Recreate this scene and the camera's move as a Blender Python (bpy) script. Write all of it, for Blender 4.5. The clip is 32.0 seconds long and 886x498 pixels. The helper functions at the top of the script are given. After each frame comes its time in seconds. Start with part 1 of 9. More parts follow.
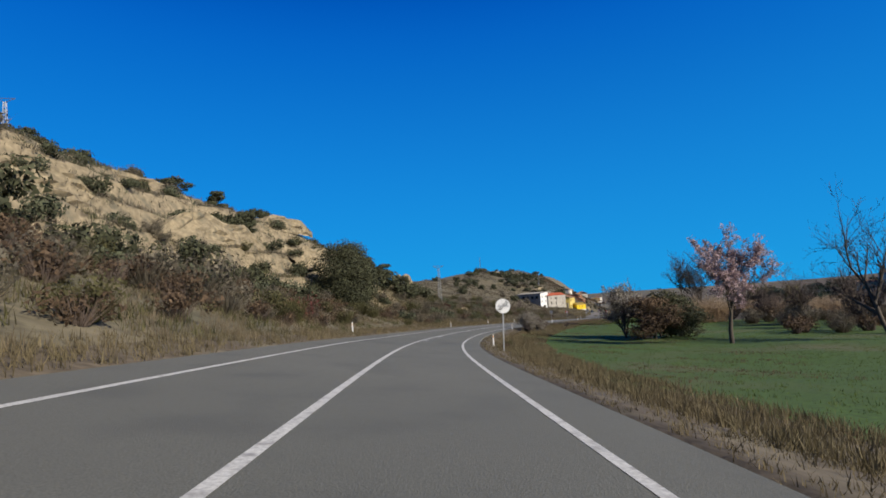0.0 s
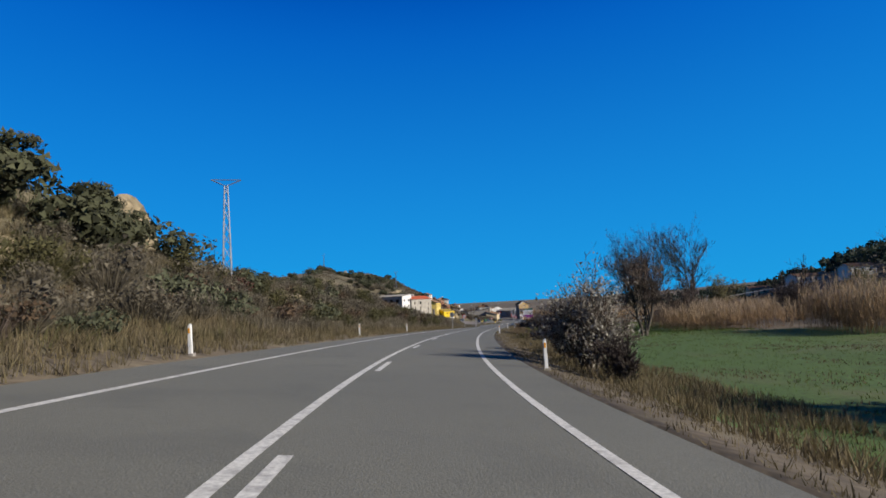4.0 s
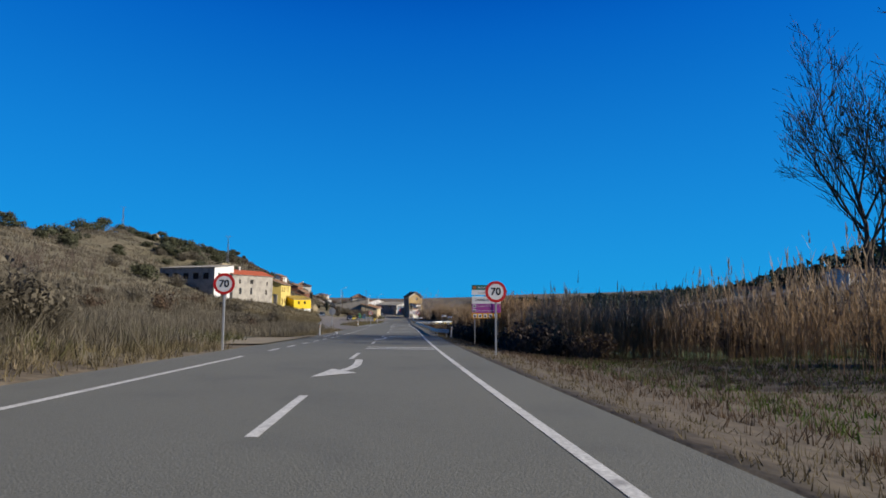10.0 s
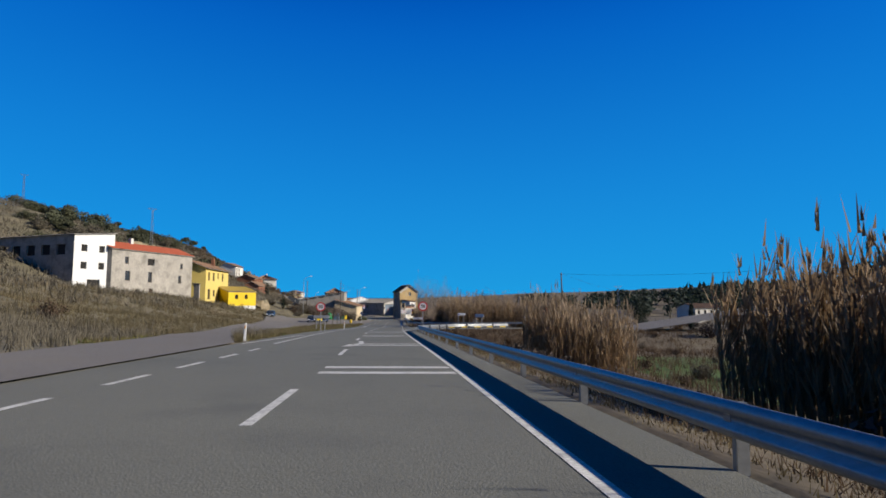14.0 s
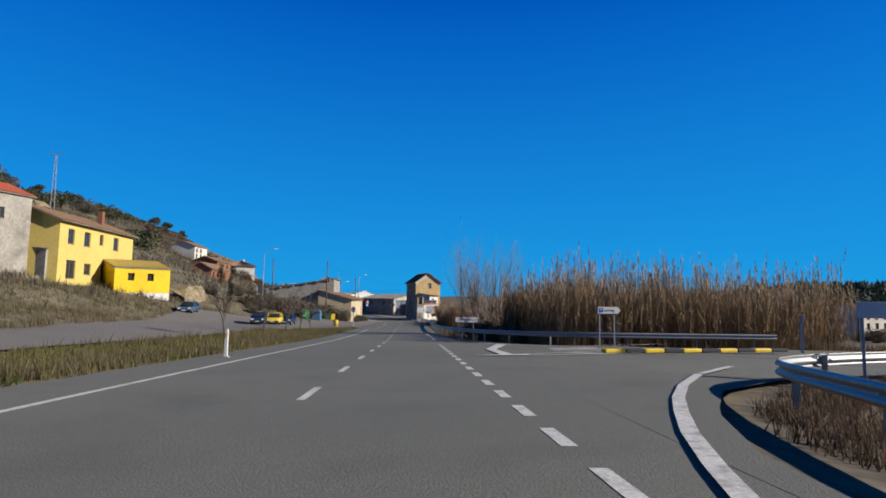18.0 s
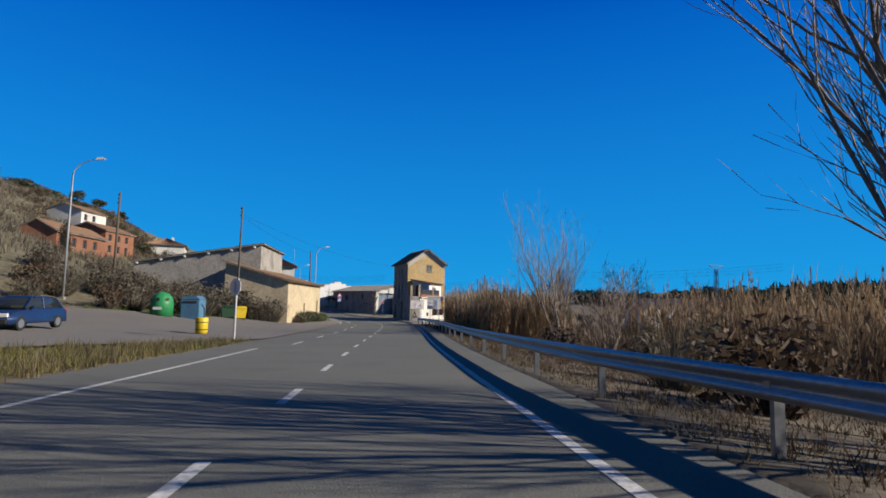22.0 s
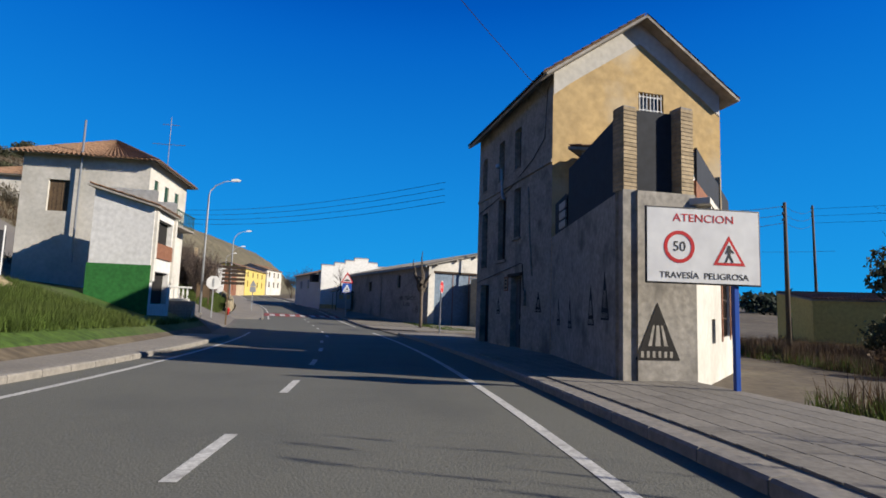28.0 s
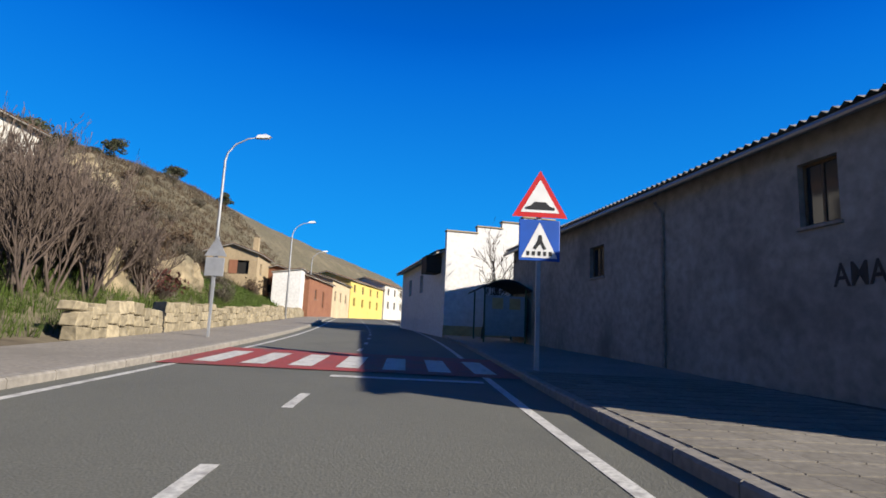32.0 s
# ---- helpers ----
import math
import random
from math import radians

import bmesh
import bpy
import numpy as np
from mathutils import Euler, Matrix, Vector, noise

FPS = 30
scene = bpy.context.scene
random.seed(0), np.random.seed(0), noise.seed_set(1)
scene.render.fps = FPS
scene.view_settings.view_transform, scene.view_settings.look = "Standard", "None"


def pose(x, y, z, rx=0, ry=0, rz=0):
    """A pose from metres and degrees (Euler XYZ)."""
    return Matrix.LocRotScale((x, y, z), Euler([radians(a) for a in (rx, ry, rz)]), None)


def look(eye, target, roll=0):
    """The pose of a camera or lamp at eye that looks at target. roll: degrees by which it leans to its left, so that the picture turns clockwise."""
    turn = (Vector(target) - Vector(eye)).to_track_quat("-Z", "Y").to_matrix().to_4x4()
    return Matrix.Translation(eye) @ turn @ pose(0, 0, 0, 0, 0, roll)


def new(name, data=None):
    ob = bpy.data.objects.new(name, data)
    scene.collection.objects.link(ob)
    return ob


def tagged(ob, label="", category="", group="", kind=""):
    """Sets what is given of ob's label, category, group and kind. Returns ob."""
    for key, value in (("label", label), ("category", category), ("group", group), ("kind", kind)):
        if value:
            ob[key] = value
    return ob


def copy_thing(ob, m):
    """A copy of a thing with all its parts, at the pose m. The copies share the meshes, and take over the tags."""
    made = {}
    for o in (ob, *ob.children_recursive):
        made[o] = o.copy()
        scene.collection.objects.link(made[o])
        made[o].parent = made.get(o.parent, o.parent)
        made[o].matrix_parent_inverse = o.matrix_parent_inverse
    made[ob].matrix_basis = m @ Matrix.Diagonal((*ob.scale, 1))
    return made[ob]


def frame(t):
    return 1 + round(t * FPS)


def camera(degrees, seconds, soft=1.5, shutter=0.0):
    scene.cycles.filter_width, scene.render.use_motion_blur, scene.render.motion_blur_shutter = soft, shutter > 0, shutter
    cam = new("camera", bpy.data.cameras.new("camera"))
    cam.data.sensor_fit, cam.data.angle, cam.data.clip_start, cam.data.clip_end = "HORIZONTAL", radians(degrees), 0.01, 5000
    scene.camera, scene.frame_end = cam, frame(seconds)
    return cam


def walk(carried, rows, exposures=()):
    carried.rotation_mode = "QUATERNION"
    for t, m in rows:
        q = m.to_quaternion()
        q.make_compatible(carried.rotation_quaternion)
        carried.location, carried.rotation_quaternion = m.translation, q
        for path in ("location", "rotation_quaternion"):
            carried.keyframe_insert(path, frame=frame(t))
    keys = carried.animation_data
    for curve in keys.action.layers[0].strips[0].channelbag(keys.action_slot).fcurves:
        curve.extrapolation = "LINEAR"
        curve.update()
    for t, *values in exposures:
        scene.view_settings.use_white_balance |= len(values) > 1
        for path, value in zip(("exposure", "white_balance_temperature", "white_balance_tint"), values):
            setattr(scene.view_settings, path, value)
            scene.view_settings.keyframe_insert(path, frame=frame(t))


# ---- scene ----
cam = camera(77.6, 32.0, soft=1.7, shutter=0.0)
PATH_ROWS = [
    (0.0, 3.535, 2.366, 5.488, 0.24, 5.20, 3.81),
    (0.5, 3.039, 13.707, 4.963, -0.69, 5.42, 4.15),
    (1.0, 2.634, 24.721, 4.432, -2.37, 5.50, 4.11),
    (1.5, 2.471, 35.103, 3.924, -4.20, 5.37, 4.24),
    (2.0, 2.634, 45.400, 3.412, -6.03, 5.36, 4.11),
    (2.5, 3.162, 55.612, 2.905, -8.68, 5.32, 3.73),
    (3.0, 4.061, 65.543, 2.441, -11.03, 5.61, 3.69),
    (3.5, 5.350, 75.265, 2.020, -13.31, 5.32, 3.26),
    (4.0, 7.071, 84.872, 1.617, -16.11, 5.36, 3.02),
    (4.5, 9.193, 94.119, 1.239, -18.61, 5.15, 2.81),
    (6.5, 21.198, 129.811, -0.231, -25.90, 4.62, 1.21),
    (7.0, 24.574, 138.589, -0.609, -26.83, 5.12, 0.75),
    (7.5, 28.038, 147.144, -0.983, -27.42, 5.09, 0.31),
    (8.0, 31.632, 155.569, -1.358, -27.86, 5.50, -0.03),
    (8.5, 35.226, 163.701, -1.725, -28.29, 5.30, -0.51),
    (9.0, 38.841, 171.761, -2.096, -28.76, 5.01, -0.42),
    (9.5, 42.434, 179.792, -2.484, -28.69, 4.85, -0.16),
    (10.0, 46.050, 187.948, -2.896, -28.72, 4.83, -0.20),
    (10.5, 49.479, 195.702, -3.293, -28.86, 5.01, -0.30),
    (11.0, 52.867, 203.313, -3.684, -29.05, 5.19, -0.42),
    (11.5, 56.127, 210.533, -4.054, -29.13, 5.07, -0.28),
    (12.0, 59.374, 217.596, -4.417, -29.31, 5.21, -0.36),
    (12.5, 62.720, 224.726, -4.778, -29.52, 5.11, -0.59),
    (13.0, 65.938, 231.481, -5.106, -29.82, 5.22, -0.33),
    (13.5, 69.196, 238.289, -5.415, -30.00, 5.08, -0.40),
    (14.0, 72.496, 245.238, -5.717, -29.77, 5.01, 0.01),
    (14.5, 75.743, 252.244, -6.015, -29.51, 5.10, -0.13),
    (16.5, 87.574, 279.306, -7.107, -28.59, 5.05, -0.38),
    (17.0, 90.571, 286.090, -7.390, -28.49, 5.09, -0.34),
    (17.5, 93.381, 292.333, -7.663, -28.45, 5.09, -0.55),
    (18.0, 96.128, 298.331, -7.933, -28.67, 5.16, -0.80),
    (18.5, 98.859, 304.221, -8.203, -28.96, 5.11, -0.95),
    (19.0, 101.501, 309.991, -8.472, -29.14, 4.98, -1.11),
    (19.5, 104.085, 315.574, -8.741, -29.33, 5.09, -0.98),
    (20.0, 106.772, 321.189, -9.021, -29.55, 5.05, -1.23),
    (20.5, 109.500, 326.866, -9.308, -29.78, 5.25, -1.46),
    (21.0, 112.332, 332.746, -9.598, -29.99, 5.31, -1.56),
    (21.5, 115.119, 338.557, -9.865, -30.05, 5.20, -1.25),
    (22.0, 117.975, 344.626, -10.111, -29.83, 5.38, -1.11),
    (22.5, 120.671, 350.446, -10.321, -29.64, 5.41, -1.10),
    (23.0, 123.379, 356.302, -10.519, -29.60, 5.64, -1.36),
    (23.5, 126.105, 362.117, -10.706, -29.91, 5.75, -1.39),
    (24.0, 128.836, 367.819, -10.875, -30.32, 6.03, -1.60),
    (24.5, 131.590, 373.470, -11.025, -30.24, 5.95, -1.94),
    (26.5, 143.201, 397.976, -11.623, -27.19, 5.98, -2.17),
    (27.0, 145.611, 403.681, -11.772, -25.74, 6.37, -2.28),
    (27.5, 147.839, 409.384, -11.920, -24.10, 6.42, -2.05),
    (28.0, 149.797, 414.891, -12.055, -22.30, 6.21, -1.95),
    (28.5, 151.530, 420.438, -12.207, -20.78, 6.57, -1.84),
    (29.0, 153.184, 426.131, -12.376, -18.82, 6.83, -1.59),
    (29.5, 154.578, 431.712, -12.449, -16.67, 7.50, -1.74),
    (30.0, 155.780, 437.282, -12.398, -14.62, 7.60, -1.73),
    (30.5, 156.306, 443.211, -12.471, -13.36, 7.56, -2.41),
    (31.0, 157.200, 448.667, -12.529, -11.19, 7.65, -2.48),
    (31.5, 157.823, 453.939, -12.524, -9.60, 8.09, -2.43),
    (32.0, 158.276, 459.169, -12.518, -8.11, 8.88, -2.52),
]
walk(cam, [(t, pose(x, y, z, 90 + pitch, roll, yaw)) for t, x, y, z, yaw, pitch, roll in PATH_ROWS],
     exposures=[(0.0, 0.70), (27.0, 0.70), (29.0, 0.95), (30.0, 1.05), (32.0, 1.05)])

# ---- sky and sun ----
SUN_AZ, SUN_EL = 129.0, 25.5
world = bpy.data.worlds.new("sky")
scene.world = world
world.use_nodes = True
wn = world.node_tree.nodes
wn.clear()
sky = wn.new("ShaderNodeTexSky")
sky.sky_type = "NISHITA"
sky.sun_disc = False
sky.sun_elevation, sky.sun_rotation = radians(SUN_EL), radians(SUN_AZ)
sky.altitude, sky.air_density, sky.dust_density, sky.ozone_density = 600, 1.0, 0.0, 4.0
hsv = wn.new("ShaderNodeHueSaturation")
hsv.inputs["Saturation"].default_value = 1.45
bg = wn.new("ShaderNodeBackground")
bg.inputs["Strength"].default_value = 0.07
wo = wn.new("ShaderNodeOutputWorld")
wl = world.node_tree.links
tint = wn.new("ShaderNodeMix")
tint.data_type, tint.blend_type = "RGBA", "MULTIPLY"
tint.inputs[0].default_value, tint.inputs[7].default_value = 1.0, (0.12, 0.88, 1.42, 1)
wl.new(sky.outputs[0], tint.inputs[6])
wl.new(tint.outputs[2], hsv.inputs["Color"])
coord = wn.new("ShaderNodeTexCoord")
split = wn.new("ShaderNodeSeparateXYZ")
low = wn.new("ShaderNodeMapRange")
low.interpolation_type = "SMOOTHSTEP"
low.inputs[1].default_value, low.inputs[2].default_value = 0.0, 0.42
low.inputs[3].default_value, low.inputs[4].default_value = 0.94, 0.8
deep = wn.new("ShaderNodeMapRange")
deep.inputs[1].default_value, deep.inputs[2].default_value = 0.0, 0.5
depth = wn.new("ShaderNodeMix")
depth.data_type = "RGBA"
depth.inputs[6].default_value, depth.inputs[7].default_value = (0.12, 2.8, 6.6, 1), (0.0, 0.8, 4.7, 1)
haze = wn.new("ShaderNodeMix")
haze.data_type = "RGBA"
wl.new(coord.outputs["Generated"], split.inputs[0])
wl.new(split.outputs[2], low.inputs[0])
wl.new(split.outputs[2], deep.inputs[0])
wl.new(deep.outputs[0], depth.inputs[0])
wl.new(depth.outputs[2], haze.inputs[7])
wl.new(low.outputs[0], haze.inputs[0])
wl.new(hsv.outputs[0], haze.inputs[6])
# the winter sky deepens towards the zenith
zenith = wn.new("ShaderNodeMapRange")
zenith.interpolation_type = "SMOOTHSTEP"
zenith.inputs[1].default_value, zenith.inputs[2].default_value = 0.42, 0.8
zenith.inputs[3].default_value, zenith.inputs[4].default_value = 1.0, 0.25
deeper = wn.new("ShaderNodeMix")
deeper.data_type, deeper.blend_type = "RGBA", "MULTIPLY"
deeper.inputs[0].default_value = 1.0
wl.new(split.outputs[2], zenith.inputs[0])
wl.new(haze.outputs[2], deeper.inputs[6])
wl.new(zenith.outputs[0], deeper.inputs[7])
wl.new(deeper.outputs[2], bg.inputs["Color"])
wl.new(bg.outputs[0], wo.inputs["Surface"])
sun_data = bpy.data.lights.new("sun", "SUN")
sun_data.energy, sun_data.angle, sun_data.color = 5.0, radians(0.53), (1.0, 0.92, 0.80)
sun = new("sun", sun_data)
SUN_DIR = Vector((math.sin(radians(SUN_AZ)) * math.cos(radians(SUN_EL)), math.cos(radians(SUN_AZ)) * math.cos(radians(SUN_EL)), math.sin(radians(SUN_EL))))
sun.matrix_world = look(SUN_DIR * 300, (0, 0, 0))


# ---- materials ----
def material(name, colour, rough=0.85, second=None, fine=8.0, coarse=0.6, amount=0.5, bump=0.15, metal=0.0, vary=0.0, island=0.0, stain=None, stain_amount=0.35, stain_scale=0.35, bump_scale=None):
    """A surface whose colour wanders between two tones at a fine and a coarse size, with relief; vary: piece to piece."""
    m = bpy.data.materials.new(name)
    m.use_nodes = True
    nt = m.node_tree
    b = nt.nodes["Principled BSDF"]
    b.inputs["Roughness"].default_value = rough
    b.inputs["Metallic"].default_value = metal
    b.inputs["Specular IOR Level"].default_value = 0.3
    geo = nt.nodes.new("ShaderNodeNewGeometry")
    second = second or tuple(c * 0.7 for c in colour)

    def noise_node(scale, detail=4.0):
        n = nt.nodes.new("ShaderNodeTexNoise")
        n.inputs["Scale"].default_value = scale
        n.inputs["Detail"].default_value = detail
        nt.links.new(geo.outputs["Position"], n.inputs["Vector"])
        return n

    def mix(fac, a, c, kind="MIX"):
        n = nt.nodes.new("ShaderNodeMix")
        n.data_type, n.blend_type = "RGBA", kind
        for sock, v in ((n.inputs[0], fac), (n.inputs[6], a), (n.inputs[7], c)):
            if hasattr(v, "is_output"):
                nt.links.new(v, sock)
            else:
                sock.default_value = (*v, 1) if isinstance(v, tuple) else v
        return n.outputs[2]

    def ramp(value, lo, hi):
        n = nt.nodes.new("ShaderNodeMapRange")
        n.inputs[1].default_value, n.inputs[2].default_value = lo, hi
        nt.links.new(value, n.inputs[0])
        return n.outputs[0]

    n1, n2 = noise_node(fine), noise_node(coarse)
    base = mix(ramp(n2.outputs[0], 0.5 - 0.5 * amount, 0.5 + 0.5 * amount), colour, second)
    f = nt.nodes.new("ShaderNodeMapRange")
    f.inputs[1].default_value, f.inputs[2].default_value = 0.3, 0.7
    f.inputs[3].default_value, f.inputs[4].default_value = 1.0 - 0.45 * amount, 1.0 + 0.35 * amount
    nt.links.new(n1.outputs[0], f.inputs[0])
    out = mix(1.0, base, f.outputs[0], "MULTIPLY")
    if stain:
        n3 = noise_node(stain_scale, 6.0)
        s = ramp(n3.outputs[0], 0.52, 0.72)
        sm = nt.nodes.new("ShaderNodeMath")
        sm.operation = "MULTIPLY"
        sm.inputs[1].default_value = stain_amount * 2
        nt.links.new(s, sm.inputs[0])
        out = mix(sm.outputs[0], out, stain)
    if vary or island:
        r = geo.outputs["Random Per Island"]
        if vary:
            info = nt.nodes.new("ShaderNodeObjectInfo")
            r = info.outputs["Random"]
        amt = vary or island
        v = nt.nodes.new("ShaderNodeMapRange")
        v.inputs[3].default_value, v.inputs[4].default_value = 1 - amt, 1 + amt
        nt.links.new(r, v.inputs[0])
        out = mix(1.0, out, v.outputs[0], "MULTIPLY")
    nt.links.new(out, b.inputs["Base Color"])
    if bump:
        bn = nt.nodes.new("ShaderNodeBump")
        bn.inputs["Strength"].default_value = bump
        bn.inputs["Distance"].default_value = 0.05
        src = n1 if bump_scale is None else noise_node(bump_scale)
        nt.links.new(src.outputs[0], bn.inputs["Height"])
        nt.links.new(bn.outputs[0], b.inputs["Normal"])
    return m


def foliage(name, colour, second, island=0.35, through_light=0.3):
    """Leaves and stems: a matt surface that lets some light through."""
    m = material(name, colour, 0.8, second, fine=1.5, coarse=0.25, amount=0.7, bump=0.0, island=island)
    nt = m.node_tree
    b = nt.nodes["Principled BSDF"]
    out = nt.nodes["Material Output"]
    tr = nt.nodes.new("ShaderNodeBsdfTranslucent")
    mx = nt.nodes.new("ShaderNodeMixShader")
    mx.inputs[0].default_value = through_light
    nt.links.new(b.inputs["Base Color"].links[0].from_socket, tr.inputs["Color"])
    nt.links.new(b.outputs[0], mx.inputs[1])
    nt.links.new(tr.outputs[0], mx.inputs[2])
    nt.links.new(mx.outputs[0], out.inputs["Surface"])
    return m


def glass_material(name):
    m = bpy.data.materials.new(name)
    m.use_nodes = True
    b = m.node_tree.nodes["Principled BSDF"]
    b.inputs["Base Color"].default_value = (0.02, 0.025, 0.03, 1)
    b.inputs["Roughness"].default_value = 0.06
    return m


M = {}
M["asphalt"] = material("asphalt", (0.124, 0.122, 0.102), 0.85, (0.1, 0.1, 0.086), fine=45, coarse=0.12, amount=0.5, bump=0.25, stain=(0.072, 0.073, 0.066), stain_amount=0.25, stain_scale=0.5)
M["asphalt_old"] = material("asphalt_old", (0.143, 0.131, 0.118), 0.9, (0.112, 0.102, 0.093), fine=30, coarse=0.2, amount=0.7, bump=0.3, stain=(0.149, 0.13, 0.105), stain_amount=0.3, stain_scale=0.4)
M["paint"] = material("road_paint", (0.496, 0.488, 0.456), 0.7, (0.4, 0.392, 0.368), fine=20, coarse=1.2, amount=0.6, bump=0.1, stain=(0.16, 0.152, 0.144), stain_amount=0.35, stain_scale=4.0)
M["red_paint"] = material("red_road_paint", (0.272, 0.044, 0.04), 0.8, (0.192, 0.048, 0.044), fine=20, coarse=0.8, amount=0.6, bump=0.1, stain=(0.08, 0.072, 0.072), stain_amount=0.3, stain_scale=1.5)
M["earth"] = material("dry_earth", (0.108, 0.0868, 0.0589), 0.95, (0.0682, 0.0527, 0.036), fine=3.0, coarse=0.12, amount=0.9, bump=0.5, stain=(0.167, 0.143, 0.093), stain_amount=0.3, stain_scale=0.3)
M["hill"] = material("hillside", (0.133, 0.108, 0.0713), 0.95, (0.0744, 0.0713, 0.0403), fine=1.6, coarse=0.09, amount=0.95, bump=0.6, stain=(0.186, 0.155, 0.102), stain_amount=0.3, stain_scale=0.14)
M["field"] = material("green_field", (0.046, 0.088, 0.011), 0.9, (0.04, 0.066, 0.011), fine=4.0, coarse=0.08, amount=0.9, bump=0.4, stain=(0.0992, 0.0868, 0.0434), stain_amount=0.4, stain_scale=0.08)
M["sand"] = material("sandstone", (0.25, 0.2, 0.12), 0.95, (0.16, 0.13, 0.085), fine=1.4, coarse=0.22, amount=0.95, bump=0.9, stain=(0.1, 0.09, 0.062), stain_amount=0.5, stain_scale=0.5)
M["track"] = material("sandy_track", (0.223, 0.186, 0.124), 0.95, (0.174, 0.143, 0.093), fine=6, coarse=0.4, amount=0.6, bump=0.3)
M["concrete"] = material("concrete", (0.231, 0.211, 0.184), 0.9, (0.184, 0.17, 0.15), fine=9, coarse=0.5, amount=0.5, bump=0.15)
M["paving"] = material("paving", (0.224, 0.201, 0.17), 0.9, (0.184, 0.167, 0.143), fine=12, coarse=0.4, amount=0.5, bump=0.1, stain=(0.136, 0.122, 0.102), stain_amount=0.25, stain_scale=0.6)
M["steel"] = material("galvanised_steel", (0.294, 0.301, 0.308), 0.45, (0.252, 0.259, 0.266), fine=14, coarse=1.0, amount=0.3, bump=0.03, metal=0.75)
M["pole_grey"] = material("grey_pole", (0.315, 0.322, 0.329), 0.5, (0.266, 0.273, 0.28), fine=6, coarse=1, amount=0.2, bump=0.02, metal=0.4)
M["sign_white"] = material("sign_white", (0.576, 0.576, 0.56), 0.4, (0.528, 0.528, 0.52), fine=4, coarse=1.5, amount=0.15, bump=0.0)
M["sign_red"] = material("sign_red", (0.44, 0.016, 0.016), 0.4, (0.384, 0.016, 0.016), fine=4, coarse=1.5, amount=0.15, bump=0.0)
M["sign_black"] = material("sign_black", (0.0096, 0.0096, 0.0112), 0.5, (0.016, 0.016, 0.016), fine=4, coarse=1.5, amount=0.1, bump=0.0)
M["sign_blue"] = material("sign_blue", (0.016, 0.072, 0.336), 0.4, (0.016, 0.064, 0.288), fine=4, coarse=1.5, amount=0.15, bump=0.0)
M["sign_green"] = material("sign_green", (0.016, 0.112, 0.088), 0.45, (0.016, 0.096, 0.072), fine=4, coarse=1.5, amount=0.15, bump=0.0)
M["sign_purple"] = material("sign_purple", (0.28, 0.048, 0.24), 0.45, (0.24, 0.04, 0.208), fine=4, coarse=1.5, amount=0.15, bump=0.0)
M["sign_orange"] = material("sign_orange", (0.6, 0.264, 0.008), 0.45, (0.544, 0.24, 0.008), fine=4, coarse=1.5, amount=0.15, bump=0.0)
M["white_wall"] = material("white_wall", (0.53, 0.503, 0.449), 0.9, (0.422, 0.401, 0.354), fine=5, coarse=0.4, amount=0.25, bump=0.08, stain=(0.286, 0.258, 0.211), stain_amount=0.22, stain_scale=0.5)
M["bright_wall"] = material("bright_white_wall", (0.544, 0.537, 0.517), 0.9, (0.503, 0.496, 0.476), fine=5, coarse=0.3, amount=0.3, bump=0.05)
M["grey_wall"] = material("grey_render", (0.31, 0.285, 0.245), 0.92, (0.21, 0.195, 0.17), fine=4, coarse=0.5, amount=0.55, bump=0.15, stain=(0.12, 0.11, 0.095), stain_amount=0.4, stain_scale=0.55)
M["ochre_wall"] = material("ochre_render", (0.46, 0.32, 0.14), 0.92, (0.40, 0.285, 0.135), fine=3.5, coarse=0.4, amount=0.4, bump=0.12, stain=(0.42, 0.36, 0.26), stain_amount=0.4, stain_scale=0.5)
M["mud_wall"] = material("worn_render_wall", (0.449, 0.36, 0.231), 0.95, (0.381, 0.306, 0.197), fine=3.0, coarse=0.5, amount=0.4, bump=0.3, stain=(0.245, 0.204, 0.143), stain_amount=0.3, stain_scale=0.4)
M["yellow_wall"] = material("yellow_wall", (0.51, 0.394, 0.116), 0.9, (0.476, 0.36, 0.102), fine=5, coarse=0.4, amount=0.3, bump=0.05)
M["yellow_sheet"] = material("bright_yellow_sheeting", (0.558, 0.394, 0), 0.6, (0.51, 0.34, 0), fine=5, coarse=0.4, amount=0.25, bump=0.05)
M["green_wall"] = material("green_painted_wall", (0.0238, 0.136, 0.0272), 0.8, (0.0204, 0.109, 0.0238), fine=6, coarse=0.5, amount=0.5, bump=0.1)
M["brick"] = material("brick", (0.231, 0.105, 0.0578), 0.9, (0.177, 0.0748, 0.0442), fine=9, coarse=0.8, amount=0.6, bump=0.15, vary=0.2)
M["pale_brick"] = material("pale_brick", (0.313, 0.245, 0.15), 0.9, (0.258, 0.197, 0.122), fine=9, coarse=0.8, amount=0.5, bump=0.15, vary=0.15)
M["tile"] = material("clay_roof_tile", (0.204, 0.119, 0.0714), 0.9, (0.143, 0.085, 0.0544), fine=5, coarse=0.6, amount=0.8, bump=0.2, island=0.3, stain=(0.0952, 0.0816, 0.0612), stain_amount=0.3, stain_scale=0.5)
M["red_tile"] = material("red_roof_tile", (0.354, 0.0884, 0.0442), 0.8, (0.292, 0.068, 0.034), fine=5, coarse=0.5, amount=0.5, bump=0.15, island=0.15)
M["fibre"] = material("fibre_cement", (0.204, 0.194, 0.177), 0.9, (0.15, 0.143, 0.133), fine=5, coarse=0.5, amount=0.6, bump=0.1)
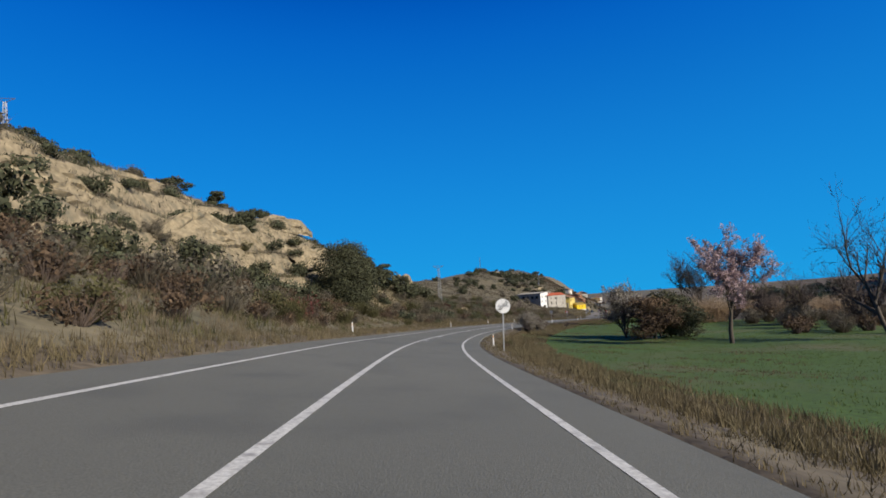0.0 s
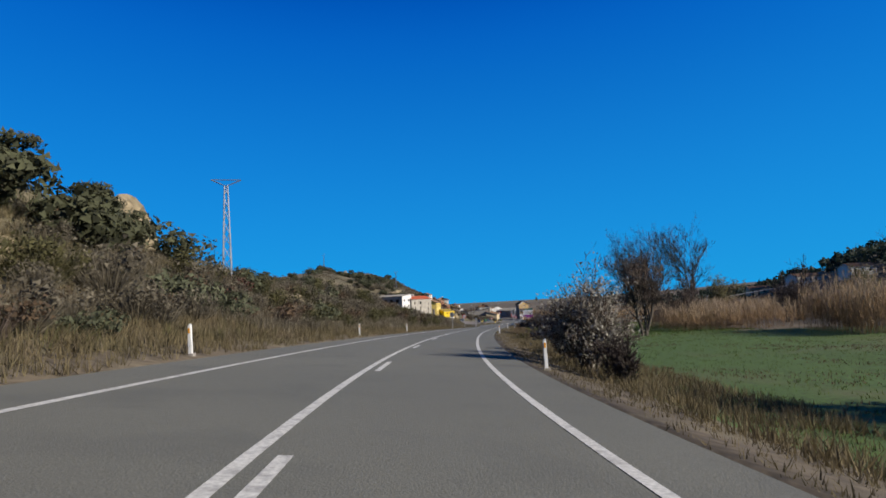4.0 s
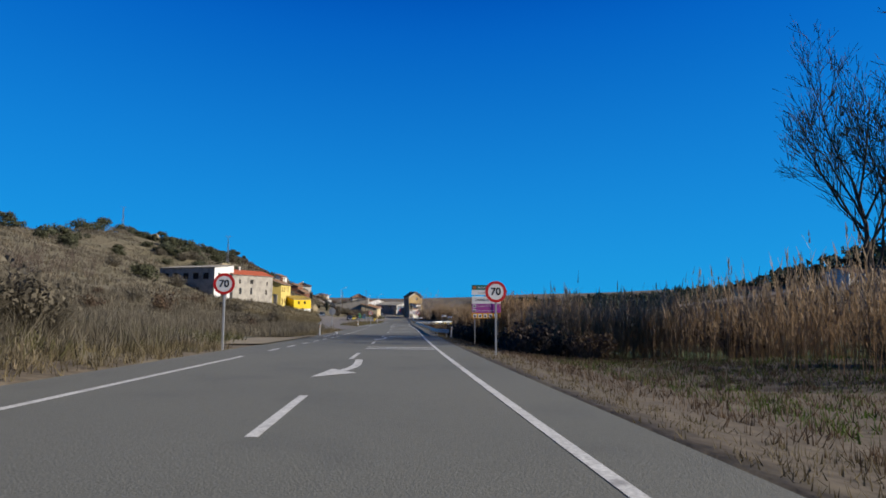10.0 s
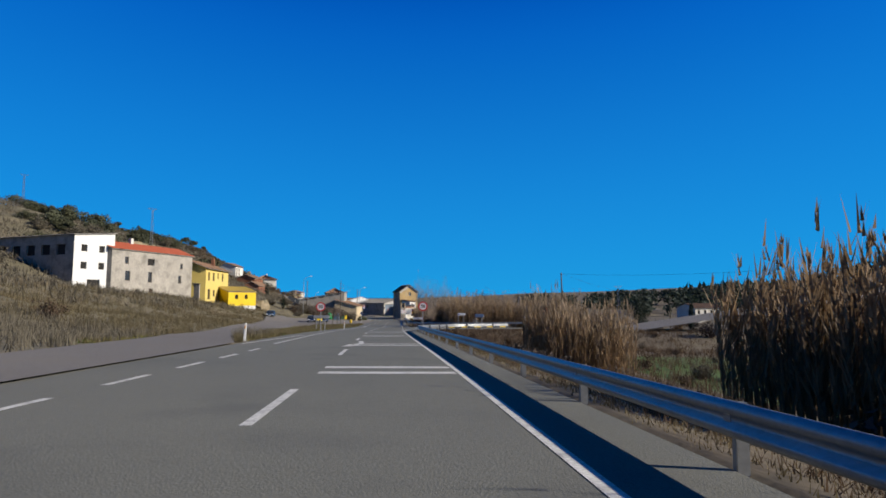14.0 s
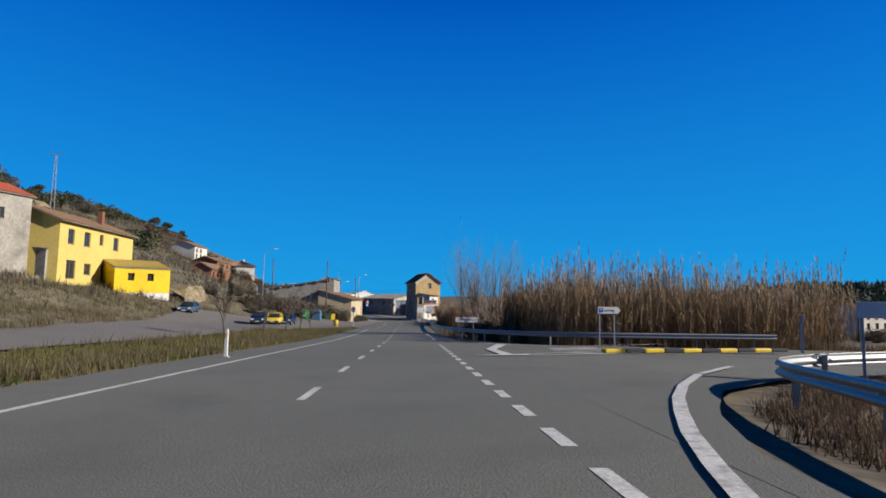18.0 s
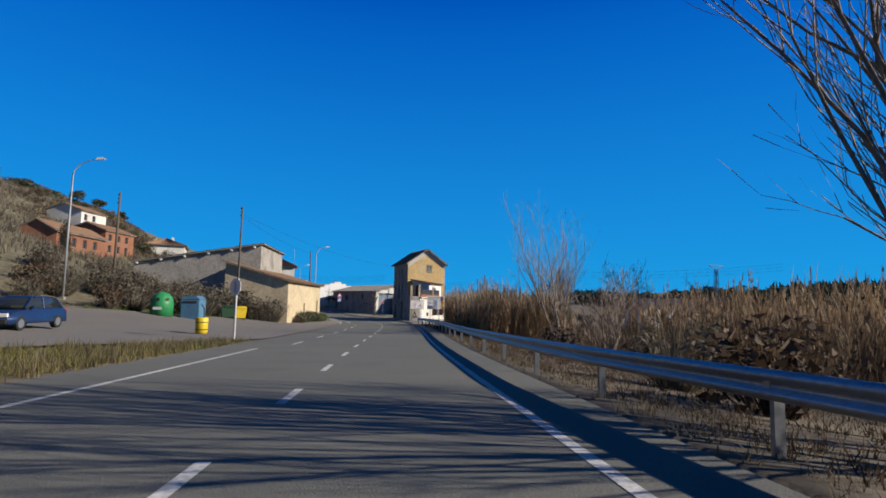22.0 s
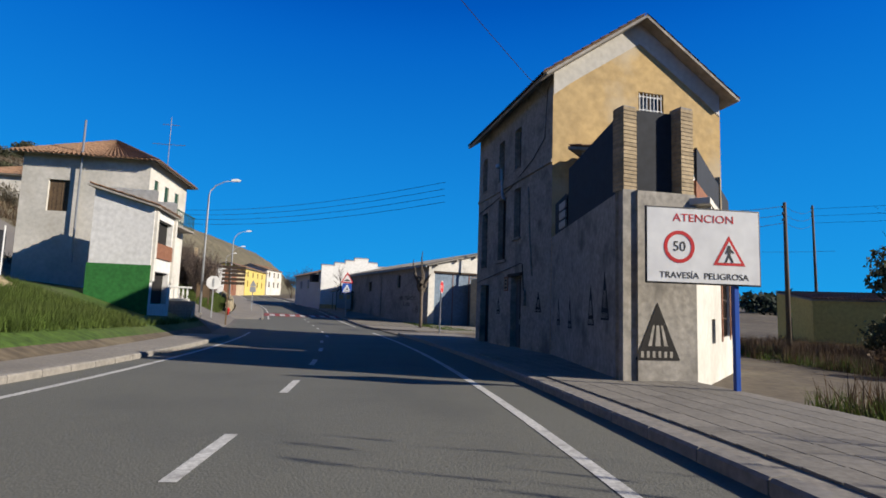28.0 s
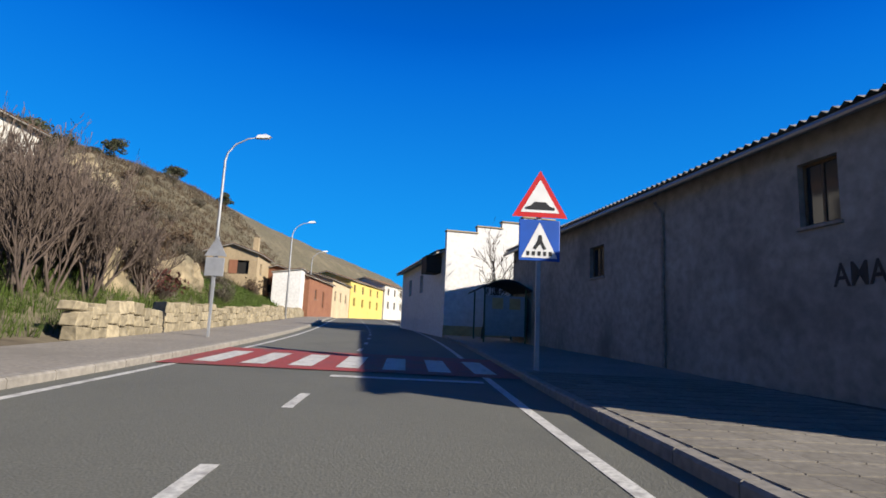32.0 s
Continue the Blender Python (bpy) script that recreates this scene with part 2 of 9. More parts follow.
# near-black: interior shade put in as colour, also the print of stencils and plaque
M["shade_and_print"] = material("dark_interior", (0.0186, 0.0167, 0.0149), 0.9, (0.0124, 0.0112, 0.00992), bump=0.0)
M["wood"] = material("weathered_wood", (0.129, 0.085, 0.0476), 0.85, (0.0816, 0.0544, 0.0306), fine=12, coarse=1.5, amount=0.7, bump=0.2)
M["dark_wood"] = material("dark_wood", (0.0465, 0.031, 0.0217), 0.85, (0.031, 0.0205, 0.0136), fine=12, coarse=1.5, amount=0.6, bump=0.2)
M["pole_wood"] = material("pole_wood", (0.0992, 0.0775, 0.0558), 0.9, (0.062, 0.0496, 0.0372), fine=12, coarse=1.0, amount=0.6, bump=0.2)
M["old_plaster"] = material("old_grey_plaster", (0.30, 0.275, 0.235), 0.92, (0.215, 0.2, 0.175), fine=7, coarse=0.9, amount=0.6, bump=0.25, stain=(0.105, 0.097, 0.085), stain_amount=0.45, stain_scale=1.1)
M["grey_wood"] = material("grey_weathered_wood", (0.12, 0.12, 0.125), 0.9, (0.08, 0.078, 0.078), fine=14, coarse=2.0, amount=0.6, bump=0.2)
M["mirror"] = material("convex_mirror", (0.8, 0.82, 0.84), 0.06, (0.76, 0.78, 0.8), amount=0.1, bump=0.0, metal=1.0)
M["blue_metal"] = material("blue_grey_sheet_metal", (0.175, 0.224, 0.28), 0.5, (0.14, 0.182, 0.231), fine=5, coarse=0.6, amount=0.4, bump=0.05, metal=0.3)
M["dark_fence"] = material("dark_screen", (0.0186, 0.0217, 0.0279), 0.8, (0.0136, 0.0161, 0.0211), fine=6, coarse=0.8, amount=0.5, bump=0.05)
M["glass"] = glass_material("window_glass")
M["black_plastic"] = material("black_plastic", (0.015, 0.015, 0.0165), 0.6, (0.0225, 0.0225, 0.0225), bump=0.0)
M["green_plastic"] = material("green_plastic", (0.0225, 0.188, 0.06), 0.45, (0.0188, 0.15, 0.0488), fine=5, coarse=1, amount=0.3, bump=0.0)
M["blue_plastic"] = material("blue_plastic", (0.0675, 0.15, 0.225), 0.5, (0.0525, 0.12, 0.188), fine=5, coarse=1, amount=0.3, bump=0.0)
M["dark_green_plastic"] = material("dark_green_plastic", (0.0188, 0.0525, 0.0263), 0.5, (0.015, 0.0413, 0.021), fine=5, coarse=1, amount=0.3, bump=0.0)
M["yellow_plastic"] = material("yellow_plastic", (0.54, 0.375, 0.015), 0.5, (0.48, 0.33, 0.015), fine=5, coarse=1, amount=0.3, bump=0.0)
M["rubber"] = material("rubber", (0.0124, 0.0124, 0.0124), 0.9, (0.0186, 0.0186, 0.0186), bump=0.0)
M["car_blue"] = material("blue_grey_car_paint", (0.075, 0.12, 0.18), 0.25, (0.0675, 0.109, 0.165), amount=0.1, bump=0.0, metal=0.4)
M["car_navy"] = material("navy_car_paint", (0.015, 0.0375, 0.0975), 0.25, (0.015, 0.0338, 0.09), amount=0.1, bump=0.0, metal=0.3)
M["car_yellow"] = material("yellow_car_paint", (0.562, 0.413, 0.015), 0.25, (0.525, 0.375, 0.015), amount=0.1, bump=0.0)
M["car_white"] = material("white_van_paint", (0.562, 0.562, 0.555), 0.3, (0.525, 0.525, 0.525), amount=0.1, bump=0.0)
M["bark"] = material("bark", (0.0837, 0.0682, 0.0527), 0.95, (0.0527, 0.0434, 0.0341), fine=9, coarse=1.2, amount=0.8, bump=0.4)
M["pale_bark"] = material("pale_bark", (0.167, 0.136, 0.105), 0.95, (0.118, 0.093, 0.0713), fine=9, coarse=1.2, amount=0.7, bump=0.3)
M["pale_twig"] = material("pale_bare_twigs", (0.27, 0.22, 0.18), 0.95, (0.19, 0.15, 0.12), fine=3, coarse=0.4, amount=0.6, bump=0.0)
M["twig"] = material("bare_twigs", (0.105, 0.0775, 0.062), 0.95, (0.0682, 0.0527, 0.0434), fine=3, coarse=0.4, amount=0.6, bump=0.0)
M["dark_twig"] = material("dark_bare_twigs", (0.0527, 0.0403, 0.0341), 0.95, (0.0341, 0.026, 0.0223), fine=3, coarse=0.4, amount=0.6, bump=0.0)
M["oak_leaf"] = foliage("holm_oak_leaves", (0.064, 0.066, 0.034), (0.036, 0.04, 0.02), 0.5)
M["juniper"] = foliage("grey_green_leaves", (0.082, 0.088, 0.05), (0.054, 0.06, 0.034), 0.45)
M["broom"] = foliage("olive_broom_stems", (0.0806, 0.0744, 0.0279), (0.0558, 0.0527, 0.0217), 0.4)
M["grey_bush"] = foliage("grey_bush_twigs", (0.13, 0.112, 0.08), (0.088, 0.076, 0.055), 0.45)
M["dry_bush"] = foliage("dry_brown_bush", (0.0992, 0.0651, 0.0384), (0.0651, 0.0434, 0.026), 0.45)
M["red_bush"] = foliage("reddish_bush", (0.108, 0.0341, 0.026), (0.0806, 0.0279, 0.0217), 0.4)
M["dry_grass"] = foliage("dry_grass", (0.158, 0.124, 0.0775), (0.102, 0.0806, 0.0527), 0.4)
M["tan_grass"] = foliage("tan_verge_grass", (0.14, 0.105, 0.0589), (0.0806, 0.0713, 0.0341), 0.45)
M["green_grass"] = foliage("green_grass", (0.056, 0.1, 0.012), (0.07, 0.085, 0.02), 0.4)
M["olive_grass"] = foliage("olive_yellow_grass", (0.14, 0.125, 0.035), (0.1, 0.085, 0.03), 0.45)
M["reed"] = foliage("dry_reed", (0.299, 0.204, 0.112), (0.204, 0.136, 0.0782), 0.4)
# darker copy of the dry reed, with the shade inside dense beds in its colour
M["reed_shaded"] = foliage("shaded_reed_bed_canes", (0.192, 0.136, 0.0837), (0.118, 0.0837, 0.0527), 0.4)
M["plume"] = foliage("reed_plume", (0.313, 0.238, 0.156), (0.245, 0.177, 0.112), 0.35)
M["blossom"] = foliage("almond_blossom", (0.381, 0.286, 0.286), (0.313, 0.224, 0.231), 0.3)
M["white_blossom"] = foliage("white_blossom", (0.313, 0.292, 0.245), (0.231, 0.211, 0.17), 0.3)
M["willow"] = foliage("yellow_green_catkins", (0.161, 0.146, 0.0682), (0.118, 0.105, 0.0527), 0.35)
M["cypress"] = foliage("cypress_leaves", (0.0136, 0.0223, 0.0124), (0.0093, 0.0155, 0.00868), 0.4)
M["pine"] = foliage("pine_wood", (0.026, 0.038, 0.026), (0.018, 0.028, 0.02), 0.4)

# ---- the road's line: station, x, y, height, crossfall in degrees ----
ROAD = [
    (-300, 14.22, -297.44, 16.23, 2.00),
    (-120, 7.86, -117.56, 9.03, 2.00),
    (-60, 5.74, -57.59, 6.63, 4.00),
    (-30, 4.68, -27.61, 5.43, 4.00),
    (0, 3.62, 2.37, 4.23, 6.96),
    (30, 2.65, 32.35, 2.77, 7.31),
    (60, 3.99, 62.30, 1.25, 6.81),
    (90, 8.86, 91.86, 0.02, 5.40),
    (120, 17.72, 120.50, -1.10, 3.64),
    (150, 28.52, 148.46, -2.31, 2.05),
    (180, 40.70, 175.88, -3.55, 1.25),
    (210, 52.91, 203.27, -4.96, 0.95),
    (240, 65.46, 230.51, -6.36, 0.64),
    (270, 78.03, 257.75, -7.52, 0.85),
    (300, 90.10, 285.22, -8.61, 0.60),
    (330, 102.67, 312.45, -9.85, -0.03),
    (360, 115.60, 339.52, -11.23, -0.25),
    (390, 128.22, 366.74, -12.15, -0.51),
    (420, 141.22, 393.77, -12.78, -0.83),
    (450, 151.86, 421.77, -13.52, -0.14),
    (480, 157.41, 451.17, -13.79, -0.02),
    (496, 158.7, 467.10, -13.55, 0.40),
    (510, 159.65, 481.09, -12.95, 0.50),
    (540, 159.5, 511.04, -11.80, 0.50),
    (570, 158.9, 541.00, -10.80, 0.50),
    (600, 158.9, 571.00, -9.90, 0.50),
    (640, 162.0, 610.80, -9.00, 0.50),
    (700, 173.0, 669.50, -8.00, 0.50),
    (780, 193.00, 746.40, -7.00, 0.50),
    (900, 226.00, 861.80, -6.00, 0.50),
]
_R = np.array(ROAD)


def _spline(col):
    """Natural cubic through the stations, sampled every metre."""
    s, v = _R[:, 0], _R[:, col]
    n = len(s)
    h = np.diff(s)
    a = np.zeros((n, n))
    r = np.zeros(n)
    a[0, 0] = a[-1, -1] = 1
    for i in range(1, n - 1):
        a[i, i - 1], a[i, i], a[i, i + 1] = h[i - 1], 2 * (h[i - 1] + h[i]), h[i]
        r[i] = 6 * ((v[i + 1] - v[i]) / h[i] - (v[i] - v[i - 1]) / h[i - 1])
    m = np.linalg.solve(a, r)
    x = np.arange(s[0], s[-1] + 0.5, 1.0)
    k = np.clip(np.searchsorted(s, x, side="right") - 1, 0, n - 2)
    t0, t1 = s[k + 1] - x, x - s[k]
    return m[k] * t0 ** 3 / (6 * h[k]) + m[k + 1] * t1 ** 3 / (6 * h[k]) + (v[k] / h[k] - m[k] * h[k] / 6) * t0 + (v[k + 1] / h[k] - m[k + 1] * h[k] / 6) * t1


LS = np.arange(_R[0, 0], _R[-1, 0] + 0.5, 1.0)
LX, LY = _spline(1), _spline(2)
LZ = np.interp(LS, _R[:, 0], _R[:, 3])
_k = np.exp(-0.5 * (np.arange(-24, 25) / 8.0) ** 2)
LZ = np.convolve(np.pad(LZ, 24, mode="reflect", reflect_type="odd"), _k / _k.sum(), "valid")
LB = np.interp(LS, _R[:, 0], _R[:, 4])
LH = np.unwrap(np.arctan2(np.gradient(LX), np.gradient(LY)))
MAIN = radians(20.0)


def heading(s):
    return np.interp(s, LS, LH)


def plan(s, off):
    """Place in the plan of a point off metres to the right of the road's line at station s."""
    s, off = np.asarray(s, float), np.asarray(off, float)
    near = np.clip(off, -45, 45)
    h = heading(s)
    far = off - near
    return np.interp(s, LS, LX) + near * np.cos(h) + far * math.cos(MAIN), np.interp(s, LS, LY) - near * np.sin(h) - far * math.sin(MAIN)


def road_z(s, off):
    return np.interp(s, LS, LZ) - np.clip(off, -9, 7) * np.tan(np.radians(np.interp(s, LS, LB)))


_LEFT, _RIGHT = {}, {}
_LO = np.array([0, 7.2, 9, 13, 18, 24, 30, 40, 52, 75, 125, 220, 600, 1600.0])
_RO = np.array([0, 3.3, 5.5, 8, 12, 20, 30, 50, 90, 170, 260, 450, 900, 1800.0])


def left_side(s, *h):
    _LEFT[s] = np.array([0, 0, *h])


def right_side(s, *h):
    _RIGHT[s] = np.array([0, 0, *h])


# heights over the road's edge at 9, 13, 18, 24, 30, 40, 52, 75, 125, 220, 600 and 1600 m to its left
left_side(-300, 0.3, 2, 5, 9, 13, 17, 20, 23, 25, 20, 10, 10)
left_side(0, 0.3, 2, 4.5, 7.2, 10.3, 15.8, 20, 24, 25, 22, 10, 10)
left_side(60, 0.3, 1.6, 3.4, 6, 11, 20.6, 26.8, 30, 29, 20, 10, 10)
left_side(95, 0.3, 1.4, 2.8, 4.6, 11.2, 21.3, 26, 27.5, 23, 14, 10, 10)
left_side(118, 0.3, 1.6, 3.6, 7.4, 12, 17.5, 19.5, 17.5, 10, 10, 10, 10)
left_side(136, 0.3, 2.0, 4.2, 6.5, 7.2, 7.6, 7.2, 7, 8, 10, 10, 10)
left_side(160, 0.3, 2.6, 5.0, 6.5, 7.5, 8, 7, 6, 7, 10, 10, 10)
left_side(200, 0.2, 1.5, 2.6, 3, 3.2, 3.8, 5, 9, 14, 14, 10, 10)
left_side(228, 0.0, 0.3, 0.8, 1.5, 2.2, 4, 6.5, 12, 20, 18, 10, 10)
left_side(262, 0.0, 0.2, 0.5, 1.5, 2.2, 4, 7, 13, 24, 22, 10, 10)
left_side(300, 0.0, -0.1, 0.1, 1.2, 2.2, 4.2, 7, 14, 27, 25, 10, 10)
left_side(350, 0.0, 0.0, 0.4, 0.8, 2.0, 5, 7, 15, 30, 27, 10, 10)
left_side(392, 0.0, 0.2, 0.6, 1.0, 2.2, 5.2, 8, 16, 32, 30, 10, 10)
left_side(425, 0.0, 0.4, 1.5, 3.0, 5, 8, 12, 21, 35, 30, 10, 10)
left_side(450, 0.9, 1.8, 2.6, 3.2, 5, 8, 13, 23, 38, 30, 10, 10)
left_side(480, 0.6, 2.0, 2.6, 3.2, 4.5, 8, 14, 26, 41, 30, 10, 10)
left_side(505, 0.2, 2.2, 4.0, 5.5, 8.0, 12, 17, 28, 42, 30, 10, 10)
left_side(560, 0.2, 2.2, 4.5, 8, 12, 17, 24, 32, 40, 30, 10, 10)
left_side(640, 0.2, 2, 5, 10, 17, 26, 33, 40, 42, 30, 10, 10)
left_side(900, 0.2, 2, 5, 10, 17, 26, 33, 40, 42, 30, 10, 10)
# and at 5.5, 8, 12, 20, 30, 50, 90, 170, 260, 450, 900 and 1800 m to its right
right_side(-300, -0.3, -0.9, -1.6, -2.2, -2.6, -3, -4, -6, -6, 0, 40, 60)
right_side(20, -0.3, -0.8, -1.3, -1.9, -2.4, -2.8, -4, -5, -4, 0, 40, 60)
right_side(100, -0.4, -0.9, -1.2, -1.5, -1.7, -2, -3, -3, 4, 14, 45, 60)
right_side(160, -0.4, -0.8, -0.9, -1.0, -1.0, -1.0, -2, 2, 10, 18, 45, 60)
right_side(215, -0.3, -0.5, -0.6, -0.4, -0.2, -0.3, -1, 10, 18, 22, 45, 60)
right_side(250, -0.5, -1.3, -2.2, -2.6, -2.8, -2.6, -2, 16, 25, 25, 45, 60)
right_side(290, -0.5, -1.3, -2.4, -3.2, -3.2, -2.8, -2, 21, 30, 28, 45, 60)
right_side(317, -0.3, -0.7, -1.1, -2.0, -2.4, -2.4, -1, 24, 32, 28, 45, 60)
right_side(328, -0.1, -0.15, -0.2, -0.35, -0.5, -0.9, -1, 24, 32, 28, 45, 60)
right_side(344, 0.0, 0.0, 0.0, -0.1, -0.2, -0.6, -1, 25, 33, 28, 45, 60)
right_side(362, -0.2, -0.5, -0.9, -1.4, -1.8, -2, -2, 24, 33, 28, 45, 60)
right_side(420, -0.4, -0.9, -1.2, -1.5, -1.6, -2, -2, 15, 22, 25, 40, 60)
right_side(445, 0.0, -0.1, -0.3, -0.6, -0.8, -1, -1.5, 3, 8, 15, 35, 60)
right_side(480, 0.0, 0.1, 0.1, 0.1, 0.1, 0, -1, 0, 4, 10, 30, 60)
right_side(900, 0.0, 0.1, 0.1, 0.1, 0.1, 0, -1, 0, 4, 10, 30, 60)


def _table(rows):
    ss = sorted(rows)
    return np.array(ss, float), np.array([rows[k] for k in ss])


_LT, _RT = _table(_LEFT), _table(_RIGHT)


def _side(s, d, knots, table):
    ss, hh = table
    s = np.clip(s, ss[0], ss[-1] - 1e-6)
    i = np.clip(np.searchsorted(ss, s, side="right") - 1, 0, len(ss) - 2)
    w = (s - ss[i]) / (ss[i + 1] - ss[i])
    w = w * w * (3 - 2 * w)
    d = np.clip(d, knots[0], knots[-1] - 1e-6)
    j = np.clip(np.searchsorted(knots, d, side="right") - 1, 0, len(knots) - 2)
    u = (d - knots[j]) / (knots[j + 1] - knots[j])
    return (hh[i, j] * (1 - u) + hh[i, j + 1] * u) * (1 - w) + (hh[i + 1, j] * (1 - u) + hh[i + 1, j + 1] * u) * w


def _lumps(x, y):
    return 0.5 * np.sin(x * 0.21 + 1.3 * np.sin(y * 0.13)) * np.sin(y * 0.17 + 0.7 * np.sin(x * 0.11)) + 0.25 * np.sin(x * 0.63 + y * 0.41) * np.sin(y * 0.71 - x * 0.33)


def cliffs(s, off, h):
    """Sandstone ledges on the first hill: the slope is broken into steps."""
    k = np.clip((104 - s) / 14, 0, 1) * np.clip((-off - 22) / 4, 0, 1) * np.clip((95 + off) / 30, 0, 1)
    step = 4.2
    f = h / step + 0.25 * np.sin(s * 0.13) + 0.12 * np.sin(s * 0.41)
    g = np.floor(f)
    t = f - g
    t = np.clip((t - 0.62) / 0.3, 0, 1) * 0.75 + t * 0.25
    return k * ((g + t) * step - f * step)


def ground_z(s, off):
    s, off = np.asarray(s, float), np.asarray(off, float)
    z = road_z(s, off)
    h = np.where(off < 0, _side(s, -off, _LO, _LT), _side(s, off, _RO, _RT))
    x, y = plan(s, off)
    wild = np.clip((np.abs(off + 2) - 12) / 15, 0, 1) * np.where(off < 0, 1.0, 0.35)
    big = np.clip((np.abs(off) - 60) / 60, 0, 1) * np.where(off < 0, 1.0, 0.6)
    h = h + cliffs(s, off, h)
    return z + h + wild * 0.7 * _lumps(x, y) + big * 3.0 * _lumps(x * 0.23 + 5, y * 0.23)


def spot(s, off, dz=0.0):
    x, y = plan(s, off)
    return float(x), float(y), float(ground_z(s, off)) + dz


def on_road(s, off, dz=0.0):
    x, y = plan(s, off)
    return float(x), float(y), float(road_z(s, off)) + dz


def turn_at(s, extra=0.0):
    """Degrees about z that turn a thing's own y axis along the road."""
    return -math.degrees(float(heading(s))) + extra


# ---- small tools ----
def mesh_of(name, verts, faces, mat=None, smooth=False):
    me = bpy.data.meshes.new(name)
    me.from_pydata([tuple(map(float, v)) for v in verts], [], [tuple(map(int, f)) for f in faces])
    if mat:
        for one in (mat if isinstance(mat, (list, tuple)) else [mat]):
            me.materials.append(one)
    if smooth:
        me.shade_smooth()
    return me


def put(name, me, parent=None, m=None, label=""):
    ob = new(name, me)
    if parent:
        ob.parent = parent
    if m is not None:
        ob.matrix_basis = m
    if label:
        ob["label"] = label
    return ob


def part(name, bm, mat, parent, label="", smooth=False):
    me = bpy.data.meshes.new(name)
    bm.to_mesh(me)
    bm.free()
    me.materials.append(mat)
    if smooth:
        me.shade_smooth()
    return put(name, me, parent, None, label)


def thing(name, m, label, category, group="", kind=""):
    ob = new(name)
    ob.matrix_basis = m
    ob.empty_display_size = 0.3
    return tagged(ob, label, category, group, kind)


def box(bm, x0, x1, y0, y1, z0, z1, bevel=0.0):
    r = bmesh.ops.create_cube(bm, size=1.0)
    bmesh.ops.transform(bm, matrix=Matrix.Translation(((x0 + x1) / 2, (y0 + y1) / 2, (z0 + z1) / 2)) @ Matrix.Diagonal((x1 - x0, y1 - y0, z1 - z0, 1)), verts=r["verts"])
    if bevel:
        edges = list({e for v in r["verts"] for e in v.link_edges})
        bmesh.ops.bevel(bm, geom=edges, offset=bevel, segments=2, affect="EDGES", profile=0.6)


def boxed(x0, x1, y0, y1, z0, z1, bevel=0.0):
    bm = bmesh.new()
    box(bm, x0, x1, y0, y1, z0, z1, bevel)
    return bm


def tube(bm, pts, radii, sides=8, cap=True):
    """A round bar through points, with a radius at each."""
    pts = [Vector(p) for p in pts]
    rings = []
    for i, p in enumerate(pts):
        d = (pts[min(i + 1, len(pts) - 1)] - pts[max(i - 1, 0)]).normalized()
        a = d.orthogonal().normalized() if abs(d.z) > 0.9 else d.cross(Vector((0, 0, 1))).normalized()
        if abs(d.z) > 0.9:
            a = (Vector((1, 0, 0)) - d * d.x).normalized()
        b = d.cross(a)
        r = radii[i] if isinstance(radii, (list, tuple)) else radii
        rings.append([bm.verts.new(p + (a * math.cos(2 * math.pi * k / sides) + b * math.sin(2 * math.pi * k / sides)) * r) for k in range(sides)])
    for r0, r1 in zip(rings, rings[1:]):
        for k in range(sides):
            bm.faces.new((r0[k], r0[(k + 1) % sides], r1[(k + 1) % sides], r1[k]))
    if cap:
        bm.faces.new(rings[0][::-1])
        bm.faces.new(rings[-1])
    return bm


def prism(bm, outline, y0, y1):
    """An outline in x and z, pushed from y0 to y1."""
    a = [bm.verts.new((x, y0, z)) for x, z in outline]
    b = [bm.verts.new((x, y1, z)) for x, z in outline]
    n = len(a)
    bm.faces.new(a)
    bm.faces.new(b[::-1])
    for i in range(n):
        bm.faces.new((a[i], b[i], b[(i + 1) % n], a[(i + 1) % n]))
    bmesh.ops.recalc_face_normals(bm, faces=bm.faces[:])
    return bm


def disc(radius, y0, y1, z, sides=32, inner=0.0):
    bm = bmesh.new()
    pts = [(radius * math.sin(2 * math.pi * k / sides), z + radius * math.cos(2 * math.pi * k / sides)) for k in range(sides)]
    if not inner:
        return prism(bm, pts, y0, y1)
    ins = [(x * inner / radius, z + (w - z) * inner / radius) for x, w in pts]
    rings = [[bm.verts.new((x, y, w)) for x, w in ring] for y in (y0, y1) for ring in (pts, ins)]
    for k in range(sides):
        j = (k + 1) % sides
        for a, b in ((rings[0], rings[1]), (rings[1], rings[3]), (rings[3], rings[2]), (rings[2], rings[0])):
            bm.faces.new((a[k], a[j], b[j], b[k]))
    bmesh.ops.recalc_face_normals(bm, faces=bm.faces[:])
    return bm


def lettering(name, body, size, m, mat, parent, align="CENTER", stretch=1.0, thick=0.0):
    """Words in the built-in font, as a thin mesh."""
    cu = bpy.data.curves.new(name, "FONT")
    cu.body, cu.size, cu.align_x, cu.align_y, cu.extrude, cu.offset = body, size, align, "CENTER", 0.002, thick
    tmp = bpy.data.objects.new("tmp", cu)
    scene.collection.objects.link(tmp)
    dg = bpy.context.evaluated_depsgraph_get()
    me = bpy.data.meshes.new_from_object(tmp.evaluated_get(dg))
    bpy.data.objects.remove(tmp)
    me.materials.clear()
    me.materials.append(mat)
    ob = put(name, me, parent, m @ Matrix.Diagonal((stretch, 1, 1, 1)))
    return ob


# ---- ground ----
def spaced(*spans):
    out = []
    for a, b, st in spans:
        out += list(np.arange(a, b, st))
    return np.array(out + [spans[-1][1]])


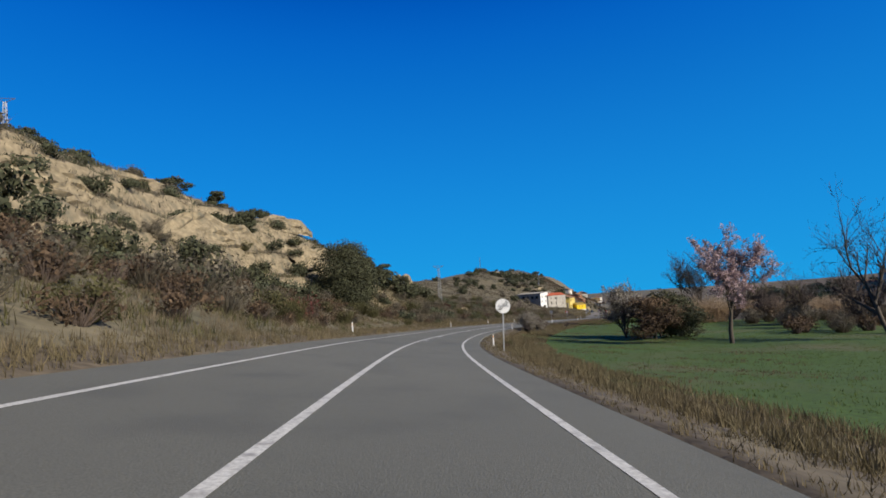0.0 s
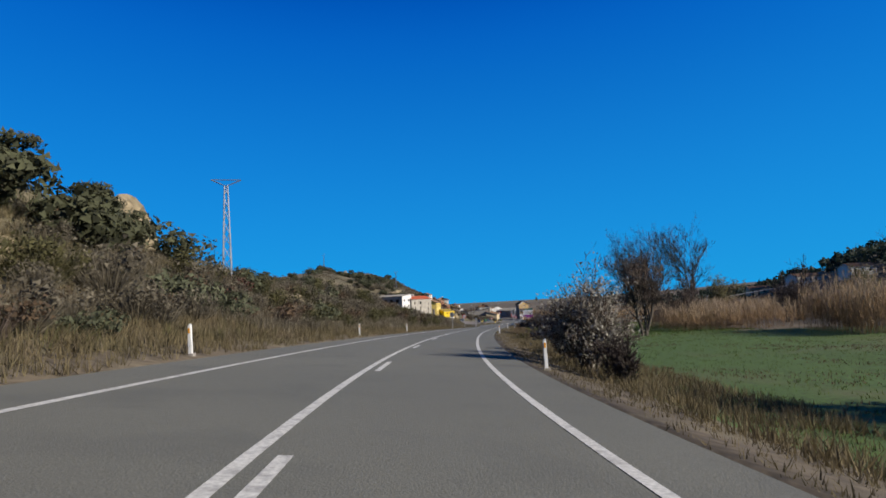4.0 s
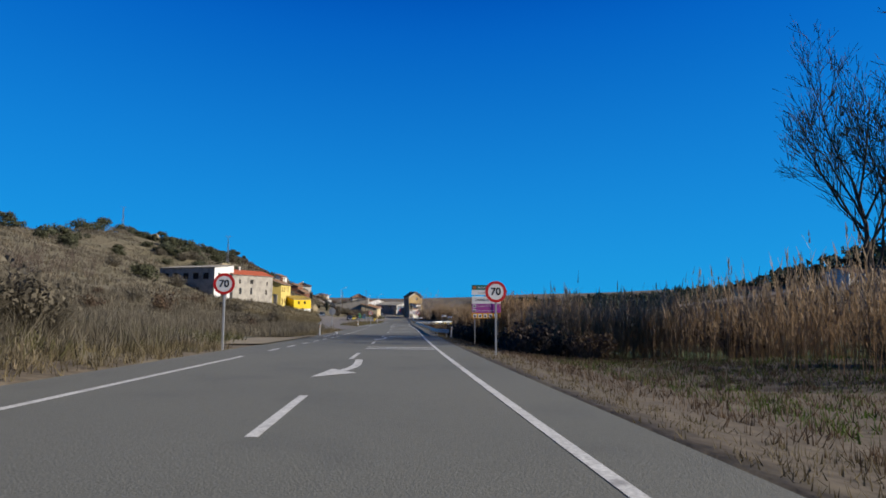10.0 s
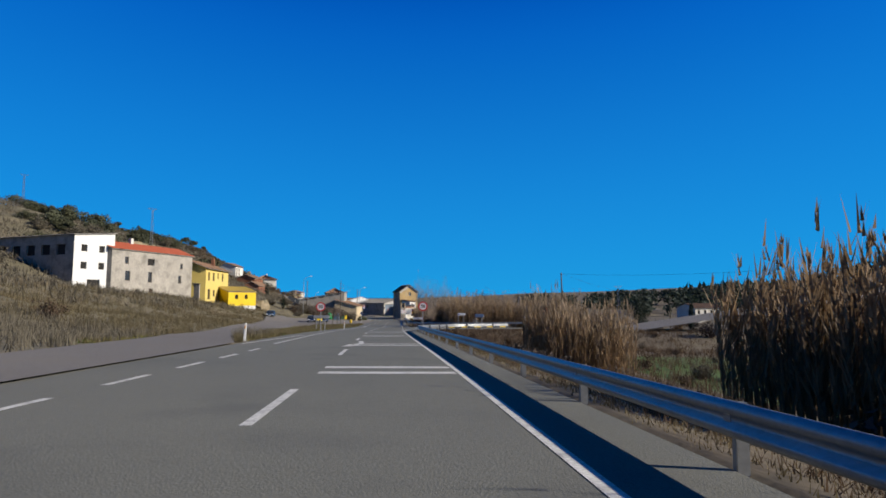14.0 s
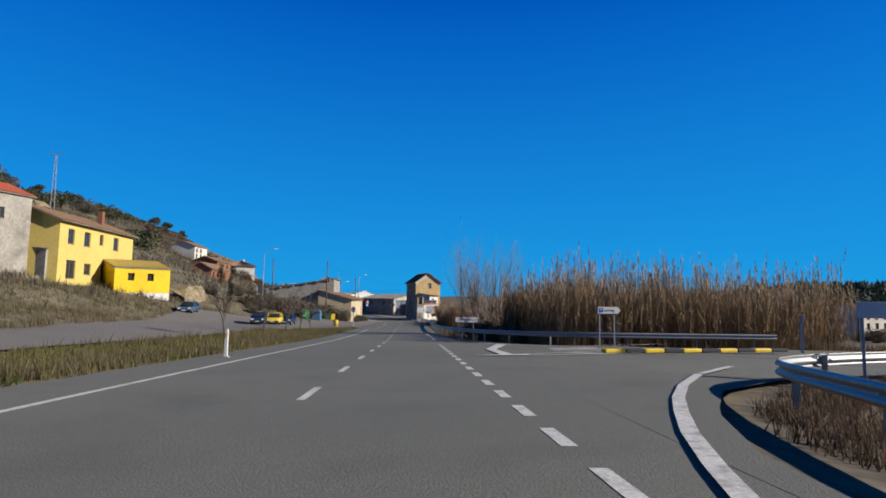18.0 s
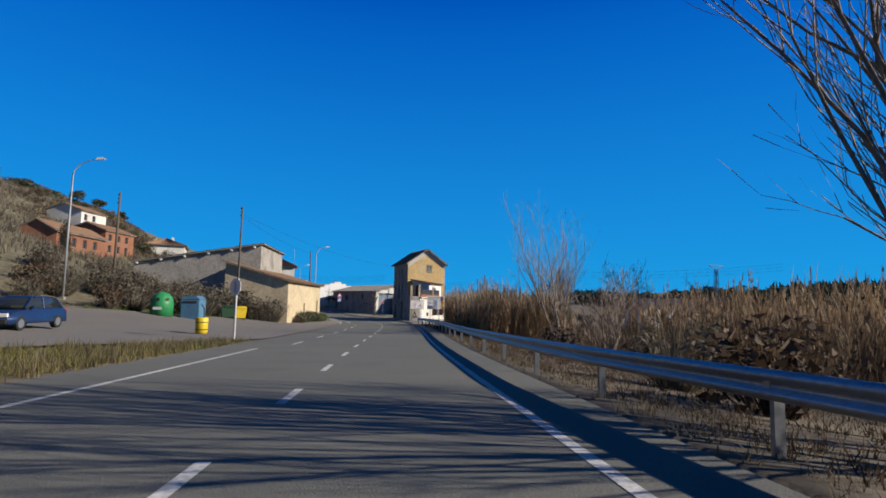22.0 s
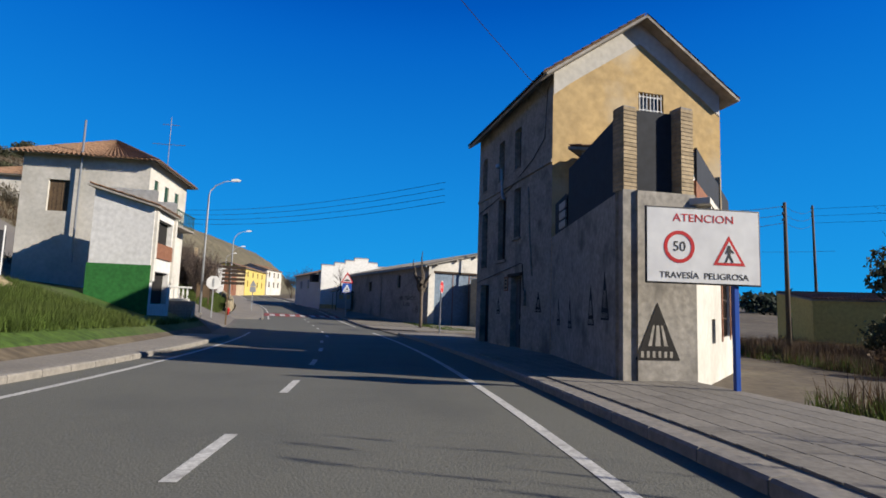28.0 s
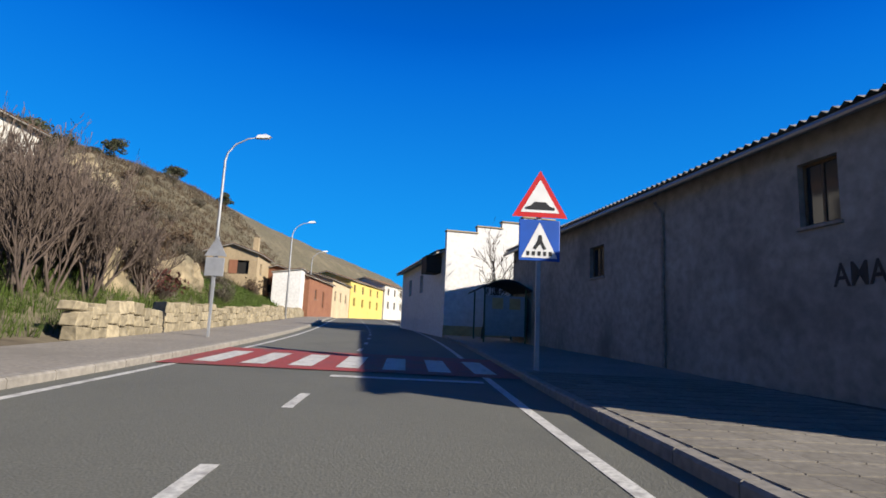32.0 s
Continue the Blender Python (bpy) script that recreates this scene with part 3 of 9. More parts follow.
def sheet(name, ss, oo, zf, mat, smooth=True):
    S, O = np.meshgrid(ss, oo, indexing="ij")
    X, Y = plan(S, O)
    Z = zf(S, O)
    v = np.stack([X, Y, Z], -1).reshape(-1, 3)
    n, m = len(ss), len(oo)
    i = np.arange(n - 1)[:, None] * m + np.arange(m - 1)[None]
    f = np.stack([i, i + 1, i + m + 1, i + m], -1).reshape(-1, 4)[:, ::-1]
    me = mesh_of(name, v, f, mat, smooth)
    return new(name, me)


def sunk(s, o):
    """The ground, let down under the roadway."""
    z = ground_z(s, o)
    return z - np.where((o > -7.0) & (o < 3.0), 0.3, 0.02)


GROUND_OFFS = np.concatenate([-np.array([1700, 1200, 900, 600, 450, 350, 280, 220, 180, 150, 130, 115, 100, 90, 82, 75, 69, 63, 58]), np.arange(-54, -9, 1.0), np.array([-9, -8, -7.25, -6.9, -3, 0, 2.9, 3.25, 4, 5, 6, 7]), np.arange(8, 34, 1.5), np.array([36, 40, 45, 52, 60, 70, 80, 90, 105, 120, 140, 160, 180, 210, 240, 280, 350, 450, 600, 900, 1300, 1800])])
GROUND_S = spaced((-300, -12, 12), (-12, 620, 2.0), (620, 900, 10))
_g = sheet("ground", GROUND_S, GROUND_OFFS, sunk, [M["hill"], M["earth"], M["field"], M["sand"]])
tagged(_g, "dry hillside, roadside earth and green valley field", "ground", kind="structure")


def paint_ground(ob):
    me = ob.data
    n = len(me.polygons)
    m = len(GROUND_OFFS) - 1
    idx = np.arange(n)
    s = (GROUND_S[:-1] + np.diff(GROUND_S) / 2)[idx // m]
    o = (GROUND_OFFS[:-1] + np.diff(GROUND_OFFS) / 2)[idx % m]
    mat = np.zeros(n, int)
    mat[(o > -9) & (o < 6)] = 1
    mat[(o > 6)] = 1
    edge = 7.5 + 2.0 * np.sin(s * 0.11)
    mat[(o > edge) & (s < 150) & (o < 75)] = 2
    mat[(o > 13 + 1.5 * np.sin(s * 0.2)) & (s >= 150) & (s < 205) & (o < 30)] = 2
    mat[(o > 20) & (s > 250) & (s < 308) & (o < 70)] = 2
    mat[(o < -8) & (s > 434) & (s < 482) & (o > -24)] = 2
    nz = np.zeros(n * 3)
    me.polygons.foreach_get("normal", nz)
    steep = nz[2::3] < 0.72 + 0.06 * np.sin(s * 0.35) * np.sin(o * 0.5)
    mat[steep & (o < -20) & (s < 112)] = 3
    me.polygons.foreach_set("material_index", mat.astype(np.int32))


paint_ground(_g)
# the far plain, to the horizon
_p = new("ground_far", mesh_of("ground_far", [(-4500, -4500, -30), (4500, -4500, -30), (4500, 4500, -30), (-4500, 4500, -30)], [(0, 1, 2, 3)], M["hill"]))
tagged(_p, "far plain reaching the horizon", "ground", kind="structure")

# ---- road ----
ROAD_S = spaced((-290, -10, 10), (-10, 640, 1.5), (640, 890, 6))
_r = sheet("road", ROAD_S, np.array([-7.2, -7.15, -5.3, -1.75, 0, 1.85, 3.1, 3.15]), lambda s, o: road_z(s, o) - np.where((o < -7.16) | ((o > 3.12) & ((s < 313) | (s > 367))), 0.14, 0.0), M["asphalt"], False)
road = tagged(_r, "two-lane grey asphalt country road with painted lines", "road", kind="structure")


def strip(name, s0, s1, o0, o1, dz, mat, ds=2.0, parent=None, surface=road_z, o0b=None, o1b=None):
    """A painted or paved strip between two stations and two offsets, which may change along it."""
    n = max(2, int(abs(s1 - s0) / ds) + 1)
    ss = np.linspace(s0, s1, n)
    w = np.linspace(0, 1, n)
    a = o0 + (o0b - o0) * w if o0b is not None else np.full(n, o0)
    b = o1 + (o1b - o1) * w if o1b is not None else np.full(n, o1)
    v = []
    for s, p, q in zip(ss, a, b):
        for o in (p, q):
            x, y = plan(s, o)
            v.append((x, y, float(surface(s, o)) + dz))
    f = [(2 * i, 2 * i + 1, 2 * i + 3, 2 * i + 2) for i in range(n - 1)]
    return put(name, mesh_of(name, v, f, mat), parent)


def patch(name, outline, dz, mat, parent=None, surface=road_z):
    """A flat paved or painted patch: an outline in station and offset, laid on the road."""
    v = []
    for s, o in outline:
        x, y = plan(s, o)
        v.append((float(x), float(y), float(surface(s, o)) + dz))
    bm = bmesh.new()
    f = bm.faces.new([bm.verts.new(p) for p in v])
    bmesh.ops.triangulate(bm, faces=[f])
    bmesh.ops.recalc_face_normals(bm, faces=bm.faces[:])
    if sum(f.normal.z for f in bm.faces) < 0:
        bmesh.ops.reverse_faces(bm, faces=bm.faces[:])
    me = bpy.data.meshes.new(name)
    bm.to_mesh(me)
    bm.free()
    me.materials.append(mat)
    return put(name, me, parent)


PD = 0.006
strip("edge_line", -280, 120, -5.42, -5.25, PD, M["paint"], parent=road)
strip("edge_line", 120, 175, -5.42, -5.25, PD, M["paint"], parent=road, o0b=-5.97, o1b=-5.8)
strip("edge_line", 175, 196, -5.97, -5.8, PD, M["paint"], parent=road, o0b=-5.45, o1b=-5.28)
strip("edge_line", 196, 213, -5.45, -5.28, PD, M["paint"], parent=road)
for k in range(7):
    o = -5.4 + 0.03 * k
    strip("edge_dash", 216.6 + 3.6 * k, 218.5 + 3.6 * k, o, o + 0.15, PD, M["paint"], 1.0, road)
for a, b in ((284, 388), (440, 476)):
    strip("edge_line", a, b, -5.40, -5.25, PD, M["paint"], parent=road)
strip("edge_line", 494, 640, -4.5, -4.36, PD, M["paint"], parent=road)
strip("edge_line", -280, 313, 1.72, 1.88, PD, M["paint"], parent=road)
strip("edge_line", 356, 478, 1.80, 1.95, PD, M["paint"], parent=road)
strip("edge_line", 486, 640, 1.80, 1.95, PD, M["paint"], parent=road)
strip("centre_line", -280, 190.3, -1.83, -1.67, PD, M["paint"], parent=road)
for k in range(0, 22):
    s = 46.6 + 12.74 * k
    if s < 316:
        o = float(np.interp(s, [59, 100, 175, 198, 199, 320], [-1.5, -1.5, -1.5, -1.5, -1.66, -1.66]))
        s += 1.6 if k == 20 else 0
        strip("centre_dash", s, s + 3.4, o, o + 0.15, PD, M["paint"], 1.2, road)
for s in [333.7 + 5.05 * k for k in range(-2, 15)] + [404.4 + 4.65 * k for k in range(1, 6)] + [432.3 + 5.0 * k for k in range(10)] + [481.8, 486.0, 491.2, 495.1, 505.5] + [509 + 3.6 * k for k in range(30)]:
    o = -1.68 if s < 470 else -1.3
    strip("centre_dash", s, s + (1.75 if s < 480 else 1.25), o, o + 0.14, PD, M["paint"], 0.9, road)
for k in range(11):
    strip("edge_dash", 242 + 3.6 * k, 243.9 + 3.6 * k, -5.2, -5.05, PD, M["paint"], 1.0, road)
for k in range(16):
    strip("edge_dash", 318.4 + 1.87 * k, 319.4 + 1.87 * k, 1.72, 1.9, PD, M["paint"], 0.5, road)
for k in range(6):
    strip("edge_dash", 391 + 7.0 * k, 393.5 + 7.0 * k, -4.6, -4.45, PD, M["paint"], 1.2, road)
for s in (219.2, 238.2, 253.9, 269.4, 282.6, 295.6, 307.7):
    for d in (0, 1.45):
        strip("transverse_bar", s + d, s + d + 0.5, -1.55, 1.68, PD, M["paint"], 0.5, road)

# ---- junctions, kerbs and pavements ----
def lay(name, outline, dz, mat, label, category):
    return tagged(patch(name, outline, dz, mat), label, category, kind="structure")


lay("pavement_dirt_track", [(222, -6.9), (239, -6.9), (233, -11), (228, -17), (226, -26), (221, -26), (222, -17), (221, -11)], 0.05, M["track"], "sandy farm track running off the road", "track").location.z += 0.02
side = tagged(sheet("side_road", spaced((262, 440, 2.0)), np.array([0, 0.25, 0.5, 0.75, 1.0]), lambda s, o: s * 0, M["asphalt_old"]), "old grey asphalt side road and village parking area", "road", kind="structure")


def side_edges(s):
    inner = np.interp(s, [248, 262, 284, 300, 330, 370, 385, 396, 440], [-6.9, -6.9, -7.2, -11.5, -14, -15.5, -12, -6.9, -6.9])
    outer = np.interp(s, [248, 262, 300, 330, 360, 392, 404, 412, 424, 440], [-7.2, -9.5, -16, -19.5, -24, -30, -22, -16.5, -11.5, -7.2])
    return inner, outer


def shape_side(ob):
    me = ob.data
    n = len(me.vertices)
    ss = spaced((262, 440, 2.0))
    w = np.array([0, 0.25, 0.5, 0.75, 1.0])
    S, W = np.meshgrid(ss, w, indexing="ij")
    a, b = side_edges(S)
    O = b + (a - b) * W
    X, Y = plan(S, O)
    Z = np.maximum(ground_z(S, O), ground_z(S, O - 0.6)) + 0.045
    me.vertices.foreach_set("co", np.stack([X, Y, Z], -1).reshape(-1))
    me.update()


shape_side(side)


def mouth_edge(s):
    return np.interp(s, [314, 317, 320, 322.5, 325.3, 328, 331, 334, 347, 347.6, 350, 356, 366], [3.1, 3.2, 3.7, 4.7, 6.4, 9.5, 16, 34, 34, 9, 6.6, 4.9, 3.1])


_ms = spaced((314, 366, 0.75))
_mS, _mW = np.meshgrid(_ms, np.linspace(0, 1, 25), indexing="ij")
_mO = 3.05 + (mouth_edge(_mS) - 3.05) * _mW
_mX, _mY = plan(_mS, _mO)
_mV = np.clip((_mO - 5) / 9, 0, 1)
_mZ = (road_z(_mS, _mO) + np.where(_mW < 0.01, -0.003, 0.004)) * (1 - _mV) + (ground_z(_mS, _mO) + 0.06) * _mV
bell = sheet("junction_right", _ms, np.linspace(0, 1, 25), lambda s, o: s * 0, M["asphalt"], False)
bell.data.vertices.foreach_set("co", np.stack([_mX, _mY, _mZ], -1).reshape(-1))
bell.data.update()
tagged(bell, "asphalt mouth of the junction towards the river", "road", kind="structure")
strip("side_road_river", 333, 350, 34, 130, 0.05, M["asphalt_old"], 17, surface=ground_z)["kind"] = "structure"
CURVE = [(312.5, 1.80), (315.5, 2.0), (318.0, 2.4), (319.4, 2.85), (320.9, 3.4), (322.4, 4.05), (324.0, 4.8), (326.0, 5.9), (328.4, 7.5), (331.2, 10.0)]
patch("edge_curve", [(a, b - 0.08) for a, b in CURVE] + [(a - 0.09, b + 0.11) for a, b in CURVE[::-1]], PD + 0.03, M["paint"], road)
MK = PD + 0.03
patch("give_way_band", [(347.7, 5.2), (347.2, 5.7), (341.0, 4.2), (341.3, 3.75)], MK, M["paint"], road)
patch("give_way_band", [(341.2, 3.75), (340.9, 4.2), (337.1, 4.3), (336.6, 3.75)], MK, M["paint"], road)
patch("triangle_mark", [(335.9, 2.6), (336.6, 3.65), (337.4, 5.15), (336.3, 4.8), (336.0, 3.9)], MK + 0.003, M["paint"], road)
patch("island_line", [(337.4, 5.15), (341.7, 10.2), (341.6, 10.35), (337.3, 5.3)], MK, M["paint"], road)
patch("island_line", [(336.3, 4.8), (339.0, 10.4), (338.8, 10.45), (336.1, 4.9)], MK, M["paint"], road)
patch("hatch_mark", [(338.2, 6.6), (338.7, 7.4), (338.25, 8.7), (337.8, 7.7)], MK, M["paint"], road)
for k in range(4):
    patch("hatch_mark", [(340.3 + 0.8 * k, 6.9 + 0.1 * k), (340.7 + 0.8 * k, 6.9 + 0.1 * k), (344.5 + 0.5 * k, 12.4), (344.2 + 0.5 * k, 12.4)], MK, M["paint"], road)
patch("edge_line", [(352, 3.6), (349, 4.9), (347.2, 5.75), (346.1, 8.4), (346.9, 11), (348.1, 12.7), (352, 19), (352.1, 18.8), (348.3, 12.5), (347.1, 10.8), (346.3, 8.4), (347.4, 5.9), (349.1, 5.05), (352, 3.75)], MK - 0.004, M["paint"], road)
strip("edge_line", 284, 298, -6.9, -6.75, PD, M["paint"], parent=road, o0b=-6.0, o1b=-5.85)
for (a, b), (c, d) in zip(((235.7, -5.9), (244.5, -6.0), (250.0, -6.75)), ((244.5, -6.0), (250.0, -6.75), (256.0, -7.9))):
    strip("edge_line", a, c, b, b + 0.16, PD + 0.05, M["paint"], 1.0, road, o0b=d, o1b=d + 0.16)


def arrow_mark(s):
    """A bent lane-return arrow: a slim head pointing back to the left and a curving stem."""
    bend = [(1.75, -1.42), (2.6, -1.26), (3.5, -1.2), (4.5, -1.22), (5.9, -1.3)]
    patch("arrow_mark", [(s + a, o - 0.11) for a, o in bend] + [(s + a, o + 0.13) for a, o in bend[::-1]], PD + 0.002, M["paint"], road)
    patch("arrow_head", [(s, -1.95), (s + 1.15, -1.02), (s + 2.25, -1.72)], PD + 0.004, M["paint"], road)


for s in (206.0, 231.6, 281.5):
    arrow_mark(s)

# the red pedestrian crossing on its low table
for name, s0, s1, mat, dz in (("red_band", 499.6, 504.4, M["red_paint"], 0.02),):
    strip(name, s0, s1, -4.8, 2.9, dz, mat, 1.0, road)
for k in range(7):
    o = -4.3 + 1.0 * k
    strip("crossing_stripe", 500.2, 503.2, o, o + 0.5, 0.026, M["paint"], 1.0, road)
strip("stop_bar", 498.6, 498.9, -1.2, 1.7, 0.01, M["paint"], 1.0, road)
strip("stop_bar", 503.8, 504.0, -4.4, -1.4, 0.01, M["paint"], 1.0, road)


def kerbed(name, s0, s1, o_in, o_out, label, pieces=True, o_in_b=None, o_out_b=None):
    """A raised footway: paving slabs behind a row of kerb stones."""
    ss = np.linspace(s0, s1, int((s1 - s0) / 1.0) + 1)
    w = (ss - s0) / (s1 - s0)
    a = o_in + ((o_in_b if o_in_b is not None else o_in) - o_in) * w
    b = o_out + ((o_out_b if o_out_b is not None else o_out) - o_out) * w
    sg = 1 if o_out > o_in else -1
    v, f = [], []
    for s, p, q in zip(ss, a, b):
        for o, dz in ((p + sg * 0.18, 0.14), (q, 0.16), (q, -0.3)):
            x, y = plan(s, o)
            v.append((x, y, float(road_z(s, o)) + (dz if s > s0 + 0.5 else dz - 0.17)))
    for i in range(len(ss) - 1):
        for j in range(2):
            quad = (3 * i + j, 3 * i + j + 1, 3 * i + 4 + j, 3 * i + 3 + j)
            f.append(quad if sg > 0 else quad[::-1])
    walkway = tagged(new(name, mesh_of(name, v, f, M["paving"])), label, "pavement", kind="structure")
    for i in range(len(ss) - 1):
        v = []
        for s, p in ((ss[i] + 0.01, a[i]), (ss[i + 1] - 0.01, a[i + 1])):
            for o, dz in ((p, -0.1), (p, 0.11), (p + sg * 0.03, 0.14), (p + sg * 0.19, 0.15), (p + sg * 0.19, -0.1)):
                x, y = plan(s, o)
                v.append((x, y, float(road_z(s, o)) + dz))
        f = [(j, j + 1, j + 6, j + 5) for j in range(4)] + [(4, 3, 2, 1, 0), (5, 6, 7, 8, 9)]
        if sg > 0:
            f = [q[::-1] for q in f]
        put("kerb_stone", mesh_of("kerb_stone", v, f, M["concrete"]), walkway)
    return walkway


walk_r = kerbed("pavement_right", 441, 476, 2.95, 6.2, "grey paved footway with concrete kerb stones", o_in_b=3.1, o_out_b=6.4)
walk_r2 = kerbed("pavement_right_far", 484, 560, 2.5, 7.6, "grey paved footway with concrete kerb stones", o_in_b=3.1, o_out_b=5.6)
walk_l = kerbed("pavement_left", 436, 470, -6.6, -8.3, "pale concrete footway along the bank", o_in_b=-5.75, o_out_b=-7.6)
walk_l2 = kerbed("pavement_left_far", 493.6, 600, -4.85, -7.9, "pale concrete footway below the stone wall", o_in_b=-5.2, o_out_b=-7.4)
LANE_L = ((474, -6.9), (480, -8.6), (483.5, -10.5), (486, -13), (489, -17.5), (494, -25), (500, -33))
LANE_R = ((494.6, -6.9), (495.7, -8.4), (495.8, -9.9), (496.3, -12), (498.5, -17), (503, -24), (508, -32))


def lane_uphill():
    """The lane beside the villa, laid on the rising ground between its two edges."""
    t = np.linspace(0, 6, 31)
    k = np.arange(7)
    edge = [[np.interp(t, k, np.array(e)[:, i]) for i in (0, 1)] for e in (LANE_L, LANE_R)]
    w = np.linspace(0, 1, 11)
    S = edge[0][0][:, None] * (1 - w) + edge[1][0][:, None] * w
    O = edge[0][1][:, None] * (1 - w) + edge[1][1][:, None] * w
    X, Y = plan(S, O)
    Z = np.maximum(ground_z(S, O), road_z(S, O)) + np.where(O > -7.3, 0.008, 0.06)
    v = np.stack([X, Y, Z], -1).reshape(-1, 3).tolist()
    f = [(i * 11 + j, i * 11 + j + 1, i * 11 + j + 12, i * 11 + j + 11) for i in range(30) for j in range(10)]
    me = mesh_of("lane_uphill", v, f, M["asphalt_old"])
    if me.polygons[0].normal.z < 0:
        me.flip_normals()
    return tagged(new("lane_uphill", me), "old asphalt lane climbing beside the villa", "road", kind="structure")


lane_uphill()
lay("yard_apron", [(476, 3.0), (484, 3.0), (484.5, 8), (487, 17), (484, 19), (474, 19), (472, 8), (474, 5)], 0.05, M["asphalt_old"], "old asphalt yard entrance", "road")


def raised(name, outline, height, mat, label):
    """A raised paved corner with its edge all round."""
    v, f = [], []
    n = len(outline)
    for dz in (height, -0.3):
        for s, o in outline:
            x, y = plan(s, o)
            v.append((float(x), float(y), float(road_z(s, o)) + dz))
    bm = bmesh.new()
    q = [bm.verts.new(p) for p in v]
    top = bm.faces.new(q[:n])
    for i in range(n):
        bm.faces.new((q[i], q[(i + 1) % n], q[n + (i + 1) % n], q[n + i]))
    bmesh.ops.recalc_face_normals(bm, faces=bm.faces[:])
    if top.normal.z < 0:
        bmesh.ops.reverse_faces(bm, faces=bm.faces[:])
    bmesh.ops.triangulate(bm, faces=[top])
    me = bpy.data.meshes.new(name)
    bm.to_mesh(me)
    bm.free()
    me.materials.append(mat)
    return tagged(new(name, me), label, "pavement", kind="structure")


raised("pavement_corner", [(484.2, 2.5), (482.4, 2.7), (480.8, 3.5), (479.8, 5.1), (479.2, 7.0), (479.0, 9.5), (480.2, 12), (483, 14.2), (489, 12.5), (490, 9.0), (484.2, 7.6)], 0.15, M["paving"], "rounded paved corner of the footway by the yard")


def tile_rows(walkway, s0, s1, o0, o1, step):
    """Grooved paving tiles laid near the passing camera."""
    base = None
    n = 0
    for s in np.arange(s0, s1, step):
        for o in np.arange(o0, o1 - step * 0.5, step):
            bm = bmesh.new()
            q = []
            for a, b in ((0, 0), (0, 1), (1, 1), (1, 0)):
                x, y = plan(s + a * (step - 0.015), o + b * (step - 0.015))
                q.append(Vector((float(x), float(y), float(road_z(s, o)) + 0.158)))
            lo = [bm.verts.new(p - Vector((0, 0, 0.03))) for p in q]
            hi = [bm.verts.new(p + Vector((0, 0, 0.006))) for p in q]
            bm.faces.new(hi[::-1])
            for k in range(4):
                bm.faces.new((lo[k], hi[k], hi[(k + 1) % 4], lo[(k + 1) % 4]))
            bmesh.ops.recalc_face_normals(bm, faces=bm.faces[:])
            part("paving_tile", bm, M["paving_tile"], walkway)
            n += 1


M["paving_tile"] = material("paving_tile", (0.18, 0.164, 0.14), 0.9, (0.145, 0.132, 0.112), fine=14, coarse=0.5, amount=0.5, bump=0.12, vary=0.12, stain=(0.11, 0.1, 0.085), stain_amount=0.3, stain_scale=0.7)


tile_rows(walk_r, 443, 460, 3.4, 6.2, 0.42)
tile_rows(walk_r2, 485, 500, 2.75, 7.2, 0.42)


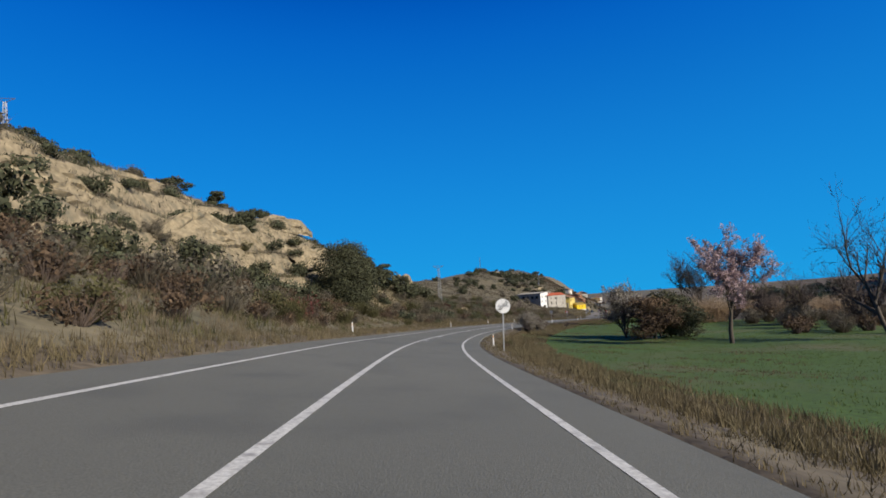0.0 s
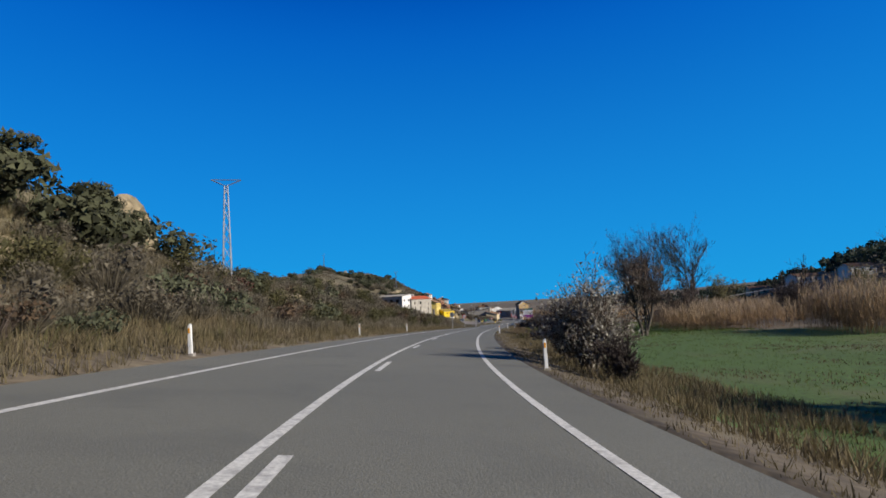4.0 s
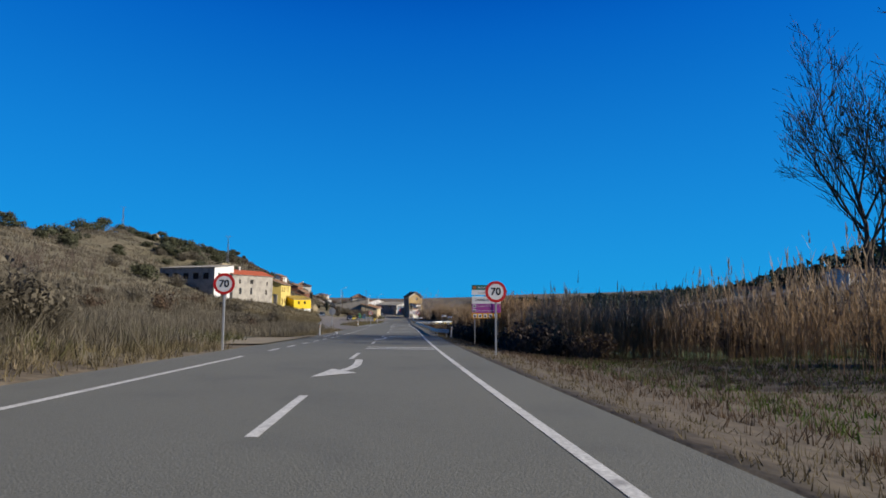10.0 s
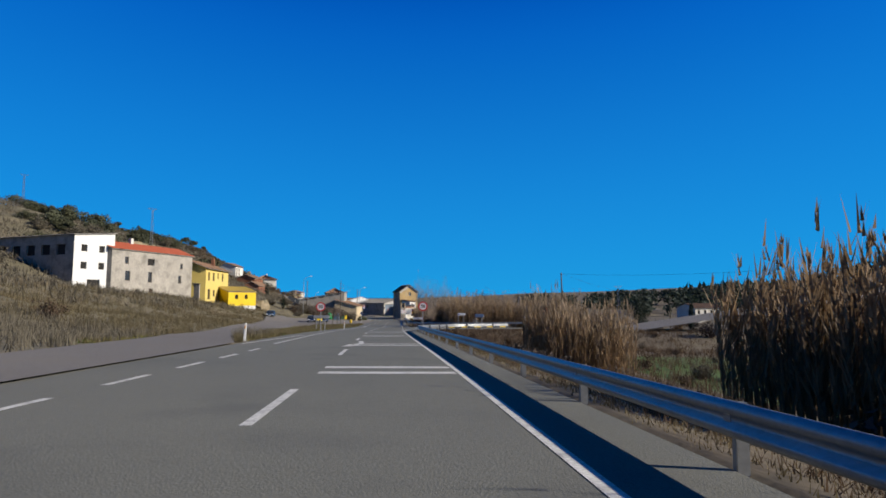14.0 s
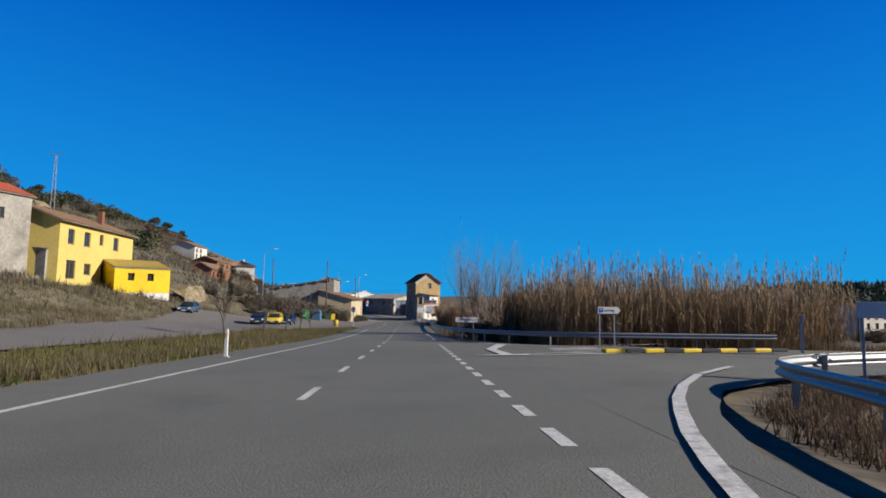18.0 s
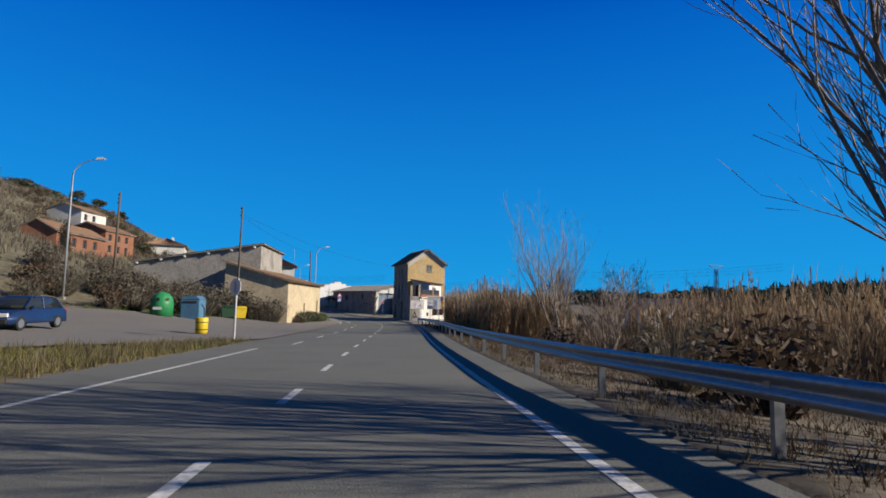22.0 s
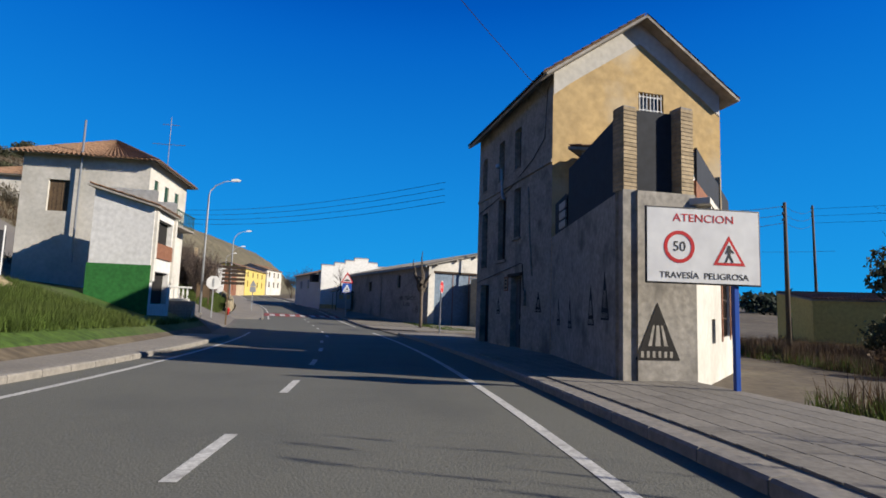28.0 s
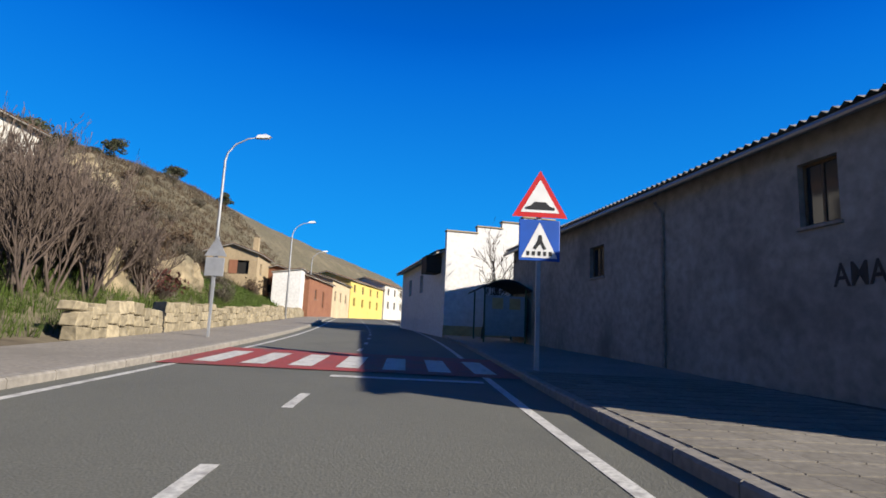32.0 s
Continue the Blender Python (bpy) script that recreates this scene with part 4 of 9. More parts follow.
# ---- guard rail ----
def guard_rail(line, label, lift=0.0):
    """A W-beam on steel posts, along a line in station and offset."""
    pts = []
    dense = []
    for (s0, o0), (s1, o1) in zip(line, line[1:]):
        n = max(2, int(max(abs(s1 - s0), abs(o1 - o0)) / 1.0))
        for k in range(n):
            dense.append((s0 + (s1 - s0) * k / n, o0 + (o1 - o0) * k / n))
    dense.append(line[-1])
    sm = np.array(dense)
    for _ in range(3):
        sm[1:-1] = (sm[:-2] + 2 * sm[1:-1] + sm[2:]) / 4
    for s, o in sm:
        x, y = plan(s, o)
        pts.append(Vector((float(x), float(y), float(road_z(s, o)) + lift)))
    rail = thing("guard_rail", Matrix.Translation(pts[0]), label, "guard rail", "roadside guard rails")
    prof = [(0.0, 0.44), (-0.05, 0.48), (-0.05, 0.53), (0.03, 0.56), (0.03, 0.62), (-0.05, 0.65), (-0.05, 0.70), (0.0, 0.75)]
    v, f = [], []
    for i, p in enumerate(pts):
        d = (pts[min(i + 1, len(pts) - 1)] - pts[max(i - 1, 0)])
        nrm = Vector((d.y, -d.x, 0)).normalized()
        for side_ in (0.0, 0.012):
            for a, z in prof:
                v.append(p - pts[0] + nrm * (a + side_) + Vector((0, 0, z)))
    m = len(prof)
    for i in range(len(pts) - 1):
        b0, b1 = i * 2 * m, (i + 1) * 2 * m
        for j in range(m - 1):
            f.append((b0 + j, b1 + j, b1 + j + 1, b0 + j + 1))
            f.append((b0 + m + j + 1, b1 + m + j + 1, b1 + m + j, b0 + m + j))
        f.append((b0 + m - 1, b1 + m - 1, b1 + 2 * m - 1, b0 + 2 * m - 1))
        f.append((b0 + m, b1 + m, b1, b0))
    put("beam", mesh_of("beam", v, f, M["steel"], True), rail)
    post = bmesh.new()
    for a in ((-0.02, 0.1, -0.03, -0.022), (-0.02, 0.1, 0.022, 0.03), (-0.02, -0.012, -0.03, 0.03)):
        box(post, a[0], a[1], a[2], a[3], -0.4, 0.72)
    pm = bpy.data.meshes.new("post")
    post.to_mesh(pm)
    post.free()
    pm.materials.append(M["steel"])
    bl = bpy.data.meshes.new("spacer")
    bb = boxed(-0.03, 0.03, -0.05, 0.05, 0.5, 0.7, 0.01)
    bb.to_mesh(bl)
    bb.free()
    bl.materials.append(M["steel"])
    run = 0.0
    nxt = 0.5
    for i in range(1, len(pts)):
        run += (pts[i] - pts[i - 1]).length
        if run >= nxt:
            d = pts[i] - pts[i - 1]
            nrm = Vector((d.y, -d.x, 0)).normalized()
            a = math.degrees(math.atan2(nrm.y, nrm.x))
            q = pts[i] - pts[0] + nrm * 0.1
            put("post", pm, rail, pose(q.x, q.y, q.z, 0, 0, a))
            q = pts[i] - pts[0] + nrm * 0.05
            put("spacer", bl, rail, pose(q.x, q.y, q.z, 0, 0, a))
            nxt += 4.0
    return rail


guard_rail([(240.5, 4.0), (243.5, 3.15), (252, 3.02), (311, 3.1), (315, 3.8), (318.5, 5.0), (321.3, 6.1), (323.6, 6.8), (325.4, 7.4), (326.8, 8.6), (328.4, 11.5), (330.2, 16)], "galvanised steel guard rail above the ditch, curving into the junction", -0.14)
guard_rail([(346.0, 21.5), (346.3, 19), (347.2, 10), (350, 7.2), (356, 5.4), (364, 4.3), (376, 3.4), (400, 3.35), (439.5, 3.5)], "galvanised steel guard rail from the river road along the verge", 0.06)


# ---- posts and signs ----
def sign_base(s, o, label, turn=0.0, category="road sign", group="", legs=(0.0,), height=3.2, lean=0.0, leg_mat=None, radius=0.04):
    x, y, z = on_road(s, o)
    zg = float(ground_z(s, o))
    t = thing("road_sign", pose(x, y, z, 0, lean, turn_at(s, turn)), label, category, group)
    for lx in legs:
        part("post", boxed(lx - radius, lx + radius, 0.03, 0.03 + 2 * radius, zg - z - 0.15, height, 0.008), leg_mat or M["pole_grey"], t)
    return t


def round_sign(s, o, zc, dia, text, label, turn=0.0, lean=0.0):
    t = sign_base(s, o, label, turn, group="round speed limit signs", height=zc + dia * 0.35, lean=lean)
    r = dia / 2
    part("plate", disc(r, 0.005, 0.03, zc), M["pole_grey"], t, "grey metal back plate")
    part("ring", disc(r, -0.004, 0.004, zc, 40, r * 0.74), M["sign_red"], t, "red ring")
    part("face", disc(r * 0.745, -0.002, 0.004, zc), M["sign_white"], t, "white face")
    lettering("number", text, r * 0.95, pose(0, -0.006, zc, 90, 0, 0), M["sign_black"], t, thick=0.012)
    return t


round_sign(218.3, 4.4, 2.7, 0.98, "70", "round white 70 sign with a red ring on a grey post")
round_sign(217.2, -7.4, 2.75, 0.9, "70", "round white 70 sign with a red ring beside the track")
round_sign(309.2, 3.55, 2.45, 0.9, "50", "round white 50 sign with a red ring behind the rail")
round_sign(311.4, -6.3, 2.4, 0.9, "50", "round white 50 sign with a red ring on the grassy island", lean=-1.0)


def back_sign(s, o, zc):
    t = sign_base(s, o, "round sign seen from its grey metal back", group="sign backs", height=zc + 0.43)
    part("plate", disc(0.47, -0.012, 0.012, zc), M["pole_grey"], t)
    part("rim", disc(0.48, -0.02, 0.02, zc, 40, 0.46), M["steel"], t)
    part("bracket", boxed(-0.07, 0.07, -0.05, 0.03, zc - 0.4, zc + 0.4, 0.01), M["dark_fence"], t)
    return t


back_sign(191.0, 4.95, 2.92)
back_sign(190.8, -7.0, 2.72)
# the end-of-limit sign with its slanting stripes
t = sign_base(40.2, 4.75, "round white end of restriction sign with slanting grey stripes", height=3.4, lean=2.6)
part("plate", disc(0.55, 0.005, 0.03, 3.05), M["pole_grey"], t)
part("ring", disc(0.55, -0.003, 0.004, 3.05, 40, 0.53), M["sign_black"], t, "thin black rim")
part("face", disc(0.53, -0.002, 0.004, 3.05), M["sign_white"], t)
for sx in (-0.25, 0.25):
    bm = bmesh.new()
    prism(bm, [(sx - 0.17, 2.98), (sx - 0.17, 3.05), (sx - 0.11, 3.07), (sx - 0.08, 3.15), (sx + 0.08, 3.15), (sx + 0.11, 3.07), (sx + 0.17, 3.05), (sx + 0.17, 2.98)], -0.0045, -0.002)
    part("pictogram", bm, M["pole_grey"], t, "faded grey car outline")
for k in range(5):
    d = (k - 2) * 0.055
    L = math.sqrt(0.52 ** 2 - d * d)
    bm = boxed(-L, L, -0.006, -0.003, -0.012, 0.012)
    ob = part("stripe", bm, M["sign_black"], t)
    ob.matrix_basis = pose(d * 0.7, 0, 3.05 - d * 0.7, 0, -45, 0)


def octagon(s, o, zc, r, mat, label, front, turn=0.0):
    """An eight-sided stop sign, on either of its sides."""
    t = sign_base(s, o, label, turn, group="stop signs", height=zc + 0.3)
    part("plate", disc(r, -0.01, 0.012, zc, 8), mat, t).matrix_basis = Matrix.Translation((0, 0, zc)) @ Matrix.Rotation(radians(22.5), 4, "Y") @ Matrix.Translation((0, 0, -zc))
    if not front:
        part("bracket", boxed(-0.06, 0.06, -0.04, 0.02, zc - 0.3, zc + 0.3, 0.01), M["pole_grey"], t)
    return t


octagon(263.4, -8.9, 2.2, 0.45, M["pole_grey"], "stop sign seen from its grey back by the side road", False)
octagon(393.2, -7.8, 2.65, 0.45, M["sign_white"], "stop sign seen from its pale back beside the lane", False, -40)
octagon(485.4, -8.4, 2.9, 0.5, M["sign_white"], "stop sign seen from its white back by the uphill lane", False)
t = octagon(478.4, 6.4, 3.1, 0.42, M["sign_red"], "red stop sign on a thin grey post by the yard", True, 58)
part("rim", disc(0.43, -0.014, -0.011, 3.1, 8, 0.395), M["sign_white"], t).matrix_basis = Matrix.Translation((0, 0, 3.1)) @ Matrix.Rotation(radians(22.5), 4, "Y") @ Matrix.Translation((0, 0, -3.1))
lettering("word", "STOP", 0.26, pose(0, -0.012, 3.1, 90, 0, 0), M["sign_white"], t)
t = octagon(333, 22, 2.4, 0.45, M["sign_red"], "stop sign at the mouth of the river road", True)

# delineator posts
POST = thing("marker_post", pose(0, 0, -50), "white plastic roadside marker post with a dark reflector", "marker post", "marker posts")
bm = bmesh.new()
prism(bm, [(-0.06, -0.2), (0.06, -0.2), (0.055, 0.93), (0.02, 0.98), (-0.05, 0.9)], -0.05, 0.05)
bmesh.ops.bevel(bm, geom=bm.edges[:], offset=0.012, segments=2, affect="EDGES")
part("body", bm, M["sign_white"], POST)
part("reflector", boxed(-0.03, 0.03, -0.056, -0.049, 0.68, 0.84, 0.004), M["sign_orange"], POST, "small amber reflector")
part("base", boxed(-0.12, 0.12, -0.1, 0.1, -0.1, 0.05, 0.02), M["concrete"], POST, "small concrete foot")
first = True
for s, o in ((49.2, 4.35), (50.6, -8.4), (100.5, 3.55), (100.3, -7.6), (128, -7.9), (145, 3.7), (151.0, -7.8), (178.5, 3.95), (242.2, 4.3), (240.5, -6.9), (286, -7.2), (334.0, -6.2)):
    x, y = plan(s, o)
    m = pose(float(x), float(y), float(max(road_z(s, o) - 0.1, ground_z(s, o))), random.uniform(-3, 3), random.uniform(-3, 3), turn_at(s))
    if first:
        POST.matrix_basis = m
        first = False
    else:
        copy_thing(POST, m)

# the tall panel of the district
t = sign_base(245.3, 6.5, "tall district board with green, white, purple and yellow panels", height=4.7, legs=(0.3, 2.5), radius=0.035)


def panel(t, name, x0, x1, z0, z1, mat, label=""):
    part(name, boxed(x0, x1, -0.02, 0.02, z0, z1, 0.01), mat, t, label)


def words(t, body, size, x, z, mat, align="LEFT", stretch=1.0, y=-0.028):
    lettering("word", body, size, pose(x, y, z, 90, 0, 0), mat, t, align, stretch)


def bars(t, x0, z, count, w, h, mat, gap=0.04):
    for k in range(count):
        part("bar", boxed(x0 + k * (w + gap), x0 + k * (w + gap) + w, -0.027, -0.021, z - h / 2, z + h / 2), mat, t)


panel(t, "board_green", 0, 2.75, 4.28, 4.75, M["sign_green"], "dark green panel")
panel(t, "board_white", 0, 2.75, 3.8, 4.27, M["sign_white"], "white panel")
panel(t, "board_name", 0.02, 2.75, 2.98, 3.66, M["sign_white"], "white place name panel")
panel(t, "board_purple", 0.02, 2.75, 2.55, 2.97, M["sign_purple"], "purple panel")
panel(t, "board_purple", 0.02, 2.75, 2.12, 2.54, M["sign_purple"], "purple panel")
panel(t, "board_yellow", 0.02, 2.75, 1.6, 2.11, M["sign_orange"], "yellow panel with pictograms")
words(t, "Somontano", 0.27, 0.55, 4.51, M["sign_white"])
words(t, "de Barbastro", 0.17, 1.85, 4.5, M["sign_white"])
for k in range(5):
    part("stripe", boxed(0.1, 0.42, -0.027, -0.021, 4.36 + k * 0.06, 4.39 + k * 0.06), M["sign_orange"] if k % 2 else M["sign_red"], t)
bars(t, 0.65, 4.0, 5, 0.12, 0.05, M["wood"])
bars(t, 1.95, 4.08, 4, 0.13, 0.04, M["wood"])
bars(t, 1.95, 3.96, 3, 0.13, 0.04, M["wood"])
words(t, "CASTILLAZUELO", 0.29, 1.38, 3.33, M["sign_black"], "CENTER")
words(t, "Acueducto S.XVI", 0.19, 0.5, 2.76, M["sign_white"])
words(t, "Centro del Rio Vero", 0.19, 0.5, 2.33, M["sign_white"])
for z in (2.62, 2.19):
    part("pictogram", boxed(0.1, 0.4, -0.028, -0.021, z, z + 0.28, 0.005), M["sign_white"], t)
    part("pictogram_mark", boxed(0.15, 0.35, -0.031, -0.027, z + 0.04, z + 0.2), M["sign_black"], t)
for k in range(5):
    part("pictogram", boxed(0.12 + 0.5 * k, 0.46 + 0.5 * k, -0.028, -0.021, 1.68, 2.02, 0.005), M["sign_white"], t)
    part("pictogram_mark", boxed(0.19 + 0.5 * k, 0.39 + 0.5 * k, -0.031, -0.027, 1.74, 1.9), M["sign_black"], t)

# place name sign
t = sign_base(361.4, 3.85, "white place name sign with a red rim on two posts", height=1.75, legs=(0.35, 1.55), radius=0.045)
panel(t, "rim", 0, 1.95, 1.3, 1.77, M["sign_red"])
part("face", boxed(0.02, 1.93, -0.026, -0.02, 1.32, 1.75), M["sign_white"], t)
words(t, "CASTILLAZUELO", 0.205, 0.975, 1.535, M["sign_black"], "CENTER", y=-0.03)

# parking arrow
t = sign_base(345.5, 10.7, "white parking arrow board on a post", height=2.3, legs=(0.1, 0.95), radius=0.035)
bm = bmesh.new()
prism(bm, [(0, 1.9), (1.15, 1.9), (1.3, 2.09), (1.15, 2.28), (0, 2.28)], -0.02, 0.02)
part("board", bm, M["sign_white"], t)
part("square", boxed(0.06, 0.3, -0.027, -0.021, 1.97, 2.21), M["sign_blue"], t)
words(t, "P", 0.2, 0.18, 2.09, M["sign_white"], "CENTER", y=-0.03)
words(t, "parking", 0.2, 0.36, 2.09, M["sign_black"])
for s, o, tt in ((343, 21, 60), (327.6, 11.2, -35)):
    t = sign_base(s, o, "white direction board on two posts at the junction", tt, height=1.9, legs=(0.1, 0.9), radius=0.035)
    panel(t, "board", 0, 1.2, 1.5, 1.9, M["sign_white"])

# low board with its grey back to the road
t = sign_base(317.0, -7.6, "low direction board seen from its grey back", 0, height=1.55, legs=(0.1, 1.0), radius=0.04)
part("board", boxed(-0.2, 1.4, -0.03, 0.01, 1.3, 1.62, 0.01), M["pole_grey"], t)

# tourist direction boards
t = sign_base(433.4, 3.95, "three stacked white direction boards with purple and orange ends", height=3.5, legs=(0.4, 1.5), radius=0.035)
for k, lines in enumerate((("Centro de Interpretación", "del Rio Vero"), ("VTR Ra Tenaja",), ("Hotel restaurante", "L'Abadia"))):
    z1 = 3.5 - 0.53 * k
    panel(t, "board", 0, 1.93, z1 - 0.52, z1, M["sign_white"])
    part("end", boxed(1.72, 1.94, -0.027, -0.021, z1 - 0.51, z1 - 0.01), M["sign_purple"] if k == 0 else M["sign_orange"], t, "purple end with an arrow" if k == 0 else "orange end with an arrow")
    for j, line in enumerate(lines):
        words(t, line, 0.17, 0.08, z1 - (0.26 if len(lines) == 1 else 0.15 + 0.22 * j), M["sign_black"], stretch=0.86)
    words(t, ">", 0.2, 1.83, z1 - 0.26, M["sign_white"], "CENTER", y=-0.03)

# the warning board before the village
t = sign_base(452.0, 4.5, "white warning board with a round limit and a warning triangle", height=3.3, legs=(1.75,), radius=0.045, leg_mat=M["sign_blue"])
part("rim", boxed(0, 2.2, -0.02, 0.02, 2.02, 3.4, 0.02), M["sign_black"], t)
part("face", boxed(0.03, 2.17, -0.026, -0.019, 2.05, 3.37), M["sign_white"], t)
words(t, "ATENCION", 0.2, 1.1, 3.2, M["sign_red"], "CENTER", 1.15, y=-0.03)
words(t, "TRAVESÍA  PELIGROSA", 0.155, 1.1, 2.17, M["sign_black"], "CENTER", 1.1, y=-0.03)
r = part("ring", disc(0.29, -0.032, -0.027, 0, 36, 0.225), M["sign_red"], t)
r.location = (0.63, 0, 2.68)
words(t, "50", 0.25, 0.63, 2.68, M["sign_black"], "CENTER", y=-0.03)


def triangle_parts(t, xc, z0, w, y, border=0.16):
    h = w * 0.866
    bm = bmesh.new()
    prism(bm, [(xc - w / 2, z0), (xc + w / 2, z0), (xc, z0 + h)], y - 0.004, y)
    part("triangle", bm, M["sign_red"], t, "red triangle")
    k = 1 - border * 2
    c = z0 + h / 3
    bm = bmesh.new()
    prism(bm, [(xc - w / 2 * k, c + (z0 - c) * k), (xc + w / 2 * k, c + (z0 - c) * k), (xc, c + (z0 + h - c) * k)], y - 0.008, y - 0.004)
    part("field", bm, M["sign_white"], t)


triangle_parts(t, 1.58, 2.38, 0.62, -0.027, 0.14)
bm = bmesh.new()
prism(bm, [(1.56, 2.74), (1.6, 2.74), (1.61, 2.68), (1.67, 2.62), (1.66, 2.6), (1.6, 2.63), (1.6, 2.56), (1.66, 2.44), (1.63, 2.43), (1.57, 2.54), (1.52, 2.43), (1.49, 2.44), (1.55, 2.57), (1.55, 2.63), (1.51, 2.58), (1.5, 2.6)], -0.042, -0.036)
part("pictogram", bm, M["sign_black"], t)

# the hump and crossing signs
t = sign_base(500.4, 3.12, "red-rimmed hump triangle above a blue crossing sign on one post", height=4.6, radius=0.05)
triangle_parts(t, 0, 3.62, 1.3, -0.01, 0.15)
bm = bmesh.new()
prism(bm, [(-0.34, 3.8), (0.34, 3.8), (0.34, 3.85), (0.22, 3.89), (0.13, 3.98), (-0.13, 3.98), (-0.22, 3.89), (-0.34, 3.85)], -0.03, -0.02)
part("pictogram", bm, M["sign_black"], t)
part("board", boxed(-0.48, 0.48, -0.01, 0.02, 2.6, 3.56, 0.02), M["sign_blue"], t, "blue square board")
bm = bmesh.new()
prism(bm, [(-0.42, 2.67), (0.42, 2.67), (0, 3.5)], -0.018, -0.011)
part("field", bm, M["sign_white"], t)
for k in range(5):
    part("bar", boxed(-0.3 + 0.13 * k, -0.23 + 0.13 * k, -0.026, -0.019, 2.72, 2.82), M["sign_black"], t)
bm = bmesh.new()
prism(bm, [(-0.02, 3.2), (0.05, 3.2), (0.07, 3.05), (0.16, 2.88), (0.1, 2.86), (0.02, 3.0), (-0.09, 2.86), (-0.15, 2.89), (-0.05, 3.06)], -0.026, -0.019)
part("pictogram", bm, M["sign_black"], t)
t = sign_base(506.3, -6.1, "crossing sign seen from its grey back on a post", height=3.4)
bm = bmesh.new()
prism(bm, [(-0.35, 2.75), (0.35, 2.75), (0, 3.4)], -0.01, 0.02)
part("triangle", bm, M["pole_grey"], t)
part("board", boxed(-0.3, 0.3, -0.01, 0.02, 2.1, 2.7, 0.01), M["pole_grey"], t)
t = sign_base(483.6, -7.3, "brown slatted direction board seen from behind", 0, height=4.2, legs=(0.0,), radius=0.05, leg_mat=M["wood"])
for k in range(5):
    part("slat", boxed(-0.45, 1.05, -0.03, 0.01, 2.8 + 0.27 * k, 2.99 + 0.27 * k, 0.01), M["dark_wood"], t)


# ---- buildings ----
def wall_mesh(bm, p0, p1, z0, z1, openings=(), t=0.3, top=None):
    """A wall from p0 to p1 with its outside on the right, cut by openings (u0, u1, v0, v1); top: (u, z) points of a gable above z1."""
    p0, p1 = Vector((*p0, 0)), Vector((*p1, 0))
    L = (p1 - p0).length
    d = (p1 - p0) / L
    inn = Vector((-d.y, d.x, 0)) * t
    us = sorted({0.0, L, *[u for o in openings for u in o[:2]]})
    vs = sorted({z0, z1, *[v for o in openings for v in o[2:4]]})

    def pt(u, v, k):
        return p0 + d * u + Vector((0, 0, v)) + inn * k

    for a, b in zip(us, us[1:]):
        for c, e in zip(vs, vs[1:]):
            m, n = (a + b) / 2, (c + e) / 2
            if any(o[0] < m < o[1] and o[2] < n < o[3] for o in openings):
                continue
            for k in (0, 1):
                q = [bm.verts.new(pt(*w, k)) for w in ((a, c), (b, c), (b, e), (a, e))]
                bm.faces.new(q if k == 0 else q[::-1])
    for o in openings:
        for (a, c), (b, e) in (((o[0], o[2]), (o[1], o[2])), ((o[1], o[2]), (o[1], o[3])), ((o[1], o[3]), (o[0], o[3])), ((o[0], o[3]), (o[0], o[2]))):
            bm.faces.new([bm.verts.new(pt(a, c, 0)), bm.verts.new(pt(a, c, 1)), bm.verts.new(pt(b, e, 1)), bm.verts.new(pt(b, e, 0))])
    if top:
        outline = [(0, z1), (L, z1)] + list(top)
        for k in (0, 1):
            q = [bm.verts.new(pt(u, v, k)) for u, v in outline]
            bm.faces.new(q if k == 0 else q[::-1])


